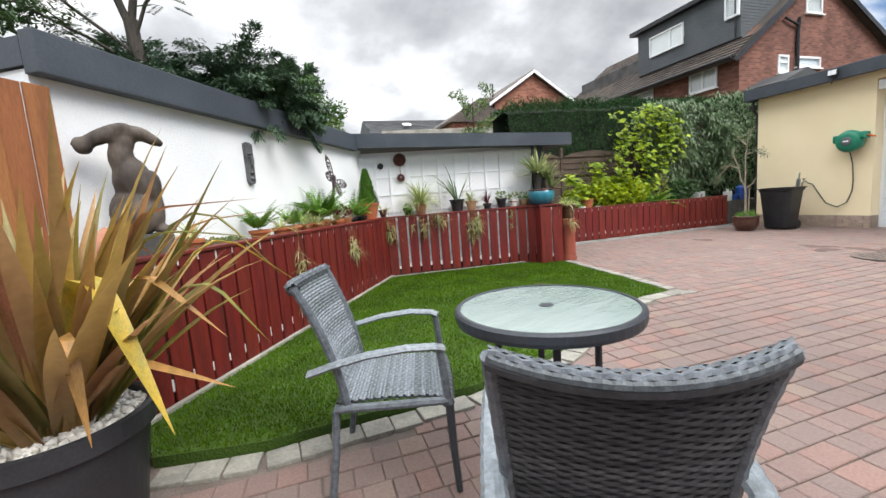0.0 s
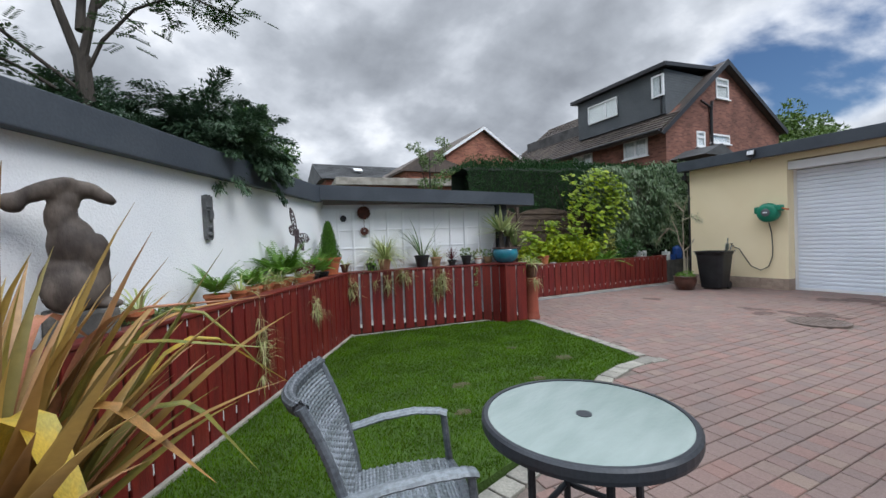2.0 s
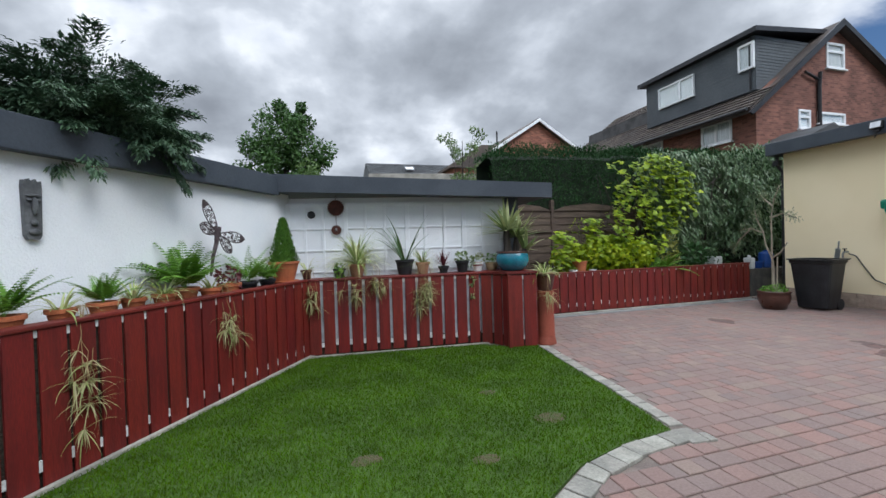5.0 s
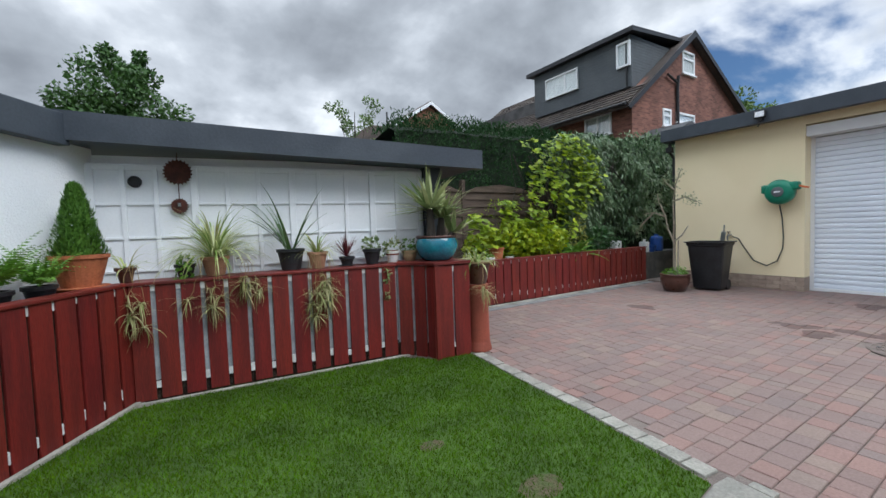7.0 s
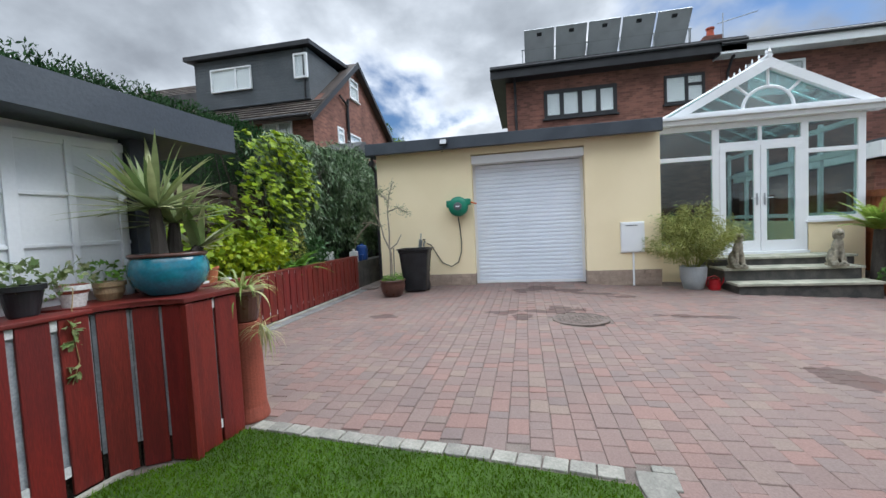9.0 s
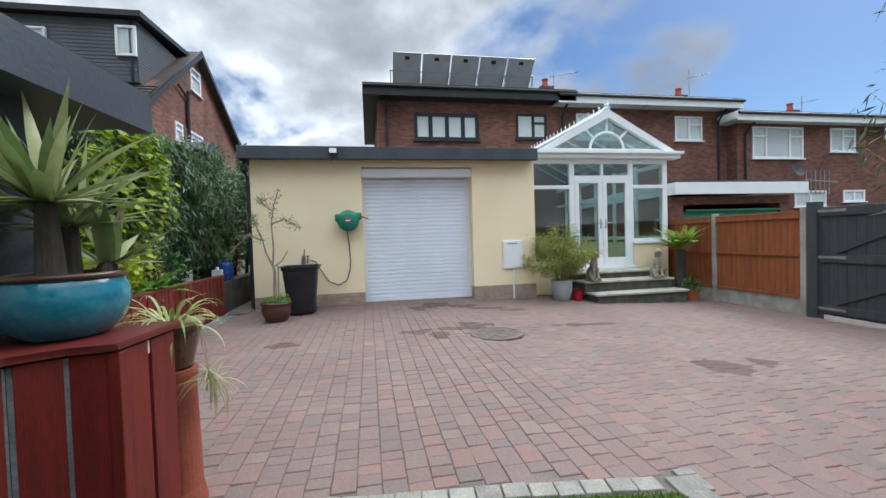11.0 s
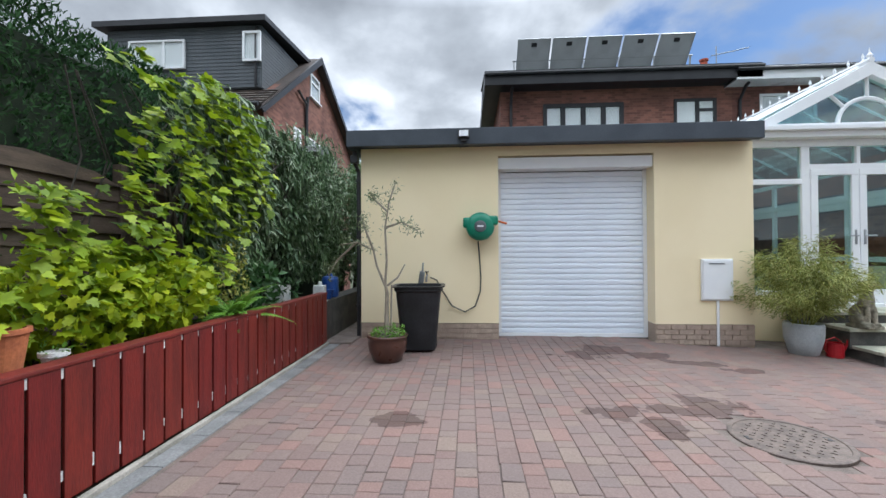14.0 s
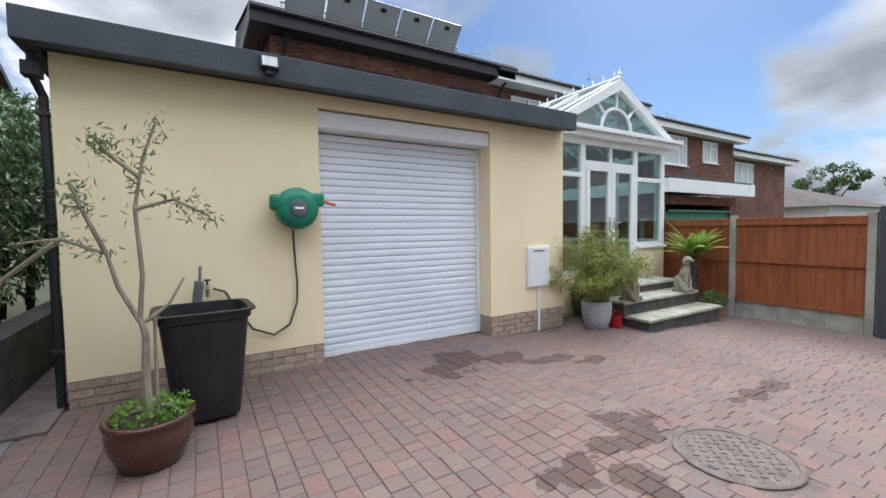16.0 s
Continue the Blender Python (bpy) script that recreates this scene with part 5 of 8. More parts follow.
hose_mat = mat("dark_hose", (0.06, 0.065, 0.05), (0.05, 0.05, 0.045), rough=0.5)
hose = thing("garden_hose", "thin dark hose hanging in a loop to the tap", "hose", pose(0, 0, 0))
bm = bmesh.new()
tube(bm, [(10.80, 5.77, 1.53), (10.86, 5.75, 1.3), (10.86, 5.73, 0.95), (10.86, 5.74, 0.75), (10.86, 5.82, 0.52), (10.86, 5.98, 0.43), (10.86, 6.18, 0.52), (10.85, 6.34, 0.78), (10.84, 6.42, 0.93), (10.83, 6.52, 0.97)], 0.011, 8)
part("pipe", bm, hose_mat, hose)
tap = thing("garden_tap", "outdoor tap with a hose connector on the cream wall", "tap", pose(10.86, 6.57, 1.0))
bm = bmesh.new(); tube(bm, [(0.05, 0, 0), (-0.06, 0, 0), (-0.10, 0, -0.03), (-0.10, 0, -0.10)], [0.016, 0.016, 0.018, 0.014], 8); part("spout", bm, steel, tap)
bm = bmesh.new(); tube(bm, [(-0.05, 0, 0.0), (-0.05, 0, 0.05)], 0.010, 8); bx(bm, -0.065, -0.035, -0.03, 0.03, 0.05, 0.066, None, 0.005); part("handle", bm, black_plastic, tap)
bm = bmesh.new(); bx(bm, -0.12, -0.10, 0.03, 0.11, -0.16, 0.06, pose(0, 0, 0, 8), 0.012); tube(bm, [(-0.11, 0.06, 0.06), (-0.11, 0.05, 0.20)], 0.014, 8); part("trowel", bm, steel, tap)
meter = thing("meter_box", "white wall mounted utility meter box, closed", "meter box", pose(10.86, 1.955, 0.61))
bm = bmesh.new(); bx(bm, 0.0, 0.04, 0.0, 0.46, 0.0, 0.63, None, 0.012); part("case", bm, upvc, meter)
bm = bmesh.new(); bx(bm, -0.015, 0.0, 0.02, 0.44, 0.02, 0.61, None, 0.006); part("door", bm, upvc, meter)
bm = bmesh.new()
bx(bm, -0.022, -0.015, 0.14, 0.36, 0.55, 0.565); part("vent_slot", bm, grey_plastic, meter)
bm = bmesh.new(); tube(bm, [(0.018, 0.22, 0.0), (0.018, 0.22, -0.68)], 0.020, 8); part("supply_pipe", bm, upvc, meter)
lamp = thing("floodlight", "small black outdoor floodlight on the garage fascia", "floodlight", pose(10.58, 5.98, 3.05))
bm = bmesh.new(); bx(bm, -0.06, 0.0, -0.085, 0.085, 0.01, 0.135, pose(0, 0, 0, 0, 12), 0.01); part("housing", bm, black_plastic, lamp)
bm = bmesh.new(); bx(bm, -0.066, -0.060, -0.068, 0.068, 0.025, 0.12, pose(0, 0, 0, 0, 12)); part("lens", bm, curtain, lamp)
bm = bmesh.new(); bx(bm, -0.03, 0.05, -0.04, 0.04, -0.03, 0.012, None, 0.005); part("bracket", bm, black_plastic, lamp)
bm = bmesh.new(); tube(bm, [(0.02, 0.0, -0.03), (0.0, 0.03, -0.10), (0.03, 0.05, -0.12), (0.06, 0.03, -0.05)], 0.006, 6); part("cable", bm, black_plastic, lamp)

gutter_pipe = thing("rainwater_pipe", "black plastic rainwater pipe at the garage corner", "drainpipe", pose(10.86, 7.70, 0))
bm = bmesh.new(); tube(bm, [(0.0, 0.02, 2.98), (0.0, 0.02, 2.80), (0.10, -0.015, 2.66), (0.10, -0.015, 0.03)], 0.034, 10); part("pipe", bm, pipe_black, gutter_pipe)
bm = bmesh.new(); bx(bm, -0.06, 0.06, -0.04, 0.08, 2.78, 2.90, None, 0.012); part("hopper", bm, pipe_black, gutter_pipe)
for z in (0.5, 1.6, 2.5):
    bm = bmesh.new(); bx(bm, 0.055, 0.145, -0.068, 0.026, z, z + 0.03, None, 0.004); part("clip", bm, pipe_black, gutter_pipe)

# ---- bin ----
wbin = thing("wheelie_bin", "open black plastic wheelie bin by the cream wall", "bin", pose(10.16, 6.61, 0, 0, 0, 3) @ Matrix.Diagonal((1.06, 1.08, 1.0, 1)))
bm = bmesh.new()
prof = [(0.20, 0.03), (0.215, 0.05), (0.285, 0.82), (0.305, 0.84), (0.305, 0.885), (0.335, 0.89), (0.335, 0.905), (0.285, 0.905), (0.28, 0.86), (0.21, 0.10)]
rings = []
for r, z in prof:
    c, ring = r * 0.30, []
    for k in range(24):
        a_ = 6.2832 * k / 24
        q = lambda v: math.copysign(abs(v) ** 0.32, v)
        ring.append(bm.verts.new((q(math.cos(a_)) * r * 0.92, q(math.sin(a_)) * r, z)))
    rings.append(ring)
for p, q in zip(rings, rings[1:]):
    for k in range(24):
        bm.faces.new((p[k], p[(k + 1) % 24], q[(k + 1) % 24], q[k]))
bm.faces.new(rings[0][::-1]); bm.faces.new(rings[-1])
part("body", bm, black_plastic, wbin)
bm = bmesh.new(); tube(bm, [(0.26, 0.24, 0.86), (0.33, 0.24, 0.88), (0.33, -0.24, 0.88), (0.26, -0.24, 0.86)], 0.016, 8); part("handle", bm, black_plastic, wbin)
for y in (0.20, -0.20):
    bm = bmesh.new(); lathe(bm, [(0.03, -0.02), (0.095, -0.022), (0.10, 0.0), (0.095, 0.022), (0.03, 0.02)], 18, pose(0.17, y, 0.10, 90, 0, 0)); part("wheel", bm, black_plastic, wbin)

# ---- manhole cover ----
iron = mat("worn_iron", (0.155, 0.120, 0.103), (0.105, 0.083, 0.072), scale=9, rough=0.65, metal=0.15, bump=0.3, fine=60)
cover = thing("manhole_cover", "round rusty cast iron manhole cover in the paving", "manhole cover", pose(7.57, 3.65, ground_z(7.57, 3.65) + 0.006) @ Matrix.Diagonal((0.94, 0.94, 1, 1)))
bm = bmesh.new(); lathe(bm, [(0.38, -0.05), (0.385, 0.008), (0.375, 0.012), (0.35, 0.012), (0.345, 0.006), (0.001, 0.006)], 40); part("plate", bm, iron, cover)
for i in range(-7, 8):
    for j in range(-7, 8):
        if (i + j) % 2 == 0 and (i * 0.046) ** 2 + (j * 0.046) ** 2 < 0.32 ** 2:
            bm = bmesh.new(); bx(bm, -0.019, 0.019, -0.008, 0.008, 0.0061, 0.011, pose(i * 0.046, j * 0.046, 0, 0, 0, 45 if i % 2 else -45)); part("tread_stud", bm, iron, cover)
for s in (-1, 1):
    bm = bmesh.new(); bx(bm, -0.03, 0.03, -0.018, 0.018, 0.0062, 0.0095, pose(0, s * 0.29, 0), 0.001); part("key_hole", bm, black_plastic, cover)

# ---- rattan furniture ----
rattan = mat("grey_rattan", (0.185, 0.212, 0.232), (0.120, 0.138, 0.153), scale=60, rough=0.42, bump=0.4, fine=240, island=0.32, grain=0.25, dist=0.003, stretch=(1, 1, 1))
rattan_mid = mat("slate_rattan", (0.105, 0.120, 0.136), (0.062, 0.072, 0.083), scale=45, rough=0.42, bump=0.4, fine=240, island=0.3, grain=0.25, dist=0.003)
rattan_core = mat("rattan_core", (0.035, 0.037, 0.042), (0.05, 0.052, 0.058), scale=20, rough=0.8)
# darkened copy of the rattan: the backlit outer back's shade put into colour
rattan_shaded = mat("shaded_rattan", (0.034, 0.033, 0.034), (0.018, 0.018, 0.020), scale=30, rough=0.5, bump=0.4, fine=240, island=0.35, grain=0.25, dist=0.003)
frame_dark = mat("dark_grey_metal", (0.026, 0.030, 0.037), (0.036, 0.041, 0.049), scale=5, rough=0.45, metal=0.2, bump=0.05)


def weave(bm, surf, nu, nv, wid, amp, steps=2, sides=(1, -1)):
    """Flat strands across a surface surf(u, v) -> (point, normal), passing over and under upright stakes."""
    for side in sides:
        for j in range(nv):
            v0, v1 = (j + 0.02) / nv, (j + 0.98) / nv
            rows = []
            m = nu * steps
            for i in range(m + 1):
                u = i / m
                off = (amp * math.cos(math.pi * i / steps + math.pi * (j % 2)) + amp * 1.7) * side
                p0, n0 = surf(u, v0)
                p1, n1 = surf(u, v1)
                pm, nm = surf(u, (v0 + v1) / 2)
                rows.append((bm.verts.new(p0 + n0 * off * 0.8), bm.verts.new(pm + nm * (off + amp * 0.8 * side)), bm.verts.new(p1 + n1 * off * 0.8)))
            for a_, b_ in zip(rows, rows[1:]):
                bm.faces.new((a_[0], b_[0], b_[1], a_[1])); bm.faces.new((a_[1], b_[1], b_[2], a_[2]))


def slab(bm, surf, thick, nu=10, nv=8):
    top = [[bm.verts.new(surf(i / nu, j / nv)[0] + surf(i / nu, j / nv)[1] * thick) for i in range(nu + 1)] for j in range(nv + 1)]
    bot = [[bm.verts.new(surf(i / nu, j / nv)[0] - surf(i / nu, j / nv)[1] * thick) for i in range(nu + 1)] for j in range(nv + 1)]
    for j in range(nv):
        for i in range(nu):
            bm.faces.new((top[j][i], top[j][i + 1], top[j + 1][i + 1], top[j + 1][i])); bm.faces.new((bot[j][i], bot[j + 1][i], bot[j + 1][i + 1], bot[j][i + 1]))


def wrapped(bm, pts, r, turns=60, squash=1.0):
    """A rail bound round with flat strands."""
    pts = [Vector(p) for p in pts]
    fine = []
    for p, q in zip(pts, pts[1:]):
        k = max(2, int((q - p).length / 0.018))
        fine += [p.lerp(q, i / k) for i in range(k)]
    fine.append(pts[-1])
    tube(bm, fine, [r * (1.0 + 0.05 * (-1) ** i) for i in range(len(fine))], 8, squash)


def rattan_chair(m):
    """A rattan armchair: x points forward, y to its left."""
    c = thing("rattan_armchair", "grey woven rattan garden armchair with curved arms", "chair", m, "chairs round the table")
    W, S = 0.25, 0.42

    def back(u, v):                    # a backrest that is hollow across and leans back
        y = (u - 0.5) * (0.45 + 0.07 * v)
        hollow = 0.075 * (4 * (u - 0.5) ** 2 - 1) * (0.4 + 0.6 * v)
        x = -0.20 - 0.02 * v - 0.10 * v * v + hollow + 0.03 * (1 - v)
        return Vector((x, y, S - 0.02 + 0.50 * v - 0.02 * (4 * (u - 0.5) ** 2) * v * -1)), Vector((1, -0.35 * (u - 0.5) * 2, 0.25)).normalized()

    def seat(u, v):
        x = -0.22 + 0.46 * v
        return Vector((x, (u - 0.5) * (0.44 + 0.04 * v), S + 0.012 * math.sin(math.pi * v) - 0.03 * max(0, v - 0.9) * 4)), Vector((0, 0, 1))
    bm = bmesh.new(); slab(bm, back, 0.0008); part("back_core", bm, rattan_core, c)
    bm = bmesh.new(); weave(bm, back, 22, 38, 0.014, 0.0034, 2, (1,)); part("backrest", bm, rattan, c)
    # rear side of the same weave, painted dark as it faces away from light
    bm = bmesh.new(); weave(bm, back, 16, 50, 0.014, 0.0034, 2, (-1,)); part("back_panel", bm, rattan_shaded, c, "woven back panel with its shade painted in")
    bm = bmesh.new(); slab(bm, seat, 0.0008); part("seat_core", bm, rattan_core, c)
    bm = bmesh.new(); weave(bm, seat, 20, 30, 0.014, 0.0030); part("seat", bm, rattan, c)
    bm = bmesh.new()                   # top rail: a rounded band bound with strands that cross in pairs

    def band(u, v):
        p = back(u, 1.0)[0]
        q = math.pi * (1.25 * v - 0.32)
        n_ = Vector((math.cos(q) * 0.021, 0, math.sin(q) * 0.027))
        return p + n_ + Vector((0, 0, -0.012)), n_.normalized()
    weave(bm, band, 34, 7, 0.02, 0.0022, 2, (1,)); part("top_rail", bm, rattan_mid, c)
    bm = bmesh.new(); tube(bm, [back(i / 12, 1.0)[0] + Vector((0, 0, -0.010)) for i in range(13)], 0.0195, 8); part("rail_core", bm, rattan_core, c)
    for u in (0.0, 1.0):
        bm = bmesh.new(); wrapped(bm, [back(u, j / 8)[0] for j in range(9)], 0.017); part("back_post", bm, rattan_mid, c)
    for s in (1, -1):
        y = s * 0.245
        bm = bmesh.new(); wrapped(bm, [(-0.22, s * 0.225, S - 0.03), (-0.235, s * 0.23, 0.22), (-0.27, s * 0.235, 0.0)], 0.016); part("leg", bm, rattan_mid, c)
        bm = bmesh.new(); wrapped(bm, [(0.22, y, 0.63), (0.235, y, S + 0.04), (0.245, y * 1.0, S - 0.04)], 0.016); part("arm_support", bm, rattan_mid, c)
        bm = bmesh.new(); tube(bm, [(0.245, y, S - 0.03), (0.25, y, 0.2), (0.262, y, 0.0)], [0.018, 0.016, 0.014], 8); part("leg", bm, frame_dark, c)
        bm = bmesh.new(); wrapped(bm, [(-0.30, s * 0.265, 0.575), (-0.20, s * 0.27, 0.605), (-0.06, s * 0.272, 0.635), (0.09, s * 0.27, 0.648), (0.20, s * 0.255, 0.640), (0.235, s * 0.245, 0.628)], 0.030, squash=0.45); part("armrest", bm, rattan, c)
        bm = bmesh.new(); wrapped(bm, [(-0.22, s * 0.235, S - 0.015), (0.24, s * 0.245, S - 0.015)], 0.018); part("side_rail", bm, rattan_mid, c)
    bm = bmesh.new(); wrapped(bm, [(0.24, -0.245, S - 0.025), (0.25, -0.1, S - 0.012), (0.25, 0.1, S - 0.012), (0.24, 0.245, S - 0.025)], 0.026); part("front_rail", bm, rattan_mid, c)
    return c


def near_spot(x, y, turn):
    v = NEAR @ Vector((x, y, 0))
    return pose(v.x, v.y, ground_z(v.x, v.y), 0, 0, turn + 1.84)


chair = rattan_chair(pose(0.631, 2.257, ground_z(0.63, 2.25), 0, 0, -15.0) @ Matrix.Scale(1.03, 4))
copy_thing(chair, pose(1.03, 1.295, ground_z(1.03, 1.3), 0, 0, 64.6) @ Matrix.Diagonal((1.015, 1.015, 1.04, 1)))

# the round glass table
tg = ground_z(1.261, 1.894)
table = thing("round_table", "round metal garden table with a rippled frosted glass top", "table", pose(1.261, 1.894, tg, 0, 0, 22) @ Matrix.Scale(1.07, 4))
TH = (0.702 - tg) / 1.07
frosted = mat("rippled_glass", (0.26, 0.32, 0.30), (0.225, 0.285, 0.265), scale=4, rough=0.08, bump=0.16, fine=16, spec=0.9, stretch=(1.0, 3.0, 1), dist=0.02, grain=0.03, coat=0.8)
bm = bmesh.new(); lathe(bm, [(0.025, TH - 0.008), (0.345, TH - 0.008), (0.347, TH), (0.025, TH)], 56); part("glass_top", bm, frosted, table, smooth=False)
bm = bmesh.new(); lathe(bm, [(0.338, TH - 0.045), (0.366, TH - 0.045), (0.371, TH - 0.03), (0.371, TH - 0.004), (0.362, TH + 0.004), (0.348, TH + 0.004), (0.347, TH - 0.006), (0.338, TH - 0.010)], 56); part("rim", bm, frame_dark, table)
bm = bmesh.new(); lathe(bm, [(0.018, TH - 0.01), (0.028, TH - 0.01), (0.028, TH + 0.003), (0.018, TH + 0.003)], 24); part("parasol_ring", bm, frame_dark, table)
for k in range(4):
    a_ = math.pi / 4 + k * math.pi / 2
    c, s = math.cos(a_), math.sin(a_)
    bm = bmesh.new(); tube(bm, [(0.20 * c, 0.20 * s, TH - 0.03), (0.20 * c, 0.20 * s, TH - 0.30), (0.205 * c, 0.205 * s, 0.30), (0.25 * c, 0.25 * s, 0.0)], 0.0145, 8); part("leg", bm, frame_dark, table)
for z, r in ((TH - 0.04, 0.2), (0.36, 0.205)):
    bm = bmesh.new()
    ring = []
    for k in range(33):
        a_ = 6.2832 * k / 32
        q = r / max(abs(math.cos(a_)), abs(math.sin(a_))) * 0.72
        ring.append((q * math.cos(a_), q * math.sin(a_), z))
    tube(bm, ring, 0.012, 8); part("stretcher", bm, frame_dark, table)

# ---- statues and wall ornaments ----
carved = mat("carved_dark_wood", (0.038, 0.029, 0.024), (0.105, 0.085, 0.070), scale=7, rough=0.7, bump=0.5, fine=40, stretch=(1, 1, 0.5))
aged_stone = mat("mossy_cast_stone", (0.34, 0.31, 0.24), (0.17, 0.16, 0.12), scale=11, rough=0.95, bump=0.6, fine=70)


def blob(bm, c, r, m=None, seg=14):
    """An egg-shaped lump at c with radii r."""
    res = bmesh.ops.create_uvsphere(bm, u_segments=seg, v_segments=seg - 4, radius=1.0)
    mm = Matrix.Translation(c) @ (m or Matrix()) @ Matrix.Diagonal((*r, 1))
    bmesh.ops.transform(bm, matrix=mm, verts=res["verts"])


def fuse(ob, size):
    """Melts the lumps of one figure into a single skin."""
    mod = ob.modifiers.new("skin", "REMESH")
    mod.mode, mod.voxel_size, mod.use_smooth_shade = "VOXEL", size, True
    sm = ob.modifiers.new("soft", "SMOOTH")
    sm.factor, sm.iterations = 0.6, 4


bm = bmesh.new()                       # a lean upright hare with its ears laid back
blob(bm, (0.0, 0, 0.15), (0.145, 0.12, 0.17)); blob(bm, (0.01, 0, 0.36), (0.112, 0.10, 0.16)); blob(bm, (-0.03, 0, 0.51), (0.074, 0.066, 0.13)); blob(bm, (-0.01, 0, 0.61), (0.066, 0.058, 0.08))
blob(bm, (0.06, 0, 0.672), (0.105, 0.056, 0.050), pose(0, 0, 0, 0, 10)); blob(bm, (0.145, 0, 0.635), (0.066, 0.040, 0.038), pose(0, 0, 0, 0, 24)); blob(bm, (0.188, 0, 0.612), (0.026, 0.028, 0.026))
for s in (1, -1):
    blob(bm, (-0.10, s * 0.045, 0.655), (0.155, 0.026, 0.046), pose(0, 0, 0, 0, -27)); blob(bm, (-0.215, s * 0.05, 0.585), (0.052, 0.024, 0.056), pose(0, 0, 0, 0, -50))
    blob(bm, (0.105, s * 0.062, 0.32), (0.062, 0.042, 0.11)); blob(bm, (0.125, s * 0.05, 0.17), (0.040, 0.036, 0.14)); blob(bm, (0.15, s * 0.055, 0.025), (0.07, 0.04, 0.03)); blob(bm, (-0.01, s * 0.085, 0.11), (0.13, 0.05, 0.12))
hare = tagged(part("hare_statue", bm, carved), "dark carved wooden hare statue on a plinth at the planter's end", "statue")
hare.matrix_world = WALL @ pose(-0.05, 0.20, 1.075, 0, 0, -40) @ Matrix.Scale(0.94, 4)
fuse(hare, 0.014)
plinth_stone = thing("statue_plinth", "dark stone plinth under the hare statue", "plinth", WALL @ pose(-0.05, 0.22, 0.86))
bm = bmesh.new(); bx(bm, -0.11, 0.19, -0.13, 0.13, 0.0, 0.22, pose(0, 0, 0, 0, 0, -40), 0.02); part("block", bm, dark_riser, plinth_stone)

for x, y, z, turn in ((10.50, 0.46, 0.282, 185), (10.50, -1.14, 0.282, 170)):
    bm = bmesh.new()                   # a seated hound on a small base
    bx(bm, -0.15, 0.17, -0.12, 0.12, 0.0, 0.05, None, 0.01)
    blob(bm, (-0.05, 0, 0.19), (0.13, 0.105, 0.14)); blob(bm, (0.03, 0, 0.34), (0.095, 0.085, 0.19), pose(0, 0, 0, 0, 14)); blob(bm, (0.06, 0, 0.52), (0.062, 0.058, 0.10)); blob(bm, (0.09, 0, 0.61), (0.075, 0.062, 0.06)); blob(bm, (0.16, 0, 0.595), (0.062, 0.036, 0.034))
    for s in (1, -1):
        blob(bm, (0.06, s * 0.065, 0.56), (0.035, 0.02, 0.075)); blob(bm, (0.10, s * 0.05, 0.17), (0.034, 0.032, 0.16)); blob(bm, (0.135, s * 0.05, 0.065), (0.05, 0.032, 0.025)); blob(bm, (-0.01, s * 0.09, 0.12), (0.11, 0.045, 0.085)); blob(bm, (0.06, s * 0.095, 0.065), (0.07, 0.03, 0.025))
    dog = tagged(part("hound_statue", bm, aged_stone), "mossy cast stone seated hound statue on the steps", "statue", "hounds on the steps")
    dog.matrix_world = pose(x, y, z, 0, 0, turn)
    fuse(dog, 0.012)

mask_grey = mat("grey_carved_wood", (0.075, 0.08, 0.085), (0.12, 0.125, 0.13), scale=9, rough=0.7, bump=0.5, fine=50)
bm = bmesh.new()                       # a long carved wall mask
prism(bm, [(-0.045, -0.17), (-0.03, -0.20), (0.03, -0.20), (0.045, -0.17), (0.052, 0.15), (0.048, 0.19), (0.030, 0.175), (0.018, 0.20), (0.0, 0.175), (-0.018, 0.20), (-0.030, 0.175), (-0.048, 0.19), (-0.052, 0.15)], 0.0, 0.035, UPRIGHT)
for c, r in (((0, -0.012, 0.02), (0.014, 0.03, 0.06)), ((-0.022, -0.005, 0.06), (0.018, 0.015, 0.010)), ((0.022, -0.005, 0.06), (0.018, 0.015, 0.010)), ((0, -0.005, -0.09), (0.022, 0.018, 0.02)), ((0, -0.004, 0.09), (0.045, 0.014, 0.012)), ((0, -0.006, -0.15), (0.035, 0.014, 0.02))):
    blob(bm, c, r, None, 10)
mask = tagged(part("wall_mask", bm, mask_grey), "long grey carved wooden mask on the white wall", "wall mask")
mask.matrix_world = WALL @ pose(1.42, 0.428, 1.65)
rust = mat("rusty_metal", (0.10, 0.035, 0.025), (0.06, 0.025, 0.02), scale=14, rough=0.75, metal=0.4, bump=0.3)
disc = thing("metal_sun_ornament", "two rusty metal sun discs hanging on the white door", "wall ornament", SHED @ pose(0.66, -0.035, 1.86))
for z, r, t in ((0.0, 0.115, 22), (-0.295, 0.07, 18)):
    bm = bmesh.new()
    prism(bm, [((r if k % 2 else r * 0.84) * math.cos(6.2832 * k / (2 * t)), z + (r if k % 2 else r * 0.84) * math.sin(6.2832 * k / (2 * t))) for k in range(2 * t)], -0.006, 0.006, UPRIGHT)
    part("disc", bm, rust, disc)
bm = bmesh.new(); tube(bm, [(0, 0, -0.11), (0, 0, -0.225)], 0.004, 5); tube(bm, [(0, 0, 0.11), (0, 0.02, 0.17)], 0.004, 5); part("chain", bm, rust, disc)
bm = bmesh.new(); tube(bm, [(0.0, -0.012, -0.30), (0.0, -0.012, -0.27)], 0.014, 6); part("boss", bm, steel, disc)
vent = thing("round_vent", "round dark vent in the white garage door", "vent", SHED @ pose(0.34, -0.01, 1.775))
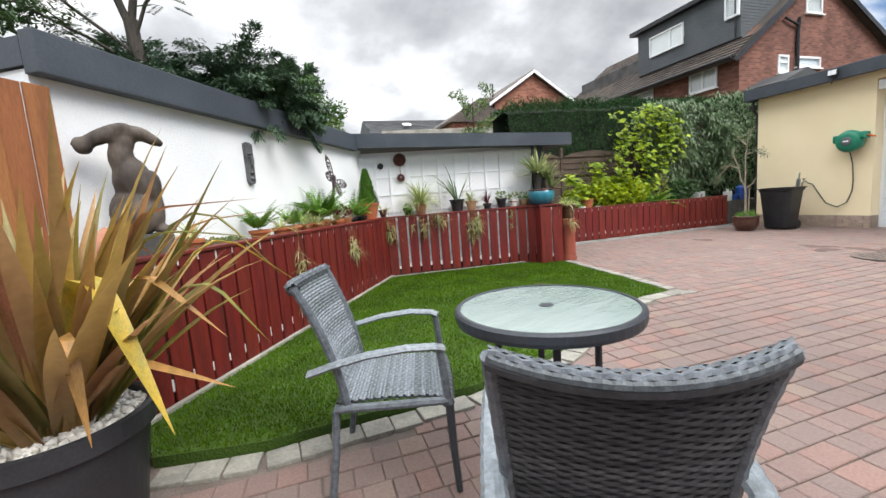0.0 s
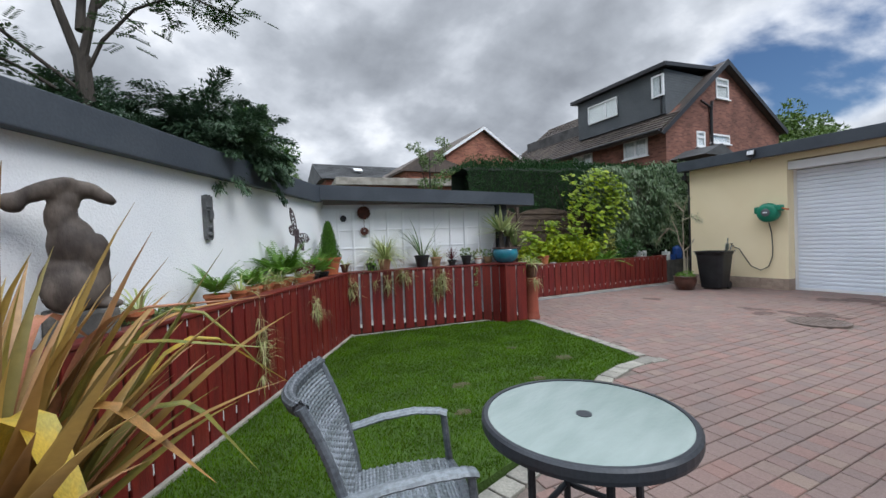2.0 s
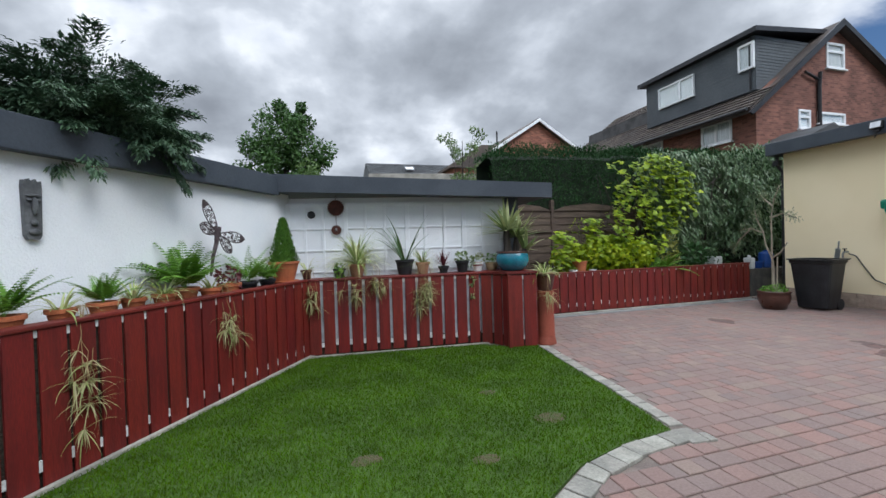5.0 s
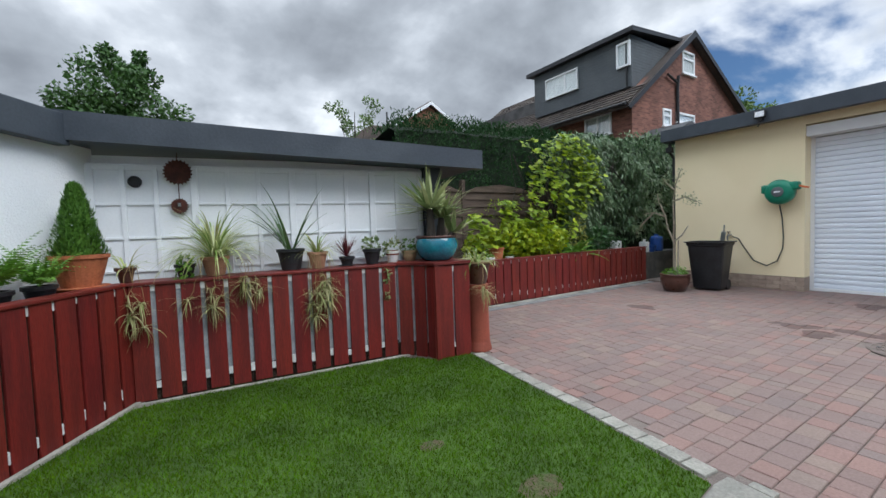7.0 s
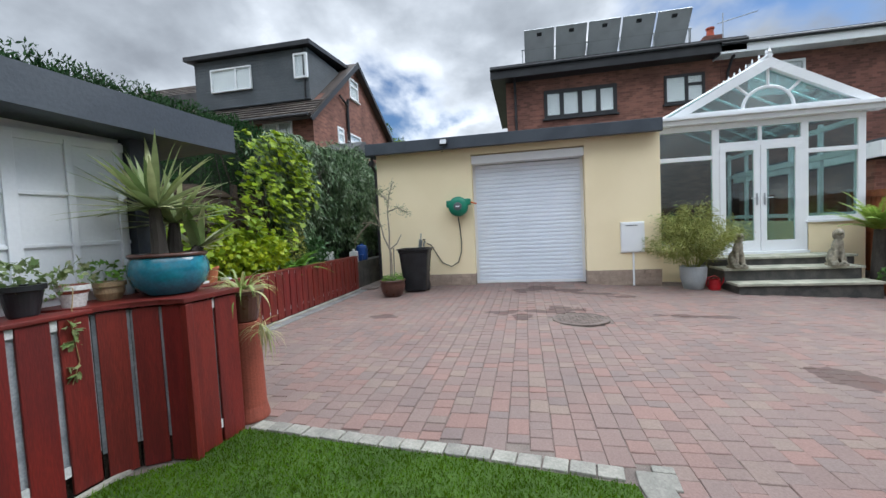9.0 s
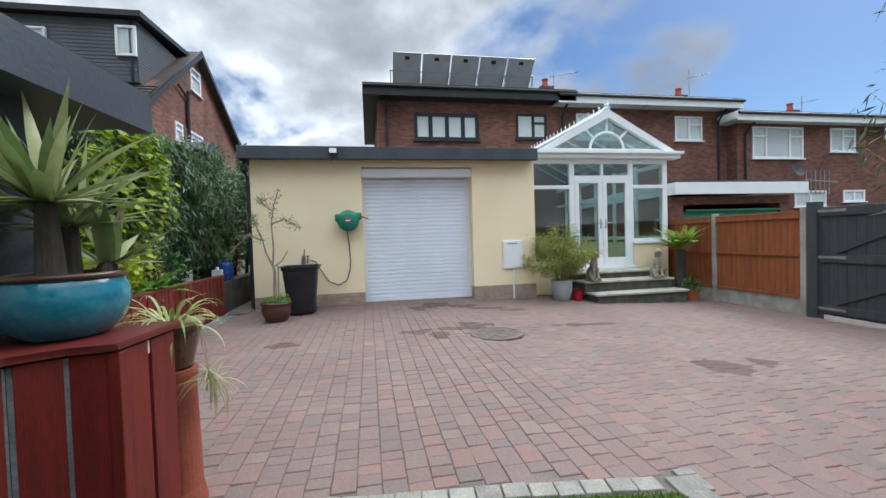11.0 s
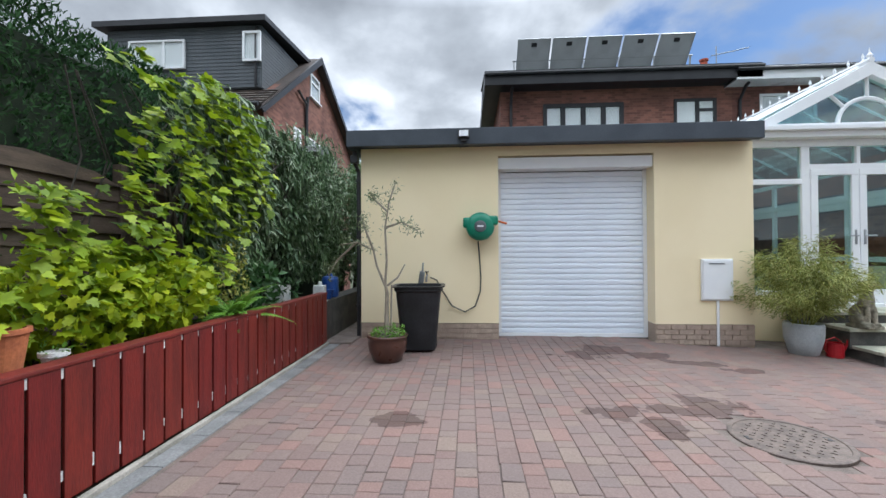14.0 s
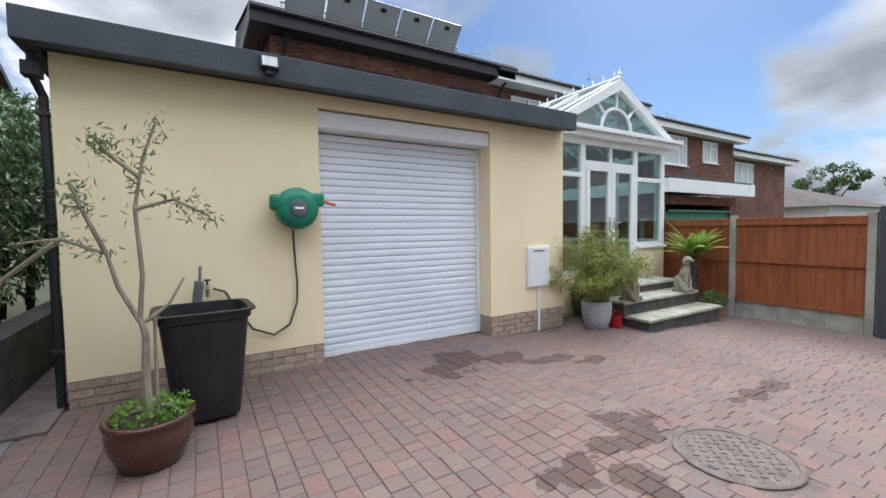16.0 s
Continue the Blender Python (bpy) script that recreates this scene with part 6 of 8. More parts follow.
bm = bmesh.new(); lathe(bm, [(0.05, -0.01), (0.05, 0.012), (0.038, 0.016), (0.03, 0.008)], 20, pose(0, 0, 0, 90, 0, 0)); part("grille", bm, black_plastic, vent)
lace = mat("pierced_metal", (0.06, 0.045, 0.05), (0.11, 0.085, 0.09), scale=30, rough=0.6, metal=0.5)
fly = thing("dragonfly_ornament", "large pierced metal dragonfly ornament against the white wall", "garden ornament", WALL @ pose(2.78, 0.26, 1.50))
bm = bmesh.new(); tube(bm, [(-0.07, 0.02, -0.40), (-0.06, 0.0, -0.22), (-0.02, -0.01, -0.08), (0.0, -0.01, 0.02), (0.01, -0.01, 0.07)], [0.010, 0.016, 0.02, 0.03, 0.026], 8); part("body", bm, lace, fly)
for ang, ln in ((118, 0.33), (-8, 0.33), (158, 0.20), (-48, 0.22)):
    bm = bmesh.new()
    ax, az = math.cos(radians(ang)), math.sin(radians(ang))
    out = [(0.03 + ln * t, 0.075 * math.sin(math.pi * min(1, 0.12 + 0.88 * t)) ** 0.7 * (0.4 + 0.6 * t)) for t in np.linspace(0, 1, 9)]
    edge = [(s, w) for s, w in out] + [(s, -w) for s, w in out[::-1]]
    tube(bm, [(ax * s - az * w, -0.015, az * s + ax * w) for s, w in edge + edge[:1]], 0.006, 4)
    for k in range(46):                # lace of small rings
        t = rng.uniform(0.1, 0.95); w = float(np.interp(t, np.linspace(0, 1, 9), [o[1] for o in out])) * rng.uniform(-0.85, 0.85); s = 0.03 + ln * t
        r = rng.uniform(0.008, 0.014)
        tube(bm, [(ax * (s + r * math.cos(q)) - az * (w + r * math.sin(q)), -0.015, az * (s + r * math.cos(q)) + ax * (w + r * math.sin(q))) for q in np.linspace(0, 6.2832, 7)], 0.0028, 3)
    if ln > 0.3:
        prism(bm, [(ax * s - az * w, az * s + ax * w) for s, w in [(0.03 + ln * 0.8, 0.045), (0.03 + ln, 0.01), (0.03 + ln, -0.01), (0.03 + ln * 0.8, -0.045)]], -0.017, -0.013, UPRIGHT)
    part("wing", bm, lace, fly)

# ---- things in the side passage ----
blue_plastic = mat("blue_plastic", (0.02, 0.07, 0.26), (0.015, 0.05, 0.2), rough=0.4)
white_plastic = mat("white_plastic", (0.62, 0.64, 0.63), (0.5, 0.52, 0.51), rough=0.45)
jug = thing("plastic_canister", "white plastic canister on the passage wall", "canister", pose(10.72, 8.24, 0.62))
bm = bmesh.new(); bx(bm, -0.06, 0.06, -0.09, 0.09, 0.0, 0.24, None, 0.02); part("body", bm, white_plastic, jug)
bm = bmesh.new(); lathe(bm, [(0.03, 0.24), (0.03, 0.29), (0.02, 0.295)], 12); part("cap", bm, white_plastic, jug)
drum = thing("blue_drum", "blue plastic drum in the side passage", "drum", pose(11.25, 8.26, 0.62))
bm = bmesh.new(); lathe(bm, [(0.12, 0.0), (0.14, 0.02), (0.14, 0.30), (0.12, 0.34), (0.05, 0.36), (0.05, 0.39)], 18); part("body", bm, blue_plastic, drum)
tub = thing("blue_tub", "shallow blue bucket in the side passage", "bucket", pose(10.95, 8.22, 0.62))
bm = bmesh.new(); lathe(bm, [(0.08, 0.0), (0.115, 0.14), (0.125, 0.145), (0.11, 0.14), (0.075, 0.01)], 18); part("body", bm, blue_plastic, tub)
box = thing("plastic_tub", "square white plastic tub on the raised bed", "tub", pose(10.15, 8.62, 0.66))
bm = bmesh.new(); bx(bm, -0.12, 0.12, -0.12, 0.12, 0.0, 0.24, None, 0.015); part("body", bm, white_plastic, box)
can = thing("watering_can", "small red plastic watering can beside the pot", "watering can", pose(10.50, 0.84, ground_z(10.5, 0.86)))
red_plastic = mat("red_plastic", (0.36, 0.012, 0.018), (0.28, 0.01, 0.015), rough=0.35)
bm = bmesh.new(); lathe(bm, [(0.09, 0.0), (0.10, 0.02), (0.095, 0.2), (0.10, 0.21), (0.085, 0.21), (0.08, 0.03)], 18); part("body", bm, red_plastic, can)
bm = bmesh.new(); tube(bm, [(0.0, -0.09, 0.06), (0, -0.15, 0.16), (0, -0.18, 0.26)], [0.02, 0.014, 0.018], 8); part("spout", bm, red_plastic, can)
bm = bmesh.new(); tube(bm, [(0, 0.09, 0.05), (0, 0.14, 0.12), (0, 0.12, 0.24), (0, 0.0, 0.28), (0, -0.08, 0.22)], 0.01, 8); part("handle", bm, red_plastic, can)

# ---- plants ----
def hued(name, stops, rough=0.5, trans=0.25, spec=0.4, fine=30, grain=0.15):
    """Leaves whose colour differs from leaf to leaf along a range."""
    m = mat(name, stops[0], stops[-1], rough=rough, bump=0.0, trans=trans, spec=spec, fine=fine, grain=grain)
    nt = m.node_tree
    geo, ramp = nt.nodes.new("ShaderNodeNewGeometry"), nt.nodes.new("ShaderNodeValToRGB")
    els = ramp.color_ramp.elements
    els[0].color, els[1].color = (*stops[0], 1), (*stops[-1], 1)
    for i, s in enumerate(stops[1:-1]):
        els.new((i + 1) / (len(stops) - 1)).color = (*s, 1)
    nt.links.new(geo.outputs["Random Per Island"], ramp.inputs[0])
    hsv = next(n for n in nt.nodes if n.bl_idname == "ShaderNodeHueSaturation")
    nt.links.new(ramp.outputs[0], hsv.inputs["Color"])
    return m


bark = mat("bark", (0.066, 0.057, 0.048), (0.04, 0.034, 0.029), scale=8, rough=0.95, bump=0.8, fine=40, stretch=(1, 1, 0.3), dist=0.02)
pale_bark = mat("pale_bark", (0.30, 0.26, 0.20), (0.20, 0.17, 0.13), scale=9, rough=0.9, bump=0.5, fine=50, stretch=(1, 1, 0.3))
fern_leaf = hued("fern_leaf", [(0.10, 0.22, 0.02), (0.15, 0.32, 0.035), (0.07, 0.16, 0.02)])
spider_leaf = hued("spider_leaf", [(0.36, 0.42, 0.14), (0.52, 0.54, 0.28), (0.18, 0.30, 0.06), (0.42, 0.40, 0.16)])
dry_stem = hued("dry_stem", [(0.34, 0.24, 0.12), (0.26, 0.2, 0.08)], trans=0.1)
thuja_leaf = hued("thuja_leaf", [(0.075, 0.18, 0.025), (0.12, 0.25, 0.035), (0.055, 0.14, 0.022)])
hedge_leaf = hued("hedge_leaf", [(0.019, 0.052, 0.017), (0.028, 0.072, 0.022), (0.014, 0.040, 0.014)], rough=0.8, trans=0.1, spec=0.15)
laurel_leaf = hued("laurel_leaf", [(0.075, 0.14, 0.055), (0.118, 0.19, 0.085), (0.052, 0.108, 0.044), (0.18, 0.24, 0.13)], rough=0.35, trans=0.12)
gold_leaf = hued("golden_leaf", [(0.26, 0.38, 0.012), (0.15, 0.25, 0.012), (0.36, 0.45, 0.016), (0.07, 0.14, 0.012), (0.30, 0.41, 0.014)], trans=0.3)
tree_leaf = hued("tree_leaf", [(0.028, 0.065, 0.018), (0.045, 0.095, 0.024), (0.02, 0.05, 0.015)], trans=0.2)
conifer_leaf = hued("conifer_leaf", [(0.052, 0.104, 0.056), (0.078, 0.140, 0.072), (0.040, 0.084, 0.048)], trans=0.1)
bamboo_leaf = hued("bamboo_leaf", [(0.26, 0.30, 0.06), (0.34, 0.36, 0.10), (0.16, 0.21, 0.04), (0.40, 0.36, 0.12)])
olive_leaf = hued("olive_leaf", [(0.13, 0.17, 0.08), (0.20, 0.23, 0.13), (0.09, 0.13, 0.05)], trans=0.15)
phormium_leaf = hued("phormium_leaf", [(0.34, 0.19, 0.06), (0.17, 0.19, 0.045), (0.44, 0.25, 0.13), (0.22, 0.22, 0.055), (0.44, 0.30, 0.08), (0.27, 0.15, 0.065), (0.13, 0.17, 0.04)], rough=0.4)
yucca_leaf = hued("yucca_leaf", [(0.15, 0.23, 0.08), (0.42, 0.45, 0.22), (0.11, 0.18, 0.06), (0.32, 0.37, 0.14), (0.48, 0.48, 0.28)], rough=0.4)
purple_leaf = hued("purple_leaf", [(0.07, 0.015, 0.025), (0.14, 0.02, 0.03), (0.10, 0.03, 0.03)])
clay = mat("terracotta", (0.42, 0.135, 0.055), (0.34, 0.11, 0.05), scale=8, rough=0.85, bump=0.2, fine=60)
clay_pale = mat("pale_terracotta", (0.40, 0.22, 0.13), (0.32, 0.17, 0.1), scale=8, rough=0.85, bump=0.2)
clay_dark = mat("glazed_brown", (0.085, 0.035, 0.024), (0.06, 0.025, 0.018), scale=6, rough=0.3, bump=0.05, coat=0.3)
clay_red = mat("red_clay_pipe", (0.26, 0.062, 0.036), (0.20, 0.050, 0.030), scale=4, rough=0.75, bump=0.15)
blue_glaze = mat("blue_glaze", (0.012, 0.135, 0.20), (0.02, 0.20, 0.26), scale=5, rough=0.18, bump=0.03, coat=0.6, fine=60)
beige_glaze = mat("beige_glaze", (0.34, 0.25, 0.14), (0.24, 0.17, 0.09), scale=10, rough=0.4)
grey_pot = mat("grey_fibreclay", (0.40, 0.43, 0.44), (0.33, 0.36, 0.37), scale=5, rough=0.7, bump=0.1)
white_glaze = mat("white_glaze", (0.70, 0.70, 0.68), (0.6, 0.6, 0.58), scale=5, rough=0.4)
white_gravel = mat("white_gravel", (0.75, 0.73, 0.68), (0.6, 0.58, 0.54), scale=30, rough=0.9, island=0.2)


def strips(name, base, az, el, length, width, droop, seg=7, fold=0.12):
    """Strap leaves that rise at an angle and bend over. All arguments but the first are arrays, one entry a leaf."""
    base, az, el, length, width, droop = (np.asarray(v, float) for v in (base, az, el, length, width, droop))
    n = len(az)
    vs, fs = [], []
    p = base.copy()
    cols = []
    for k in range(seg + 1):
        t = k / seg
        e_ = el - droop * t ** 1.6
        d = np.column_stack([np.cos(az) * np.cos(e_), np.sin(az) * np.cos(e_), np.sin(e_)])
        side = np.column_stack([-np.sin(az), np.cos(az), np.zeros(n)])
        upv = np.cross(d, side)
        w = width * (0.55 + 0.45 * np.sin(math.pi * min(1.0, 0.25 + t * 0.8))) * (1 - max(0, t - 0.55) ** 1.5 * 3.2)
        w = np.maximum(w, 0.0008)
        cols.append(np.stack([p - side * w[:, None] / 2 - upv * (fold * w)[:, None], p, p + side * w[:, None] / 2 - upv * (fold * w)[:, None]], 1))
        p = p + d * (length / seg)[:, None]
    V = np.stack(cols, 1).reshape(-1, 3)                  # leaf, row, 3
    rows = seg + 1
    for i in range(n):
        o = i * rows * 3
        for k in range(seg):
            a_ = o + k * 3
            fs.append((a_, a_ + 1, a_ + 4, a_ + 3)); fs.append((a_ + 1, a_ + 2, a_ + 5, a_ + 4))
    me = bpy.data.meshes.new(name)
    me.from_pydata(V.tolist(), [], fs)
    me.polygons.foreach_set("use_smooth", [True] * len(me.polygons))
    return me


def rosette(name, n, z0, length, width, el=(0.3, 1.3), droop=(0.6, 1.6), spread=0.02, seg=7, taper=0.25):
    a_ = rng.uniform(0, 6.2832, n)
    L_ = length * rng.uniform(1 - taper, 1 + taper, n)
    b_ = np.column_stack([np.cos(a_) * spread * rng.uniform(0, 1, n), np.sin(a_) * spread * rng.uniform(0, 1, n), np.full(n, z0)])
    return strips(name, b_, a_, rng.uniform(*el, n), L_, width * rng.uniform(0.7, 1.15, n), rng.uniform(*droop, n), seg)


def pot_shape(parent, r0, r1, h, material, rim=0.012, name="pot", lip=0.03, belly=0.0, z0=0.0):
    bm = bmesh.new()
    rm = (r0 + r1) / 2 + belly
    lathe(bm, [(r0 * 0.9, z0), (r0, z0 + 0.01), (rm, z0 + h * 0.45), (r1 if not belly else (r1 + rm) / 2, z0 + h * (0.8 if belly else 1) - lip), (r1, z0 + h - lip), (r1 + rim, z0 + h - lip + 0.004), (r1 + rim, z0 + h), (r1 - 0.012, z0 + h), (r1 - 0.016, z0 + h - 0.03), (0.01, z0 + h - 0.03)], 26)
    return part(name, bm, material, parent)


def soil_disc(parent, r, z):
    bm = bmesh.new(); lathe(bm, [(r, z - 0.01), (r * 0.7, z + 0.008), (0.01, z + 0.012)], 18); part("soil", bm, soil_gap_dark, parent)


def potted(name, label, m, r0, r1, h, material, category="potted plant", belly=0.0, group="potted plants on the planter"):
    t = thing(name, label, category, m, group)
    pot_shape(t, r0, r1, h, material, belly=belly)
    soil_disc(t, r1 - 0.018, h - 0.028)
    return t


def fronds(n, length, z0, el=(0.5, 1.2), droop=(0.7, 1.5), leaf=0.05, pairs=16, az=None):
    """Fern fronds: a curved stalk with paired leaflets."""
    P, D, N, S = [], [], [], []
    for i in range(n):
        a_ = rng.uniform(0, 6.2832) if az is None else az + rng.uniform(-1.0, 1.0)
        e_, dr, L_ = rng.uniform(*el), rng.uniform(*droop), length * rng.uniform(0.65, 1.1)
        p = np.array([0.0, 0.0, z0])
        for k in range(pairs):
            t = k / pairs
            ee = e_ - dr * t
            d = np.array([math.cos(a_) * math.cos(ee), math.sin(a_) * math.cos(ee), math.sin(ee)])
            side = np.array([-math.sin(a_), math.cos(a_), 0.0])
            up_ = np.cross(d, side)
            p = p + d * L_ / pairs
            if k > 1:
                w = leaf * (1.15 - t) ** 0.8 * min(1, 0.35 + 2.2 * t)
                for s in (1, -1):
                    P.append(p); D.append(side * s + d * 0.45 - np.array([0, 0, 0.15])); N.append(up_ + rng.normal(0, 0.15, 3)); S.append((w * 0.36, w, w))
            P.append(p - d * L_ / pairs); D.append(d); N.append(up_); S.append((0.006, L_ / pairs * 1.15, 0.01))
    return scatter("fronds", *LEAF, P, D, N, S)


def clump(n, c, r, size, aspect=0.5, shape=LEAF, down=0.0, squash=(1, 1, 1), shell=0.55):
    """Leaves in an uneven mass round c."""
    v = rng.normal(size=(n, 3)); v /= np.linalg.norm(v, axis=1, keepdims=True)
    rad_ = r * (shell + (1 - shell) * rng.uniform(0, 1, n) ** 0.5)
    P = np.asarray(c) + v * rad_[:, None] * np.asarray(squash)
    D = v * 0.7 + rng.normal(0, 0.6, (n, 3)) - np.array([0, 0, down])
    s = size * rng.uniform(0.6, 1.25, n)
    return P, D, v + rng.normal(0, 0.5, (n, 3)), np.column_stack([s * aspect, s, s])


def leaves(name, chunks, shape=LEAF):
    P, D, N, S = (np.concatenate([c[i] for c in chunks]) for i in range(4))
    return scatter(name, *shape, P, D, N, S)


runner_leaf = hued("runner_leaf", [(0.34, 0.33, 0.14), (0.44, 0.40, 0.22), (0.22, 0.27, 0.08), (0.36, 0.28, 0.14)])


def trailing(parent, starts, length, mat_leaf=runner_leaf, plantlets=3):
    """Stringy runners that hang over the fence and end in small drooping tufts."""
    for s in starts:
        L_ = length * rng.uniform(0.6, 1.1)
        for strand_ in range(2):
            bm = bmesh.new()
            pts = [Vector(s)]
            pts.append(pts[0] + Vector((rng.normal(0, 0.02), -0.10, 0.02)))
            for k in range(5):
                pts.append(pts[-1] + Vector((rng.normal(0, 0.020), rng.normal(0, 0.006) - 0.010, -L_ / 5 * (1 if strand_ == 0 else 0.8))))
            tube(bm, pts, 0.0022, 4)
            part("runner", bm, dry_stem, parent)
            for k in range(plantlets if strand_ == 0 else 1):
                q = pts[-1 - k]
                m_ = rosette("plantlet", 26 if k == 0 else 10, 0.0, 0.17 if k == 0 else 0.09, 0.0075, (-1.3, 0.5), (0.6, 1.8), 0.012, 5, 0.45)
                ob = part("plantlet", m_, mat_leaf, parent)
                ob.location = q


# -- on the planter along the white wall
def on_wall(s, off=0.24, turn=0):
    return WALL @ pose(s, off, 0.865, 0, 0, turn)


def spider_pot(m, label, r=0.075, h=0.14, n=42, length=0.26, material=clay, hang=(), hl=0.35):
    t = potted("spider_plant", label, m, r * 0.72, r, h, material)
    part("leaves", rosette("leaves", n, h - 0.02, length, 0.013, (0.2, 1.35), (0.9, 2.3), 0.03), spider_leaf, t)
    if hang:
        trailing(t, hang, hl)
    return t


def fern_pot(m, label, r=0.085, h=0.14, n=16, length=0.34, leaf=0.072, material=clay):
    t = potted("fern", label, m, r * 0.72, r, h, material)
    part("fronds", fronds(n, length, h - 0.02, (0.75, 1.42), (0.5, 1.25), leaf), fern_leaf, t)
    return t


trough = thing("wooden_trough", "shallow weathered wooden trough with low sedum on the planter", "trough", on_wall(0.55, 0.20))
bm = bmesh.new(); bx(bm, -0.26, 0.26, -0.10, 0.10, 0.0, 0.075, None, 0.006); part("box", bm, grey_wood, trough)
for y_ in (-0.10, 0.084):
    bm = bmesh.new(); bx(bm, -0.27, 0.27, y_, y_ + 0.018, 0.06, 0.092, None, 0.004); part("rim_board", bm, grey_wood, trough)
part("sedum", leaves("sedum", [clump(260, (u, 0, 0.085), 0.09, 0.028, 0.6, squash=(1.2, 0.8, 0.35)) for u in (-0.16, 0.0, 0.16)]), hued("sedum_leaf", [(0.12, 0.18, 0.05), (0.20, 0.24, 0.08), (0.09, 0.13, 0.05)]), trough)
spider_pot(on_wall(0.35, 0.20), "small grassy plant in a terracotta pot", n=40, length=0.23, r=0.07)
fern_pot(on_wall(1.12, 0.20), "dark leaved fern in a terracotta pot", n=18, length=0.384)
spider_pot(on_wall(1.38, 0.16), "trailing spider plant in a terracotta pot", hang=[(0.0, -0.05, 0.14), (0.05, -0.05, 0.14), (0.02, -0.05, 0.13)], hl=0.72, n=30, length=0.207, r=0.07)
fern_pot(on_wall(1.68, 0.22), "small green fern in a terracotta pot", n=14, length=0.307)
spider_pot(on_wall(1.88, 0.20), "pale grassy plant in a terracotta pot", n=46, length=0.23, r=0.075)
spider_pot(on_wall(2.14, 0.20), "yellow green grassy plant in a pot", n=50, length=0.253, r=0.08)
fern_pot(on_wall(2.40, 0.26), "large bright green fern in a terracotta pot", n=34, length=0.538, r=0.10, h=0.16, leaf=0.11)
spider_pot(on_wall(2.56, 0.15), "trailing spider plant in a terracotta pot", hang=[(0.0, -0.05, 0.14), (0.06, -0.05, 0.13)], hl=0.42, n=26, length=0.23, r=0.08)
hb = potted("purple_leaved_plant", "dark purple leaved plant in a terracotta pot", on_wall(2.85, 0.20), 0.075, 0.10, 0.15, clay)
part("foliage", leaves("foliage", [clump(150, (0, 0, 0.19), 0.11, 0.05, 0.7)]), purple_leaf, hb)
fern_pot(on_wall(3.16, 0.24), "bright green fern in a dark pot", n=24, length=0.461, r=0.09, leaf=0.07, material=black_plastic)
fern_pot(on_wall(3.42, 0.20), "small bright fern in a dark pot", n=16, length=0.358, r=0.08, material=black_plastic)
th = potted("dwarf_conifer", "cone shaped dwarf conifer in an orange terracotta pot", on_wall(3.76, 0.22) @ pose(0, 0, 0.07), 0.11, 0.165, 0.25, clay)
bm = bmesh.new(); lathe(bm, [(0.15, 0.0), (0.17, 0.012), (0.17, 0.02), (0.1, 0.02)], 24); part("saucer", bm, clay, th)
bm = bmesh.new(); bx(bm, -0.14, 0.14, -0.12, 0.12, -0.07, 0.0, None, 0.006); part("wooden_block", bm, grey_wood, th, "weathered wooden block under the pot")
P, D, N, S = [], [], [], []
for k in range(5200):
    z = rng.uniform(0, 1) ** 1.25
    a_ = rng.uniform(0, 6.2832)
    r = (0.118 * (1 - z) ** 0.75 + 0.012) * rng.uniform(0.6, 1.22) * (1 + 0.12 * math.sin(5 * a_ + 9 * z))
    P.append((r * math.cos(a_), r * math.sin(a_), 0.23 + z * 0.52)); D.append((math.cos(a_) * 0.6 + rng.normal(0, 0.3), math.sin(a_) * 0.6 + rng.normal(0, 0.3), 1.0)); N.append((math.cos(a_), math.sin(a_), 0.2)); S.append(rng.uniform(0.02, 0.045))
part("foliage", scatter("foliage", [(c[0] * 0.45, c[1], c[2]) for c in LEAF[0]], LEAF[1], P, D, N, S), thuja_leaf, th)
bm = bmesh.new(); tube(bm, [(0, 0, 0.15), (0, 0, 0.7)], [0.018, 0.004], 8); part("trunk", bm, bark, th)

# -- on the planter in front of the shed
def on_front(s, off=0.18, turn=0):
    return FRONT @ pose(s, off, 0.945, 0, 0, turn)


bm = bmesh.new(); bx(bm, 0.0, 2.30, 0.06, 0.34, 0.930, 0.945, FRONT); structure("shelf", bm, red_cap, "red stained shelf board behind the planter fence", "shelf")
spider_pot(on_front(-0.02, 0.14), "spider plant with hanging runners in a small pot", hang=[(0.04, -0.05, 0.12), (0.06, -0.05, 0.12)], hl=0.55, n=24, length=0.23, r=0.06, h=0.12, material=clay_dark)
iv = potted("ivy", "small ivy in a dark pot", on_front(0.38, 0.15), 0.05, 0.07, 0.12, black_plastic)
part("foliage", leaves("foliage", [clump(46, (0, 0, 0.14), 0.055, 0.035, 0.8, LOBED), clump(50, (0, -0.12, 0.02), 0.08, 0.04, 0.8, LOBED, 0.3, (0.8, 0.4, 1.6))], LOBED), fern_leaf, iv)
spider_pot(on_front(0.60, 0.17), "large pale spider plant hanging over the fence", hang=[(-0.10, -0.08, 0.14), (0.02, -0.08, 0.14), (0.16, -0.08, 0.14), (0.24, -0.06, 0.12)], hl=0.36, n=190, length=0.52, r=0.10, h=0.17, material=clay_pale)
gl = potted("strap_leaved_plant", "tall strap leaved plant in a black pot", on_front(1.22, 0.18), 0.085, 0.115, 0.20, black_plastic)
part("leaves", rosette("leaves", 16, 0.18, 0.58, 0.022, (0.7, 1.45), (0.3, 1.2), 0.04), hued("deep_green_strap", [(0.05, 0.11, 0.03), (0.09, 0.16, 0.05)]), gl)
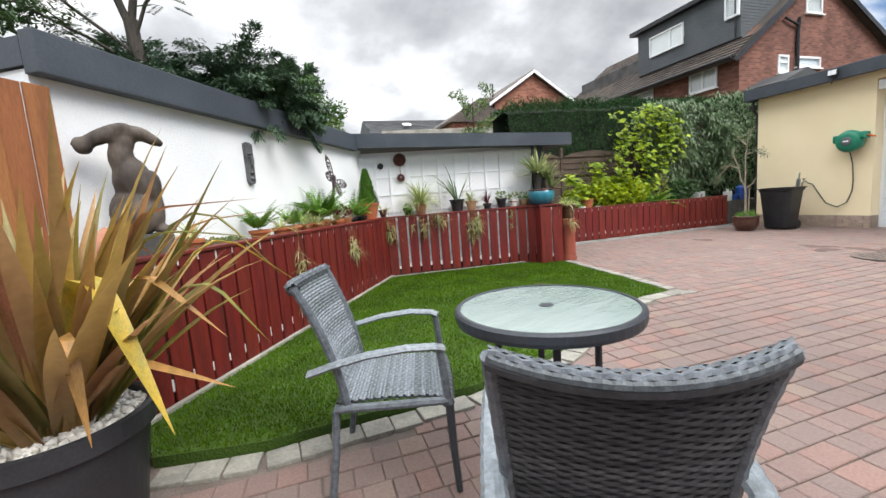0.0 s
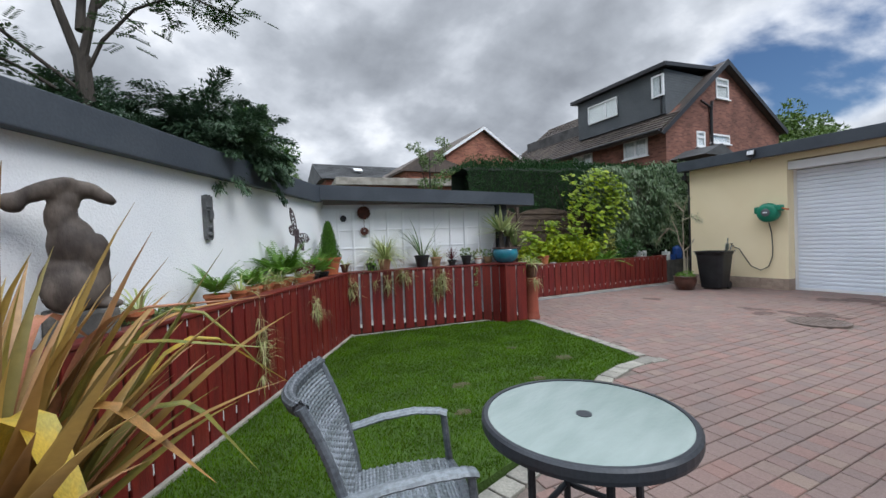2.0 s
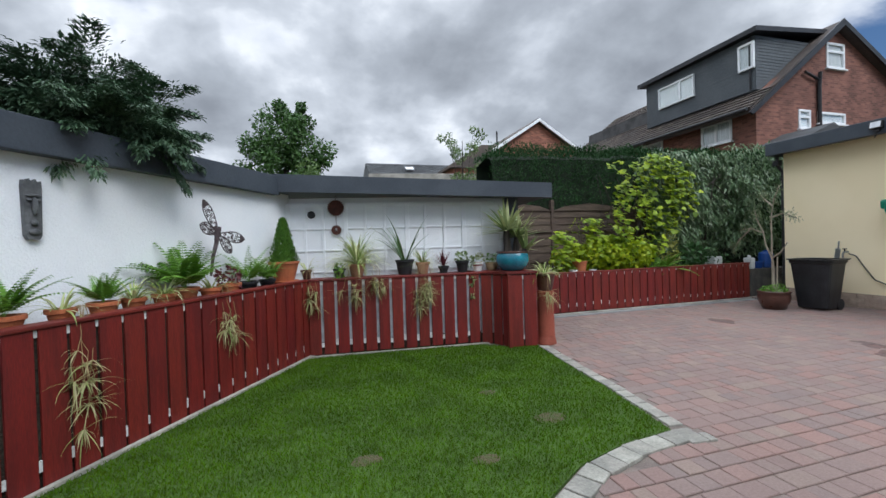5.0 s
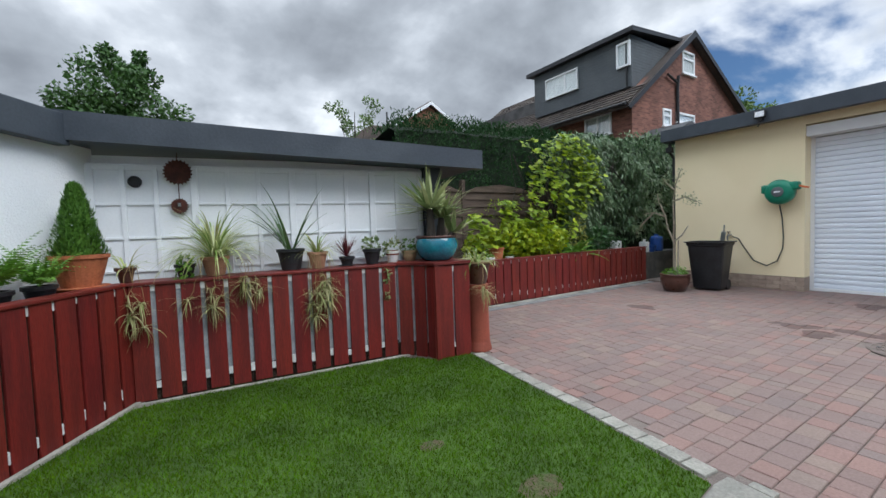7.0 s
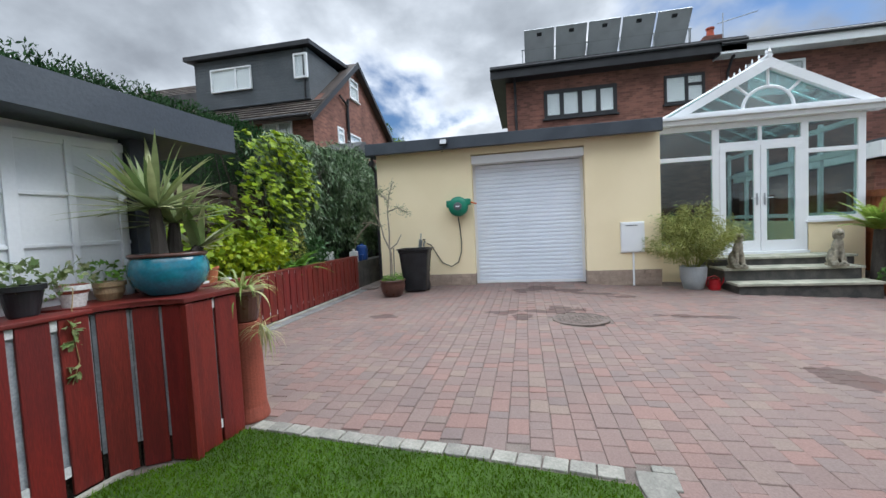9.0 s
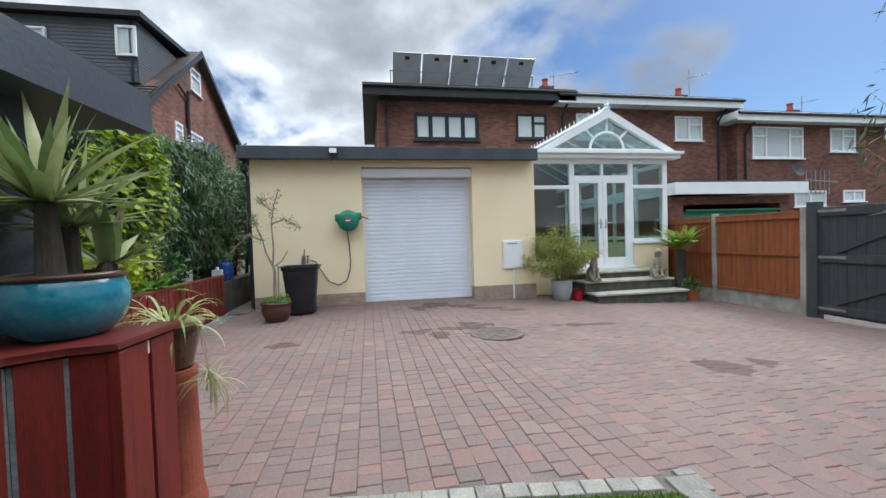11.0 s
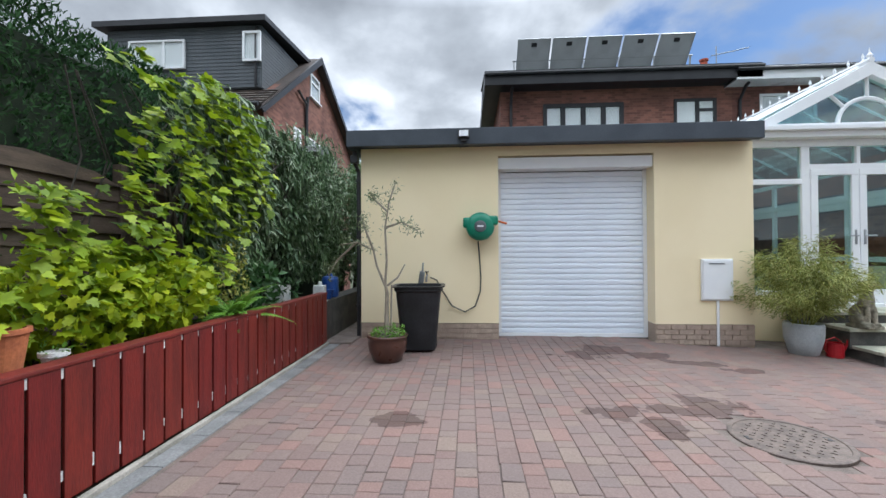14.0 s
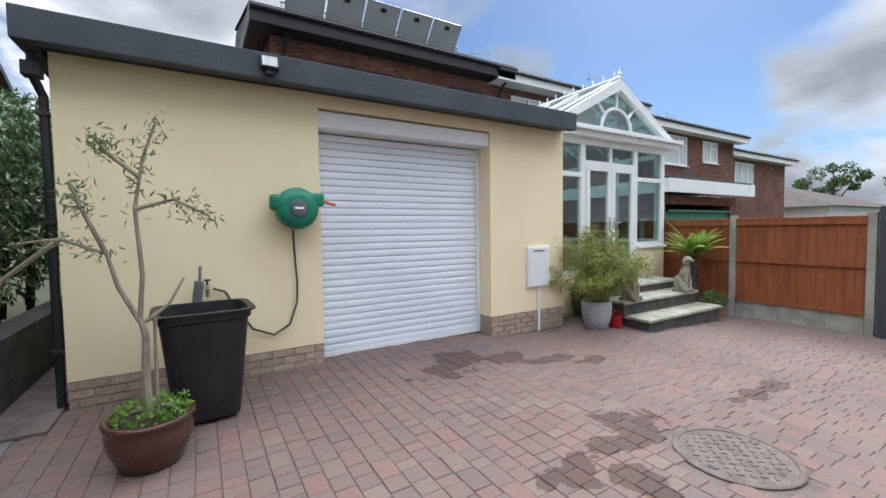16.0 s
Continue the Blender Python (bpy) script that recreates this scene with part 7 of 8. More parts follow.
spider_pot(on_front(1.46, 0.17), "spider plant with a thick beard of runners", hang=[(-0.10, -0.06, 0.13), (-0.04, -0.07, 0.13), (0.02, -0.07, 0.13), (0.06, -0.06, 0.13), (-0.07, -0.06, 0.12)], hl=0.52, n=50, length=0.299, r=0.085, h=0.16, material=clay_pale)
co = potted("red_cordyline", "spiky dark red plant in a small black pot", on_front(1.74, 0.16), 0.05, 0.065, 0.10, black_plastic)
bm = bmesh.new(); lathe(bm, [(0.07, -0.002), (0.085, 0.012), (0.08, 0.015), (0.06, 0.008)], 20); part("saucer", bm, black_plastic, co)
part("leaves", rosette("leaves", 34, 0.10, 0.24, 0.014, (0.3, 1.5), (0.1, 0.7), 0.01), purple_leaf, co)
sm = potted("leafy_plant", "small pale leafy plant in a black pot", on_front(2.00, 0.16), 0.06, 0.085, 0.16, black_plastic)
part("foliage", leaves("foliage", [clump(130, (0, 0, 0.20), 0.09, 0.04, 0.7), clump(40, (0.1, -0.05, 0.15), 0.07, 0.035, 0.7)]), hued("pale_green", [(0.22, 0.28, 0.12), (0.12, 0.2, 0.06)]), sm)
wp = potted("trailing_ivy", "variegated ivy trailing from a white and red pot", on_front(2.21, 0.14), 0.05, 0.066, 0.13, white_glaze)
bm = bmesh.new(); lathe(bm, [(0.064, 0.085), (0.0695, 0.09), (0.072, 0.131), (0.06, 0.131)], 22); part("pot_band", bm, clay_red, wp)
part("foliage", leaves("foliage", [clump(50, (0, 0, 0.17), 0.09, 0.045, 0.7), clump(34, (-0.12, -0.16, -0.18), 0.05, 0.045, 0.9, LOBED, 0.3, (0.8, 0.3, 3.6))], LOBED), hued("variegated", [(0.34, 0.38, 0.18), (0.14, 0.22, 0.06), (0.42, 0.44, 0.26)]), wp)
bm = bmesh.new(); tube(bm, [(0, 0, 0.14), (-0.08, -0.13, 0.10), (-0.12, -0.16, -0.05), (-0.10, -0.165, -0.25), (-0.14, -0.165, -0.36)], 0.0025, 4); part("runner", bm, dry_stem, wp)
bp_ = potted("leafy_plant", "small green plant in a beige glazed pot", on_front(2.42, 0.18), 0.055, 0.075, 0.12, beige_glaze, belly=0.01)
part("foliage", leaves("foliage", [clump(70, (0, 0, 0.17), 0.085, 0.05, 0.45)]), fern_leaf, bp_)

# -- the blue pot with its yucca
yu = thing("yucca", "variegated yucca with two stems in a glazed blue bowl", "potted plant", pose(4.165, 6.60, 0.979) @ Matrix.Scale(1.17, 4))
bm = bmesh.new(); lathe(bm, [(0.11, 0.0), (0.13, 0.008), (0.175, 0.06), (0.195, 0.12), (0.19, 0.17), (0.178, 0.20), (0.175, 0.205), (0.16, 0.205), (0.16, 0.16), (0.01, 0.15)], 40); part("bowl", bm, blue_glaze, yu, smooth=True)
bm = bmesh.new(); lathe(bm, [(0.172, 0.203), (0.186, 0.207), (0.190, 0.218), (0.180, 0.226), (0.160, 0.222), (0.158, 0.19)], 40); part("rim", bm, clay_dark, yu, smooth=True)
soil_disc(yu, 0.16, 0.195)
for (x, y), h, n, L_ in (((-0.05, 0.0), 0.28, 46, 0.35), ((0.06, 0.02), 0.20, 38, 0.31), ((0.11, -0.07), 0.06, 16, 0.24)):
    bm = bmesh.new(); tube(bm, [(x, y, 0.17), (x * 1.1, y, 0.19 + h * 0.5), (x * 1.25, y, 0.19 + h)], [0.045, 0.036, 0.028], 10); part("stem", bm, bark, yu)
    ob = part("leaves", rosette("leaves", n, 0.0, L_, 0.044, (-0.15, 1.45), (0.05, 0.65), 0.03, 7), yucca_leaf, yu)
    ob.location = (x * 1.25, y, 0.19 + h)

# -- clay pipe with a spider plant
pp = thing("chimney_pipe_planter", "tall red clay pipe planter beside the fence end", "planter", pose(4.515, 6.36, 0))
bm = bmesh.new(); lathe(bm, [(0.135, 0.0), (0.135, 0.02), (0.118, 0.10), (0.106, 0.64), (0.116, 0.68), (0.116, 0.71), (0.09, 0.71), (0.09, 0.1)], 30); part("pipe", bm, clay_red, pp, smooth=False)
sp = thing("spider_plant", "pale spider plant in a brown patterned pot on the clay pipe", "potted plant", pose(4.515, 6.36, 0.712))
pot_shape(sp, 0.095, 0.136, 0.23, clay_dark); soil_disc(sp, 0.118, 0.21)
bm = bmesh.new(); lathe(bm, [(0.134, 0.222), (0.154, 0.225), (0.154, 0.240), (0.128, 0.238)], 26); part("rim", bm, beige_glaze, sp)
part("leaves", rosette("leaves", 64, 0.215, 0.285, 0.0155, (0.1, 1.3), (1.3, 2.8), 0.06, 10), spider_leaf, sp)
trailing(sp, [(-0.04, -0.05, 0.22)], 0.36, runner_leaf, 1)
for x, y, r, h, lab, lf in ((6.50, 8.42, 0.135, 0.29, "thin twiggy plant in a large terracotta pot on the raised bed", True), (6.74, 8.34, 0.06, 0.12, "small white pot on the raised bed", False), (6.28, 8.30, 0.065, 0.13, "small white pot with green leaves on the raised bed", False)):
    t = potted("shrub_pot", lab, pose(x, y, 0.66), r * 0.75, r, h, clay if lf else white_glaze)
    if lf:
        bm = bmesh.new(); tube(bm, [(0, 0, 0.24), (0.02, 0, 0.6), (0.0, 0.03, 1.05)], [0.008, 0.006, 0.003], 6); part("stem", bm, bark, t)
        part("foliage", leaves("foliage", [clump(46, (0, 0, 0.95), 0.18, 0.06, 0.4), clump(24, (0.03, 0, 0.6), 0.14, 0.05, 0.4)]), gold_leaf, t)
    else:
        part("foliage", leaves("foliage", [clump(40, (0, 0, 0.13), 0.06, 0.04, 0.5)]), fern_leaf, t)

# -- the big flax in the tall grey pot
ph = thing("flax_plant", "large orange green flax in a dark grey pot with gravel", "potted plant", near_spot(-0.80, 2.68, 0) @ Matrix.Scale(1.03, 4))
ph_pot = mat("dark_grey_pot", (0.022, 0.023, 0.027), (0.030, 0.032, 0.037), scale=5, rough=0.5, bump=0.05)
bm = bmesh.new(); lathe(bm, [(0.21, 0.0), (0.225, 0.015), (0.285, 0.43), (0.30, 0.435), (0.315, 0.445), (0.315, 0.515), (0.300, 0.52), (0.285, 0.515), (0.285, 0.46), (0.01, 0.455)], 44); part("pot", bm, ph_pot, ph)
n = 900
a_, r_ = rng.uniform(0, 6.2832, n), 0.275 * np.sqrt(rng.uniform(0, 1, n))
P = np.column_stack([r_ * np.cos(a_), r_ * np.sin(a_), 0.47 + rng.uniform(0, 0.025, n)])
pebble = ([(-0.5, -0.5, -0.3), (0.5, -0.45, -0.3), (0.55, 0.5, -0.3), (-0.45, 0.5, -0.3), (-0.25, -0.3, 0.3), (0.3, -0.25, 0.35), (0.25, 0.3, 0.3), (-0.3, 0.25, 0.35)], [(4, 5, 6, 7), (0, 1, 5, 4), (1, 2, 6, 5), (2, 3, 7, 6), (3, 0, 4, 7)])
gv = part("gravel", scatter("gravel", *pebble, P, sway(n), sway(n, 1.5), rng.uniform(0.016, 0.034, n)), white_gravel, ph, "white gravel mulch")
tagged(gv, kind="stuff")
n = 125
a_ = rng.uniform(0, 6.2832, n)
b_ = np.column_stack([np.cos(a_) * 0.13 * rng.uniform(0, 1, n), np.sin(a_) * 0.13 * rng.uniform(0, 1, n), np.full(n, 0.46)])
part("leaves", strips("leaves", b_, a_, rng.uniform(0.80, 1.50, n), rng.uniform(0.60, 1.22, n), rng.uniform(0.058, 0.088, n), rng.uniform(0.05, 0.70, n), 10, 0.25), phormium_leaf, ph)


def kinked(az, el, rise, fall_el, fall, width, z=0.46):
    """A long strap leaf that rises, folds over and hangs or reaches out; angles in degrees."""
    bm = bmesh.new()
    az = radians(az)
    side = Vector((-math.sin(az), math.cos(az), 0))
    p = Vector((math.cos(az) * 0.05, math.sin(az) * 0.05, z))
    total, rows, steps = rise + fall, [], 16
    for k in range(steps + 1):
        s_ = total * k / steps
        t = min(max((s_ - rise * 0.80) / (rise * 0.34), 0.0), 1.0)
        e_ = radians(el + (fall_el - el) * t * t * (3 - 2 * t))
        d = Vector((math.cos(az) * math.cos(e_), math.sin(az) * math.cos(e_), math.sin(e_)))
        w = width * min(1.0, 0.55 + 1.2 * k / steps) * (1.0 if k < steps * 0.6 else max(0.03, 1 - ((k / steps - 0.6) / 0.4) ** 1.4))
        up_ = d.cross(side) * -0.16 * w
        rows.append([bm.verts.new(p - side * w / 2 - up_), bm.verts.new(p), bm.verts.new(p + side * w / 2 - up_)])
        p = p + d * total / steps
    for r0, r1 in zip(rows, rows[1:]):
        for j in (0, 1):
            bm.faces.new((r0[j], r0[j + 1], r1[j + 1], r1[j]))
    return bm


flax_tones = [mat("flax_" + nm, c1, c2, scale=6, rough=0.4, bump=0.1, fine=60, trans=0.2, stretch=(4, 4, 0.6)) for nm, c1, c2 in (("yellow", (0.52, 0.36, 0.045), (0.36, 0.30, 0.06)), ("pink", (0.46, 0.20, 0.13), (0.34, 0.17, 0.08)), ("olive", (0.17, 0.19, 0.045), (0.26, 0.23, 0.05)), ("orange", (0.42, 0.22, 0.07), (0.28, 0.16, 0.05)))]
for az, el, rise, fel, fall, w, tone in ((-100, 66, 0.62, -84, 0.48, 0.062, 0), (-78, 72, 0.56, -76, 0.30, 0.058, 1), (-40, 68, 0.50, -62, 0.50, 0.066, 0), (-14, 66, 0.66, 2, 0.34, 0.050, 1), (0, 60, 0.72, -52, 0.34, 0.056, 2), (14, 52, 0.66, -42, 0.42, 0.050, 0),
                                       (-24, 60, 0.52, -42, 0.32, 0.046, 3), (-34, 40, 0.34, -10, 0.36, 0.042, 3), (-18, 62, 0.62, -8, 0.36, 0.040, 2), (20, 58, 0.66, 4, 0.34, 0.046, 3), (-150, 62, 0.60, -46, 0.40, 0.05, 3), (150, 60, 0.6, -30, 0.4, 0.05, 2), (-120, 52, 0.5, -35, 0.4, 0.05, 3), (80, 62, 0.66, -30, 0.36, 0.05, 1), (-55, 58, 0.40, -78, 0.30, 0.045, 3), (-8, 48, 0.55, -55, 0.30, 0.045, 2)):
    part("bent_leaf", kinked(az, el, rise * 1.28, fel, fall * 1.25, w * 1.12), flax_tones[tone], ph, smooth=True)

# -- olive tree
ol = thing("olive_tree", "thin young olive tree in a round brown pot", "potted tree", pose(9.56, 6.94, 0))
bm = bmesh.new(); lathe(bm, [(0.15, 0.0), (0.172, 0.01), (0.235, 0.15), (0.247, 0.24), (0.236, 0.29), (0.254, 0.305), (0.258, 0.33), (0.23, 0.335), (0.22, 0.29), (0.01, 0.29)], 34); part("pot", bm, clay_dark, ol, smooth=True)
soil_disc(ol, 0.225, 0.30)
part("underplanting", leaves("underplanting", [clump(560, (0, 0, 0.34), 0.21, 0.028, 0.7, squash=(1, 1, 0.42)), clump(200, (-0.08, -0.13, 0.37), 0.12, 0.028, 0.7)]), fern_leaf, ol)
bm = bmesh.new(); tube(bm, [(0.02, -0.04, 0.25), (0.03, -0.05, 0.95)], 0.012, 6); part("stake", bm, pale_bark, ol)
bm = bmesh.new()
branches = [[(0, 0, 0.25), (0.01, 0.01, 0.55), (-0.01, 0.0, 0.85), (0.0, 0.02, 0.95)], [(0, 0.02, 0.93), (0.0, 0.10, 1.10), (0.02, 0.14, 1.25), (0.0, 0.30, 1.32), (0.05, 0.48, 1.30)], [(0, 0.02, 0.95), (-0.02, 0.0, 1.15), (0.0, 0.02, 1.45), (0.0, -0.02, 1.68), (0.02, -0.08, 1.86)],
            [(0, 0.0, 0.93), (0.0, -0.10, 1.00), (0.02, -0.17, 1.12)], [(0.0, 0.02, 1.45), (0.02, -0.14, 1.50), (0.0, -0.30, 1.42)], [(0.02, 0.14, 1.25), (0.0, 0.22, 1.45), (0.02, 0.26, 1.56)], [(0.0, 0.30, 1.32), (0.02, 0.50, 1.16), (0.0, 0.58, 1.02)], [(0.0, 0.0, 1.60), (0.02, 0.12, 1.70), (0.0, 0.16, 1.76)]]
branches = [[(x * 1.35, y * 1.30, z if z < 0.9 else 0.9 + (z - 0.9) * 1.40) for x, y, z in b] for b in branches]
for b in branches:
    r = 0.034 if b is branches[0] else 0.016
    tube(bm, b, [r * (1 - 0.55 * k / (len(b) - 1)) for k in range(len(b))], 6)
part("trunk", bm, pale_bark, ol)
P, D, N, S = [], [], [], []
for b in branches[1:]:
    if b is branches[3]:
        continue
    for k in range(110):
        t = rng.uniform(0.45, 1.0) * (len(b) - 1)
        i = min(int(t), len(b) - 2)
        p = np.array(b[i]) + (np.array(b[i + 1]) - np.array(b[i])) * (t - i) + rng.normal(0, 0.04, 3)
        P.append(p); D.append(rng.normal(0, 1, 3) + np.array(b[-1]) - np.array(b[-2])); N.append(rng.normal(0, 1, 3)); S.append((0.014, rng.uniform(0.04, 0.075), 0.02))
part("crown", scatter("crown", *LEAF, P, D, N, S), olive_leaf, ol)

# -- bamboo by the steps
bb = thing("bamboo", "bushy pale green bamboo in a round grey pot", "potted plant", pose(10.62, 1.16, ground_z(10.6, 1.16)))
bm = bmesh.new(); lathe(bm, [(0.15, 0.0), (0.17, 0.015), (0.225, 0.22), (0.235, 0.40), (0.225, 0.45), (0.205, 0.45), (0.20, 0.40), (0.01, 0.39)], 34); part("pot", bm, grey_pot, bb, smooth=True)
soil_disc(bb, 0.20, 0.41)
bm = bmesh.new()
P, D, N, S = [], [], [], []
for k in range(60):
    a_, rr, h = rng.uniform(0, 6.2832), rng.uniform(0.1, 1.0), rng.uniform(0.75, 1.2)
    tip = np.array([math.cos(a_) * rr * 0.8, math.sin(a_) * rr * 0.95, 0.42 + h * (1.10 - 0.62 * rr * rr)])
    base_ = np.array([math.cos(a_) * 0.1, math.sin(a_) * 0.1, 0.42])
    midp = base_ * 0.45 + tip * 0.55 + np.array([0, 0, 0.16])
    pts = [base_, midp, tip]
    tube(bm, [tuple(p) for p in pts], [0.004, 0.003, 0.0015], 4)
    for q in range(230):
        t = rng.uniform(0.22, 1.0)
        p = (1 - t) ** 2 * base_ + 2 * t * (1 - t) * midp + t * t * tip + rng.normal(0, 0.055, 3)
        P.append(p); D.append(np.array([math.cos(a_), math.sin(a_), -0.35]) + rng.normal(0, 0.7, 3)); N.append(rng.normal(0, 0.6, 3) + np.array([0, 0, 1])); S.append((0.012, rng.uniform(0.06, 0.12), 0.03))
part("cane", bm, bamboo_leaf, bb)
part("leaves", scatter("leaves", *LEAF, P, D, N, S), bamboo_leaf, bb)

# -- fern tree and pot by the fence
tf = thing("tree_fern", "bright green tree fern beside the steps", "potted plant", pose(10.78, -2.02, ground_z(10.8, -2.0)))
bm = bmesh.new(); tube(bm, [(0, 0, 0), (0.02, 0, 0.6), (0, 0, 1.15)], [0.16, 0.12, 0.10], 12); part("trunk", bm, bark, tf)
part("fronds", fronds(24, 0.90, 1.12, (0.65, 1.4), (0.4, 1.3), 0.15, 30), hued("tree_fern_leaf", [(0.26, 0.40, 0.06), (0.34, 0.46, 0.09), (0.19, 0.32, 0.05)]), tf)
tp = potted("leafy_plant", "round leaved green plant in a terracotta pot", pose(10.28, -1.85, ground_z(10.3, -1.85)), 0.10, 0.14, 0.24, clay, group="")
part("foliage", leaves("foliage", [clump(300, (0, 0, 0.33), 0.19, 0.055, 0.8)]), hued("mid_green", [(0.06, 0.15, 0.03), (0.10, 0.2, 0.04)]), tp)

palm = thing("indoor_palm", "dark leaved palm in a pot inside the glass room", "potted plant", pose(12.25, 0.95, 0.45))
pot_shape(palm, 0.13, 0.17, 0.28, clay_dark); soil_disc(palm, 0.15, 0.25)
part("fronds", fronds(22, 0.95, 0.26, (0.8, 1.45), (0.3, 1.0), 0.16, 22), hued("palm_leaf", [(0.05, 0.11, 0.035), (0.08, 0.15, 0.05)]), palm)

# -- tall feathery bamboo at the drive's edge
tb = thing("tall_bamboo", "tall feathery dark leaved bamboo beside the drive", "bamboo", pose(4.25, 0.68, ground_z(4.25, 0.68)) @ Matrix.Diagonal((1.0, 1.0, 1.28, 1.0)))
bm = bmesh.new()
P, D, N, S = [], [], [], []
for k in range(34):
    a_, h = rng.uniform(0, 6.2832), rng.uniform(1.4, 3.3)
    rr = rng.uniform(0.15, 0.85)
    base_ = np.array([math.cos(a_) * 0.2, math.sin(a_) * 0.2, 0.0])
    midp = np.array([math.cos(a_) * rr * 0.45, math.sin(a_) * rr * 0.45, h * 0.75])
    tip = np.array([math.cos(a_) * rr * 1.25, math.sin(a_) * rr * 1.25, h])
    tube(bm, [tuple((1 - t) ** 2 * base_ + 2 * t * (1 - t) * midp + t * t * tip) for t in np.linspace(0, 1, 7)], [0.009, 0.008, 0.007, 0.006, 0.004, 0.003, 0.0015], 5)
    for q in range(int(70 + 60 * (h < 2.2))):
        t = rng.uniform(0.25, 1.0)
        p = (1 - t) ** 2 * base_ + 2 * t * (1 - t) * midp + t * t * tip + rng.normal(0, 0.10, 3)
        P.append(p); D.append(np.array([math.cos(a_), math.sin(a_), -0.8]) + rng.normal(0, 0.6, 3)); N.append(rng.normal(0, 0.6, 3) + np.array([0, 0, 1])); S.append((0.016, rng.uniform(0.07, 0.14), 0.03))
part("cane", bm, bamboo_leaf, tb)
part("leaves", scatter("leaves", *LEAF, P, D, N, S), hued("dark_bamboo", [(0.05, 0.10, 0.035), (0.09, 0.14, 0.05), (0.04, 0.07, 0.035)]), tb)

# ---- hedge and climbers behind the raised bed ----
def face_cloud(n, x0, x1, z0, z1, y, bulge, size, aspect, down, jitter=0.16, seedv=0.0, freq=1.3, top=None):
    """Leaves over an uneven upright face that looks towards the drive."""
    x, z = rng.uniform(x0, x1, n), rng.uniform(z0, z1, n)
    if top is not None:
        z = z0 + (z - z0) * np.array([top(v) for v in x])
    b = np.array([noise.noise(Vector((a_ * freq, c_ * freq, seedv))) + 0.5 * noise.noise(Vector((a_ * freq * 2.7, c_ * freq * 2.7, seedv + 5))) for a_, c_ in zip(x, z)])
    yy = y - bulge * b + rng.exponential(jitter, n) - jitter * 0.4
    P = np.column_stack([x, yy, z])
    D = np.column_stack([rng.normal(0, 0.55, n), rng.normal(-0.35, 0.4, n), rng.normal(0, 0.5, n) - down])
    N = np.column_stack([rng.normal(0, 0.45, n), rng.normal(-1.0, 0.35, n), rng.normal(0.55, 0.45, n)])
    s = size * rng.uniform(0.6, 1.25, n)
    return P, D, N, np.column_stack([s * aspect, s, s])


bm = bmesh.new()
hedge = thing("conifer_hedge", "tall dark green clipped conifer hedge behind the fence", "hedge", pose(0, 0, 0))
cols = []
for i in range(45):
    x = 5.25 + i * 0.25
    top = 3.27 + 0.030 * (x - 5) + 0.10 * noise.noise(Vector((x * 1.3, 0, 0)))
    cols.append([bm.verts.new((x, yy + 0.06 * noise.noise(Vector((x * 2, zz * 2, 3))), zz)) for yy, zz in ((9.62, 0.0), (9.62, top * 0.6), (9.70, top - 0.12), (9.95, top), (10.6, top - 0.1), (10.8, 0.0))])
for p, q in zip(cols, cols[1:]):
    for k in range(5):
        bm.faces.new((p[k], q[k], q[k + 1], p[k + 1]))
# near-black sheet inside the leaves, the hedge's inner shade put into its colour
part("shade_core", bm, mat("hedge_shade", (0.008, 0.016, 0.007), (0.012, 0.022, 0.009), scale=8, rough=1.0), hedge)
chunks = [face_cloud(28000, 5.2, 15.8, 1.2, 3.52, 9.56, 0.16, 0.075, 0.30, -0.5, 0.08, 1.0, 2.0)]
n = 11000
x = rng.uniform(5.2, 15.8, n)
top = np.array([3.30 + 0.030 * (v - 5) + 0.10 * noise.noise(Vector((v * 1.3, 0, 0))) + 0.05 * noise.noise(Vector((v * 5, 2, 0))) for v in x])
chunks.append((np.column_stack([x, rng.uniform(9.5, 10.7, n), top + rng.normal(0, 0.045, n)]), np.column_stack([rng.normal(0, 0.6, n), rng.normal(0, 0.6, n), np.ones(n)]), sway(n), np.column_stack([rng.uniform(0.02, 0.035, n), rng.uniform(0.05, 0.12, n), np.full(n, 0.03)])))
part("foliage", leaves("foliage", chunks), hedge_leaf, hedge)
lau = thing("evergreen_shrub", "tall dark evergreen shrub with long drooping leaves", "shrub", pose(0, 0, 0))
bm = bmesh.new()
for k in range(16):
    x = 8.1 + k * 0.2 + rng.normal(0, 0.05)
    tube(bm, [(x, 9.1, 0.6), (x + rng.normal(0, 0.1), 8.98, 1.3), (x + rng.normal(0, 0.25), 8.85, 2.2), (x + rng.normal(0, 0.3), 8.8, 2.8)], [0.03, 0.024, 0.015, 0.006], 6)
part("stem", bm, bark, lau)
part("foliage", leaves("foliage", [face_cloud(9600, 8.7, 11.2, 1.15, 3.45, 8.82, 0.36, 0.175, 0.25, 1.1, 0.14, 3.0, 1.2, lambda v: 0.93 + 0.07 * noise.noise(Vector((v * 2.2, 1, 1)))),
                                      face_cloud(3600, 11.0, 13.4, 0.9, 3.55, 8.75, 0.30, 0.15, 0.24, 0.9, 0.2, 4.0, 1.2), face_cloud(1500, 8.7, 10.6, 0.75, 1.4, 9.05, 0.25, 0.13, 0.3, 0.8, 0.15, 6.0, 1.5)]), laurel_leaf, lau)
back_growth = thing("overgrown_shrubs", "dark overgrown shrubs at the end of the side passage", "shrub", pose(0, 0, 0))
bm = bmesh.new()
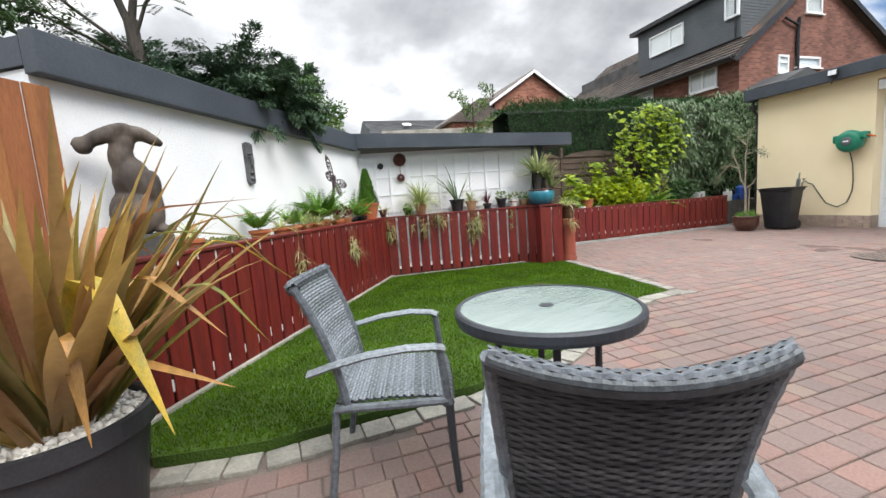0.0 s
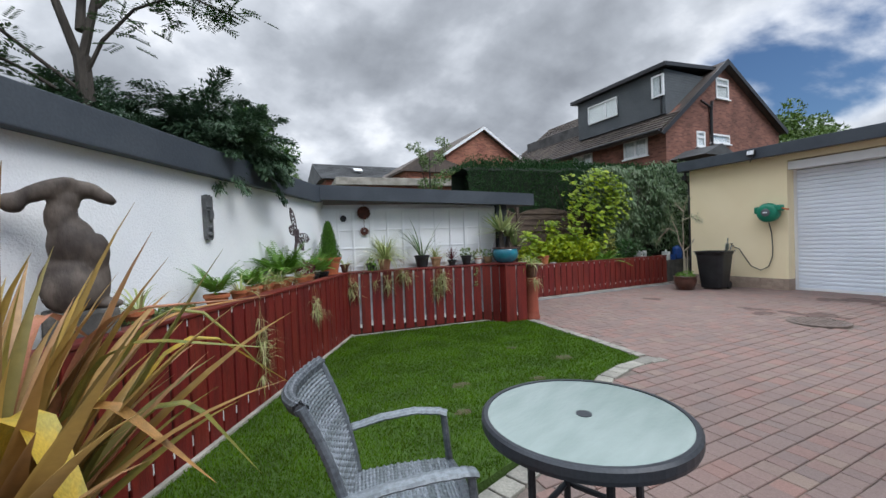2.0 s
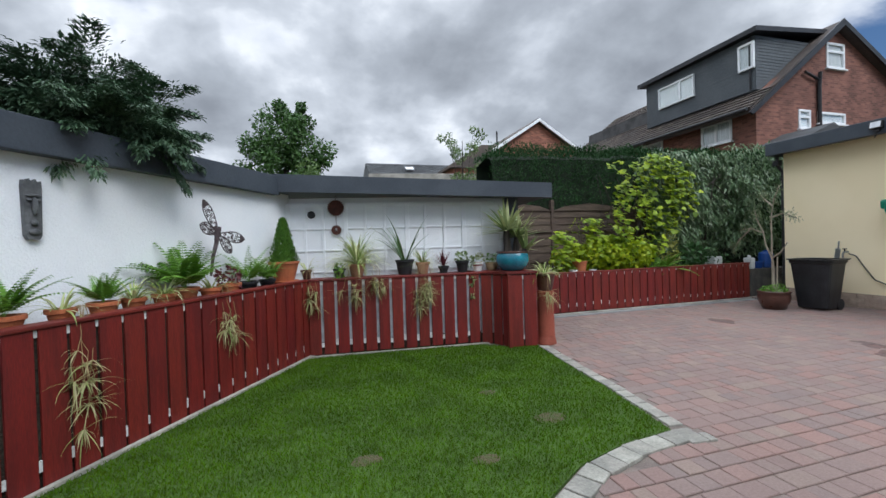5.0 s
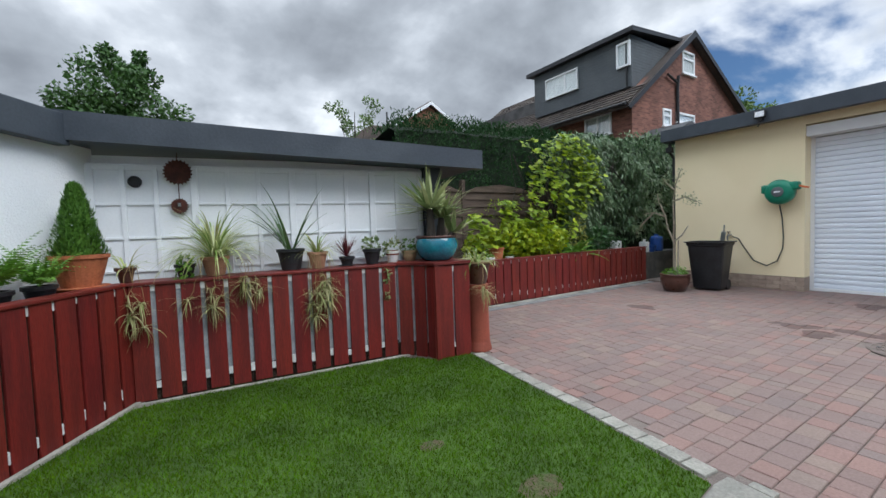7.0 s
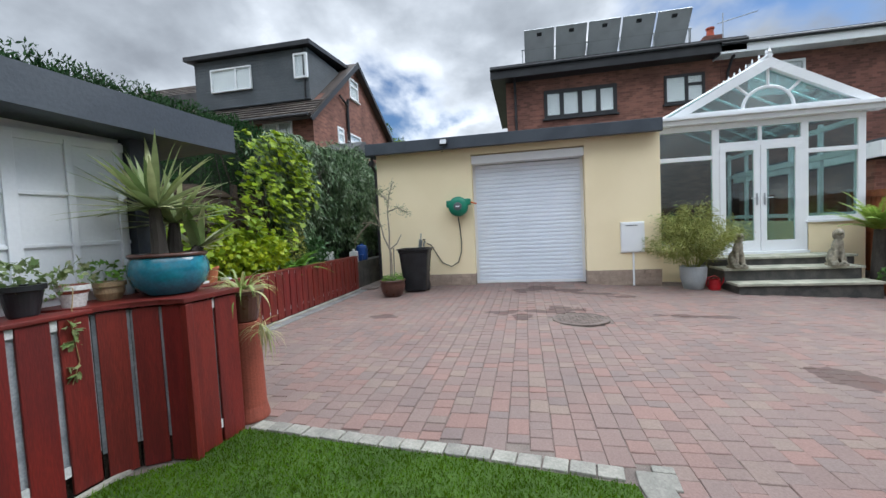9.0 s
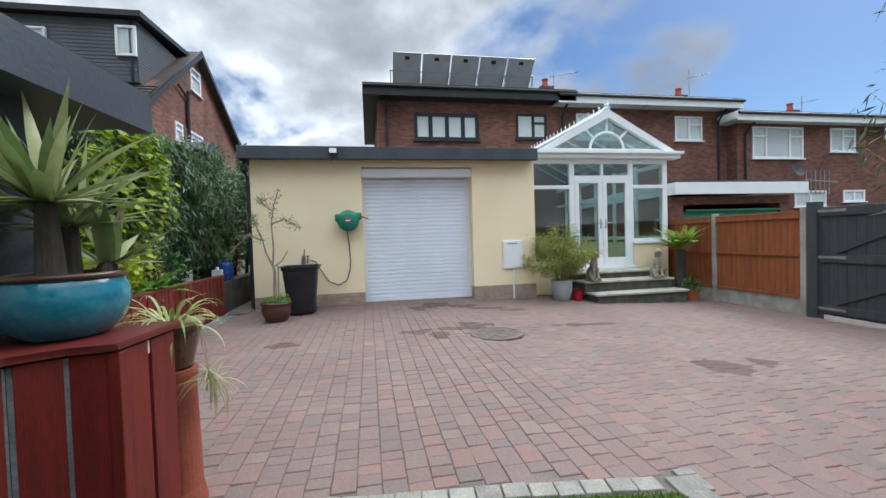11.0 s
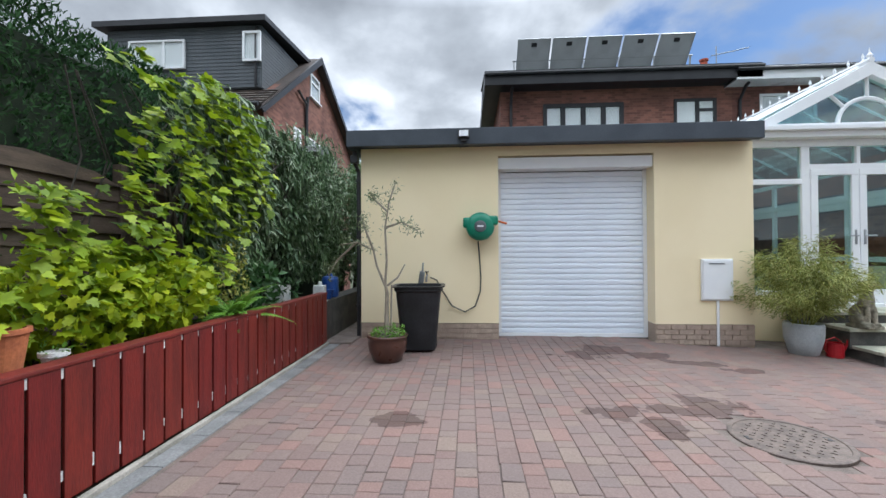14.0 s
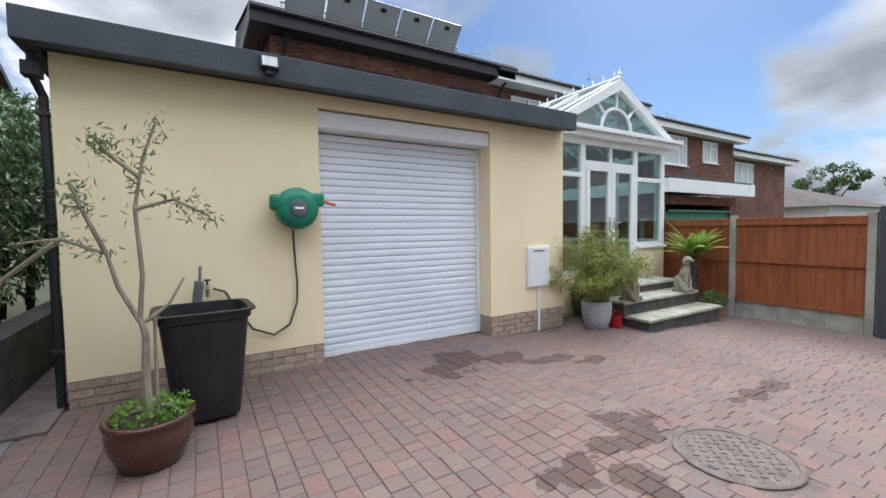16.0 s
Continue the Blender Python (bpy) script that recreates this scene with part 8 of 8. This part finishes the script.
for x, y in ((13.9, 8.9), (14.6, 8.8), (15.3, 9.0)):
    tube(bm, [(x, y, 0.4), (x + 0.1, y - 0.05, 1.4), (x, y + 0.1, 2.6)], [0.05, 0.035, 0.012], 7)
part("stem", bm, bark, back_growth)
part("foliage", leaves("foliage", [clump(700, c, r, 0.14, 0.3, down=0.6, shell=0.15) for c, r in (((13.7, 8.85, 1.2), 0.55), ((13.8, 8.75, 2.0), 0.6), ((13.9, 8.8, 2.8), 0.55), ((14.7, 8.75, 1.5), 0.6), ((14.8, 8.7, 2.4), 0.65), ((15.4, 8.9, 1.8), 0.7), ((15.5, 8.85, 2.9), 0.6), ((14.6, 8.8, 3.1), 0.5))]), laurel_leaf, back_growth)
gold = thing("golden_climber", "golden green climber with lobed leaves over the hedge", "climber", pose(0, 0, 0))
def strand(x, z0, z1, width, n, y=8.62, size=0.112):
    """A hanging column of lobed leaves with gaps."""
    z = rng.uniform(z0, z1, n)
    sway_ = np.array([0.22 * noise.noise(Vector((x * 3, v * 1.4, 2))) for v in z])
    wd = width * (0.55 + 0.6 * (z1 - z) / (z1 - z0))
    P = np.column_stack([x + sway_ + rng.normal(0, 0.42, n) * wd, y + 0.10 - 0.30 * rng.uniform(0, 1, n) ** 0.7 - 0.12 * (z1 - z) / (z1 - z0), z])
    s = size * rng.uniform(0.55, 1.2, n)
    return P, np.column_stack([rng.normal(0, 0.75, n), rng.normal(-0.7, 0.3, n), rng.normal(-0.35, 0.3, n)]), np.column_stack([rng.normal(0, 0.35, n), rng.normal(-0.55, 0.35, n), rng.normal(1.0, 0.3, n)]), np.column_stack([s * 1.05, s, s])


part("foliage", leaves("foliage", [strand(7.62, 0.95, 2.55, 0.36, 230), strand(8.0, 1.7, 2.95, 0.20, 90), strand(8.32, 1.0, 2.55, 0.28, 150), strand(8.78, 1.5, 3.10, 0.28, 150), strand(9.38, 1.75, 2.80, 0.24, 60), strand(9.05, 2.2, 3.0, 0.35, 90), strand(6.90, 0.9, 1.78, 0.34, 170), strand(6.25, 0.85, 1.55, 0.45, 130), strand(7.3, 0.85, 1.45, 0.5, 220), strand(7.5, 2.6, 2.95, 0.2, 22), strand(8.45, 2.6, 3.15, 0.4, 90)], LOBED), gold_leaf, gold)
bm = bmesh.new()
for k in range(7):
    x = 7.0 + k * 0.3
    tube(bm, [(x, 9.0, 0.65), (x + rng.normal(0, 0.15), 8.9, 1.4), (x + rng.normal(0, 0.3), 8.85, 2.1), (x + rng.normal(0, 0.4), 8.78, 2.7)], 0.006, 5)
part("vine", bm, bark, gold)
gs = thing("golden_shrub", "low golden leaved shrub spilling over the raised bed", "shrub", pose(0, 0, 0))
part("foliage", leaves("foliage", [clump(760, (7.05, 8.55, 1.02), 0.44, 0.08, 0.85, LOBED, 0.2, (1.2, 0.75, 0.75)), clump(860, (7.75, 8.52, 1.02), 0.47, 0.08, 0.85, LOBED, 0.2, (1.2, 0.75, 0.7)), clump(420, (6.45, 8.75, 0.90), 0.34, 0.08, 0.85, LOBED, 0.2, (1.2, 0.7, 0.8))], LOBED), hued("bright_golden", [(0.32, 0.41, 0.008), (0.22, 0.33, 0.008), (0.40, 0.46, 0.012), (0.15, 0.24, 0.008)], trans=0.35), gs)
bm = bmesh.new()
for k in range(7):
    x = 6.7 + k * 0.2
    tube(bm, [(x, 8.66, 0.6), (x + rng.normal(0, 0.05), 8.60, 0.9), (x + rng.normal(0, 0.12), 8.55, 1.2)], [0.010, 0.007, 0.003], 5)
part("stem", bm, bark, gs)
bf = thing("garden_fern", "light green fern arching over the red fence", "fern", pose(8.45, 8.30, 0.68))
part("fronds", fronds(20, 0.62, 0.02, (0.3, 1.2), (0.5, 1.3), 0.11, 26), fern_leaf, bf)
vs_ = thing("variegated_shrub", "upright yellow variegated shrub in the raised bed", "shrub", pose(8.75, 8.52, 0.66))
part("foliage", leaves("foliage", [clump(420, (0, 0, 0.35), 0.28, 0.055, 0.5, squash=(0.9, 0.7, 1.1)), clump(160, (0.05, 0, 0.66), 0.17, 0.05, 0.5)]), hued("variegated_gold", [(0.36, 0.36, 0.08), (0.22, 0.28, 0.05), (0.45, 0.42, 0.14)]), vs_)
dk = thing("broad_leaved_plant", "dark broad leaved plant in the raised bed", "plant", pose(9.4, 8.50, 0.66))
part("foliage", leaves("foliage", [clump(210, (0, 0, 0.28), 0.30, 0.12, 0.55, squash=(1.1, 0.7, 0.9)), clump(120, (0.8, 0.05, 0.16), 0.24, 0.09, 0.4, squash=(1.4, 0.7, 0.8))]), hued("deep_green", [(0.03, 0.09, 0.025), (0.05, 0.12, 0.035)]), dk)

# ---- trees ----
def tree(name, label, x, y, z0, h, trunk_r, blobs, mat_leaf, size, count, aspect=0.5, down=0.2, mat_bark=bark, limbs=None, shell=0.35):
    t = thing(name, label, "tree", pose(x, y, z0))
    bm = bmesh.new()
    tube(bm, [(0, 0, 0), (0.05, 0.02, h * 0.3), (-0.04, 0.03, h * 0.6), (0, 0, h * 0.9)], [trunk_r, trunk_r * 0.8, trunk_r * 0.5, trunk_r * 0.15], 10)
    for c, r in blobs:
        zb = max(0.2 * h, c[2] * 0.55)
        tube(bm, [(0, 0, zb), (c[0] * 0.5, c[1] * 0.5, zb + (c[2] - zb) * 0.55), tuple(c)], [trunk_r * 0.4, trunk_r * 0.25, trunk_r * 0.08], 6)
    part("trunk", bm, mat_bark, t)
    tot = sum(r ** 2 for c, r in blobs)
    chunks = []
    for c, r in blobs:
        m_ = int(count * r * r / tot)
        k = max(3, int(m_ / 160))
        for _ in range(k):
            d = rng.normal(size=3); d /= np.linalg.norm(d)
            chunks.append(clump(m_ // k, np.array(c) + d * r * rng.uniform(0.35, 0.95) * np.array([1, 1, 0.85]), r * rng.uniform(0.22, 0.40), size, aspect, down=down, shell=shell))
    part("crown", leaves("crown", chunks), mat_leaf, t)
    return t


def wall_spot(s, off):
    v = WALL @ Vector((s, off, 0))
    return v.x, v.y


def spray(p, d, length, n=260):
    """A flat feathery conifer spray that reaches outwards and nods at its tip."""
    d = np.array([d[0], d[1], 0.5 * d[2] + 0.15]); d /= np.linalg.norm(d)
    side = np.cross(d, (0, 0, 1.0)); side /= np.linalg.norm(side) + 1e-6
    t = rng.uniform(0, 1, n) ** 0.8
    w = rng.normal(0, 0.33, n) * length * (1.05 - t) * 0.9
    L_ = length * rng.uniform(0.8, 1.5)
    P = p + np.outer(t * L_ + np.abs(w) * 0.5, d) + np.outer(w, side) + np.outer(-0.26 * L_ * t ** 2.2, (0, 0, 1)) + rng.normal(0, 0.016, (n, 3))
    D = np.tile(d, (n, 1)) + np.outer(np.sign(w) * 0.7, side) + np.outer(-0.7 * t, (0, 0, 1)) + rng.normal(0, 0.2, (n, 3))
    s = rng.uniform(0.035, 0.07, n)
    return P, D, np.tile((0, 0, 1.0), (n, 1)) + rng.normal(0, 0.3, (n, 3)), np.column_stack([s * 0.28, s, s])




def conifer(label, s_, off, height, lumps, lift=0.0, size=0.30):
    """A feathery conifer by the white wall; lumps: along the wall, away from it, height, radius, sprays."""
    cx, cy = wall_spot(s_, off)
    t = thing("conifer", label, "tree", pose(cx, cy, 0))
    bm = bmesh.new(); tube(bm, [(0, 0, -0.2), (0, 0, height * 0.55), (0, 0, height)], [0.085, 0.06, 0.015], 8); part("trunk", bm, bark, t)
    ch = []
    for u, v, z, r_, k in lumps:
        x, y = wall_spot(u, v)
        c = np.array([x - cx, y - cy, z])
        for _ in range(k):
            d = rng.normal(size=3); d /= np.linalg.norm(d)
            ch.append(spray(c + d * r_ * rng.uniform(0.3, 0.8), d + np.array([0, 0, lift]), size))
        ch.append(clump(1500, c, r_ * 0.92, 0.06, 0.3, down=0.3 - lift, shell=0.25))
    part("crown", leaves("crown", ch), conifer_leaf, t)


conifer("dark feathery conifer hanging over the white wall's roof", 2.10, 0.90, 3.1, [(2.05, 0.85, 2.68, 0.46, 44), (2.30, 0.62, 2.50, 0.36, 34), (1.80, 0.75, 2.48, 0.36, 30), (2.28, 0.48, 2.44, 0.15, 14), (2.02, 0.46, 2.42, 0.15, 12), (2.45, 0.95, 2.55, 0.36, 26)])
conifer("loose dark green conifer behind the white wall", 1.30, 1.35, 2.8, [(1.30, 1.30, 2.42, 0.34, 24), (1.65, 1.25, 2.42, 0.32, 22), (1.00, 1.35, 2.35, 0.28, 16), (1.45, 1.45, 2.70, 0.24, 14)], 0.4, 0.26)
conifer("open feathery conifer at the end of the white wall", 2.95, 1.35, 2.9, [(2.90, 1.30, 2.50, 0.24, 14), (3.10, 1.25, 2.62, 0.22, 12), (2.75, 1.35, 2.70, 0.24, 12)], 0.5, 0.30)

cx, cy = wall_spot(1.02, 1.15)
ro = thing("rowan_tree", "slender tree with open branches and small feathered leaves", "tree", pose(cx, cy, 0))
bm = bmesh.new()
limbs = [[(0, 0, -0.2), (0.0, 0, 1.5), (0.02, 0, 2.6), (0.0, 0, 3.0)], [(0, 0, 2.95), (0.12, -0.02, 3.5), (0.2, 0.0, 4.3), (0.35, 0, 5.2)], [(0, 0, 2.9), (-0.2, 0.0, 3.6), (-0.3, 0.05, 4.4), (-0.35, 0.1, 5.2)], [(0, 0, 2.7), (-0.4, -0.05, 3.05), (-0.85, -0.1, 3.45), (-1.3, -0.1, 3.7)],
         [(0, 0, 2.8), (0.16, -0.1, 3.1), (0.4, -0.2, 3.35), (0.75, -0.3, 3.5), (1.15, -0.35, 3.35)], [(0, 0, 3.2), (0.02, 0.1, 3.9), (0.05, 0.1, 4.8)], [(0.12, -0.02, 3.4), (0.5, -0.1, 3.85), (0.9, -0.2, 4.0), (1.3, -0.2, 3.9)], [(-0.2, 0, 3.5), (-0.6, -0.1, 3.95), (-1.1, -0.15, 4.3)], [(0, 0, 2.6), (-0.25, -0.2, 2.75), (-0.65, -0.35, 2.95), (-1.0, -0.4, 2.9)]]
for k, b in enumerate(limbs):
    r = 0.058 if k == 0 else (0.036 if k in (1, 2, 5) else 0.018)
    tube(bm, b, [max(0.009, r * (1 - 0.7 * i / (len(b) - 1) * (k > 0))) for i in range(len(b))], 7)
part("trunk", bm, bark, ro)
P, D, N, S = [], [], [], []
for b in limbs[1:]:
    for k in range(95):
        t = rng.uniform(0.35, 1.0) * (len(b) - 1)
        i = min(int(t), len(b) - 2)
        p = np.array(b[i]) + (np.array(b[i + 1]) - np.array(b[i])) * (t - i) + rng.normal(0, 0.09, 3)
        d = rng.normal(0, 1, 3) * np.array([1, 1, 0.4]); d[2] -= 0.35; d /= np.linalg.norm(d)
        sd = np.cross(d, (0, 0, 1.0)); sd /= np.linalg.norm(sd) + 1e-6
        for q in range(7):
            for s in (1, -1):
                P.append(p + d * q * 0.022); D.append(sd * s + d * 0.5); N.append(np.array([0, 0, 1.0]) + rng.normal(0, 0.2, 3)); S.append((0.017, 0.048, 0.02))
part("crown", scatter("crown", *LEAF, P, D, N, S), tree_leaf, ro)
cx, cy = wall_spot(-0.2, 1.7)
tree("shrub_tree", "dense dark leafed tree behind the white wall", cx, cy, 0, 3.4, 0.08, [((0, 0, 2.9), 0.6), ((-0.5, 0.2, 3.1), 0.6), ((0.4, 0.2, 2.75), 0.45), ((-0.9, -0.2, 2.7), 0.5)], tree_leaf, 0.07, 5200, 0.45)
tree("round_tree", "round crowned dark green tree beyond the shed", 0.3, 19.5, -0.5, 7.6, 0.16, [((0, 0, 6.6), 1.3), ((-0.7, 0.3, 5.4), 1.3), ((0.8, 0, 5.4), 1.25), ((0, -0.4, 4.5), 1.4), ((0.3, 0.3, 7.4), 0.8)], hued("mid_tree", [(0.04, 0.10, 0.02), (0.065, 0.14, 0.03), (0.03, 0.075, 0.018)], trans=0.2), 0.16, 12000, 0.6)
tree("small_tree", "pale green bushes beyond the shed roof", 1.4, 14.0, -0.5, 4.2, 0.06, [((0, 0, 3.6), 0.8), ((0.9, 0.3, 3.5), 0.6), ((-0.9, 0.4, 3.5), 0.7)], hued("pale_tree", [(0.08, 0.15, 0.04), (0.13, 0.2, 0.06)]), 0.10, 3200, 0.5)
tree("small_tree", "light leafy young tree behind the shed", 5.94, 13.5, -0.5, 5.6, 0.05, [((0, 0, 4.6), 0.55), ((0.35, 0, 5.2), 0.40), ((-0.4, 0.1, 4.95), 0.42), ((0.1, 0, 4.1), 0.6), ((0.75, 0.1, 4.4), 0.4)], hued("pale_tree_2", [(0.09, 0.16, 0.05), (0.15, 0.22, 0.07)]), 0.10, 1500, 0.45)
tree("small_tree", "pale bush beside the far house", 9.9, 19.0, -0.5, 5.2, 0.07, [((0, 0, 4.6), 1.0), ((0.8, 0, 4.1), 0.9), ((-0.8, 0, 4.2), 0.8)], hued("grey_tree", [(0.07, 0.12, 0.05), (0.10, 0.15, 0.06)]), 0.13, 3000, 0.5)
tree("broad_tree", "broad green tree behind the dormer house", 36, 16.0, -0.5, 10.5, 0.3, [((0, 0, 9.0), 2.6), ((-3.0, 0, 8.3), 2.2), ((3.2, 0, 8.8), 2.6), ((6.0, 0, 8.2), 2.4), ((0.5, 0, 6.5), 3.0), ((5.0, 0, 6.0), 2.6), ((-3.0, 1, 6.0), 2.4)], hued("fresh_tree", [(0.07, 0.13, 0.025), (0.11, 0.18, 0.035), (0.05, 0.10, 0.02)], trans=0.2), 0.30, 12000, 0.55)
for x, y, h in ((25, -62, 9.5), (33, -58, 9.0), (18, -66, 8.5)):
    tree("broad_tree", "distant green tree beyond the bungalow", x, y, -0.5, h, 0.3, [((0, 0, h * 0.85), 2.2), ((-2.2, 1, h * 0.75), 2.0), ((2.3, 0, h * 0.72), 2.1), ((0, 0, h * 0.5), 2.6)], hued("far_tree", [(0.05, 0.10, 0.025), (0.08, 0.14, 0.035)]), 0.34, 3600, 0.55)

# ---- block paving ----
def paving_material(name, island):
    m = mat(name, (0.192, 0.142, 0.127), (0.162, 0.121, 0.110), scale=1.1, rough=0.8, bump=0.45, fine=75, world_pos=True, grain=0.16, dist=0.006)
    nt = m.node_tree
    N, L = nt.nodes.new, nt.links.new
    hsv = next(n for n in nt.nodes if n.bl_idname == "ShaderNodeHueSaturation")
    hsv.inputs["Saturation"].default_value = 1.03
    info = N("ShaderNodeNewGeometry") if island else N("ShaderNodeObjectInfo")
    sock = info.outputs["Random Per Island"] if island else info.outputs["Random"]
    ramp = N("ShaderNodeValToRGB")
    els = ramp.color_ramp.elements
    els[0].color, els[1].color = (0.152, 0.102, 0.090, 1), (0.142, 0.116, 0.108, 1)
    for p, c in ((0.10, (0.188, 0.135, 0.118)), (0.20, (0.145, 0.108, 0.099)), (0.30, (0.228, 0.124, 0.102)), (0.40, (0.138, 0.109, 0.102)), (0.50, (0.218, 0.165, 0.130)), (0.60, (0.162, 0.116, 0.104)), (0.70, (0.232, 0.130, 0.107)), (0.80, (0.158, 0.120, 0.109)), (0.90, (0.190, 0.126, 0.110))):
        els.new(p).color = (*c, 1)
    L(sock, ramp.inputs[0])
    mixn = N("ShaderNodeMix"); mixn.data_type = "RGBA"; mixn.inputs["Factor"].default_value = 0.58
    old = hsv.inputs["Color"].links[0].from_socket
    L(old, mixn.inputs["A"]); L(ramp.outputs[0], mixn.inputs["B"])
    # damp patches with soft, uneven outlines
    pos = N("ShaderNodeNewGeometry")
    ns = N("ShaderNodeTexNoise"); ns.inputs["Scale"].default_value, ns.inputs["Detail"].default_value = 4.2, 6
    L(pos.outputs["Position"], ns.inputs["Vector"])
    last = None
    for x, y, rx, ry in ((7.98, 4.72, 0.13, 0.26), (7.76, 4.42, 0.20, 0.16), (8.06, 4.20, 0.13, 0.45), (8.22, 3.80, 0.26, 0.26), (9.95, 4.45, 0.20, 0.30), (10.25, 4.10, 0.28, 0.30), (10.0, 3.60, 0.18, 0.30), (9.70, 3.15, 0.13, 0.45), (9.48, 2.68, 0.11, 0.25), (7.80, 6.47, 0.17, 0.20), (8.04, 2.0, 0.10, 0.6), (5.82, 1.75, 0.22, 0.2), (5.9, 1.2, 0.16, 0.15)):
        sub, ln = N("ShaderNodeVectorMath"), N("ShaderNodeVectorMath")
        sub.operation, ln.operation = "SUBTRACT", "LENGTH"
        sub.inputs[1].default_value = (x, y, 0)
        sc = N("ShaderNodeVectorMath"); sc.operation = "MULTIPLY"; sc.inputs[1].default_value = (1 / rx, 1 / ry, 0)
        L(pos.outputs["Position"], sub.inputs[0]); L(sub.outputs[0], sc.inputs[0]); L(sc.outputs[0], ln.inputs[0])
        if last is None:
            last = ln.outputs["Value"]
        else:
            mn = N("ShaderNodeMath"); mn.operation = "SMOOTH_MIN"; mn.inputs[2].default_value = 0.15
            L(last, mn.inputs[0]); L(ln.outputs["Value"], mn.inputs[1]); last = mn.outputs[0]
    ad = N("ShaderNodeMath"); ad.operation = "MULTIPLY_ADD"; ad.inputs[1].default_value = 3.2
    L(ns.outputs["Fac"], ad.inputs[0]); L(last, ad.inputs[2])
    wet = N("ShaderNodeMapRange"); wet.interpolation_type = "SMOOTHSTEP"
    for k, v in (("From Min", 2.50), ("From Max", 2.62), ("To Min", 0.85), ("To Max", 0.0)):
        wet.inputs[k].default_value = v
    L(ad.outputs[0], wet.inputs["Value"])
    damp = N("ShaderNodeMix"); damp.data_type = "RGBA"
    dk_ = N("ShaderNodeMix"); dk_.data_type = "RGBA"; dk_.blend_type = "MULTIPLY"; dk_.inputs["Factor"].default_value = 1; dk_.inputs["B"].default_value = (0.42, 0.36, 0.34, 1)
    L(mixn.outputs["Result"], dk_.inputs["A"])
    L(wet.outputs[0], damp.inputs["Factor"]); L(mixn.outputs["Result"], damp.inputs["A"]); L(dk_.outputs["Result"], damp.inputs["B"])
    L(damp.outputs["Result"], hsv.inputs["Color"])
    return m


pave_stuff, pave_piece = paving_material("tumbled_block", True), paving_material("tumbled_block_near", False)
OUT = [(1.60, 7.2), (4.55, 6.9), (4.40, 6.35), (4.27, 6.30), (4.13, 4.86), (4.02, 4.02), (4.04, 3.88), (3.84, 3.86), (3.42, 3.83), (3.05, 3.74), (2.50, 3.43), (1.80, 3.05), (1.08, 2.86), (0.34, 2.83), (-0.13, 2.80), (-0.70, 2.88), (-1.6, 3.2), (-1.6, 5.0), (0.0, 7.4)]
OUT = [near2(*p) for p in OUT]
BED = [(1.3, 6.9), (4.45, 6.35), (4.62, 7.0), (4.62, 8.3), (4.62, 12), (0, 12)]
BED = [near2(*p) for p in BED]


WALL_BACK = WALL.inverted()


def paved(x, y):
    if (WALL_BACK @ Vector((x, y, 0))).y > 0.3:
        return False
    if inside(x, y, OUT) or inside(x, y, BED):
        return False
    if y > 7.83 and 4.7 < x < 10.5 or y > 8.0 or x > 11.16 or (x > GX - 0.03 and not DY0 < y < DY1):
        return False
    if x > 10.02 and -1.6 < y < 0.68 or y < FY + 0.06 or (x - 7.57) ** 2 + (y - 3.65) ** 2 < 0.385 ** 2:
        return False
    return x > -2.2


BW = 0.138
def block_mesh(L_):
    bm = bmesh.new()
    g, h = 0.0016, 0.0045
    lo = [bm.verts.new((x, y, -0.045)) for x, y in ((g, g), (L_ - g, g), (L_ - g, BW - g), (g, BW - g))]
    md = [bm.verts.new((x, y, 0.0115)) for x, y in ((g, g), (L_ - g, g), (L_ - g, BW - g), (g, BW - g))]
    hi = [bm.verts.new((x, y, 0.016)) for x, y in ((g + h, g + h), (L_ - g - h, g + h), (L_ - g - h, BW - g - h), (g + h, BW - g - h))]
    bm.faces.new(hi)
    for p, q in ((lo, md), (md, hi)):
        for k in range(4):
            bm.faces.new((p[k], p[(k + 1) % 4], q[(k + 1) % 4], q[k]))
    me = mesh_of("paving_block", bm)
    me.materials.append(pave_piece)
    return me


SIZES = (0.104, 0.138, 0.205)
pieces = {s: block_mesh(s) for s in SIZES}
VB, FB, nv, near = [], [], 0, 0
yj = FY + 0.05
while yj < 8.02:
    xi = -2.3 - rng.uniform(0, 0.2)
    while xi < 11.1:
        L_ = float(rng.choice(SIZES, p=(0.30, 0.45, 0.25)))
        cx_, cy_ = xi + L_ / 2, yj + BW / 2
        if paved(cx_, cy_):
            z = ground_z(cx_, cy_) - 0.012 + rng.normal(0, 0.0010)
            tz = rng.normal(0, 0.9)
            if near < 300 and 5.0 < cx_ < 7.9 and 5.0 < cy_ < 7.6:
                ob = part("paving_block", pieces[L_], pave_piece, pavement)
                ob.matrix_world = pose(xi, yj, z, rng.normal(0, 0.5), rng.normal(0, 0.5), tz)
                near += 1
            else:
                m_ = pose(xi, yj, z, rng.normal(0, 0.5), rng.normal(0, 0.5), tz)
                base = [m_ @ v.co for v in pieces[L_].vertices]
                VB += [tuple(v) for v in base]
                FB += [tuple(nv + i for i in p.vertices) for p in pieces[L_].polygons]
                nv += len(base)
        xi += L_
    yj += BW
me = bpy.data.meshes.new("paving_blocks")
me.from_pydata(VB, [], FB)
tagged(part("paving_blocks", me, pave_stuff, pavement), "red and brown tumbled paving blocks", "", "", "stuff")
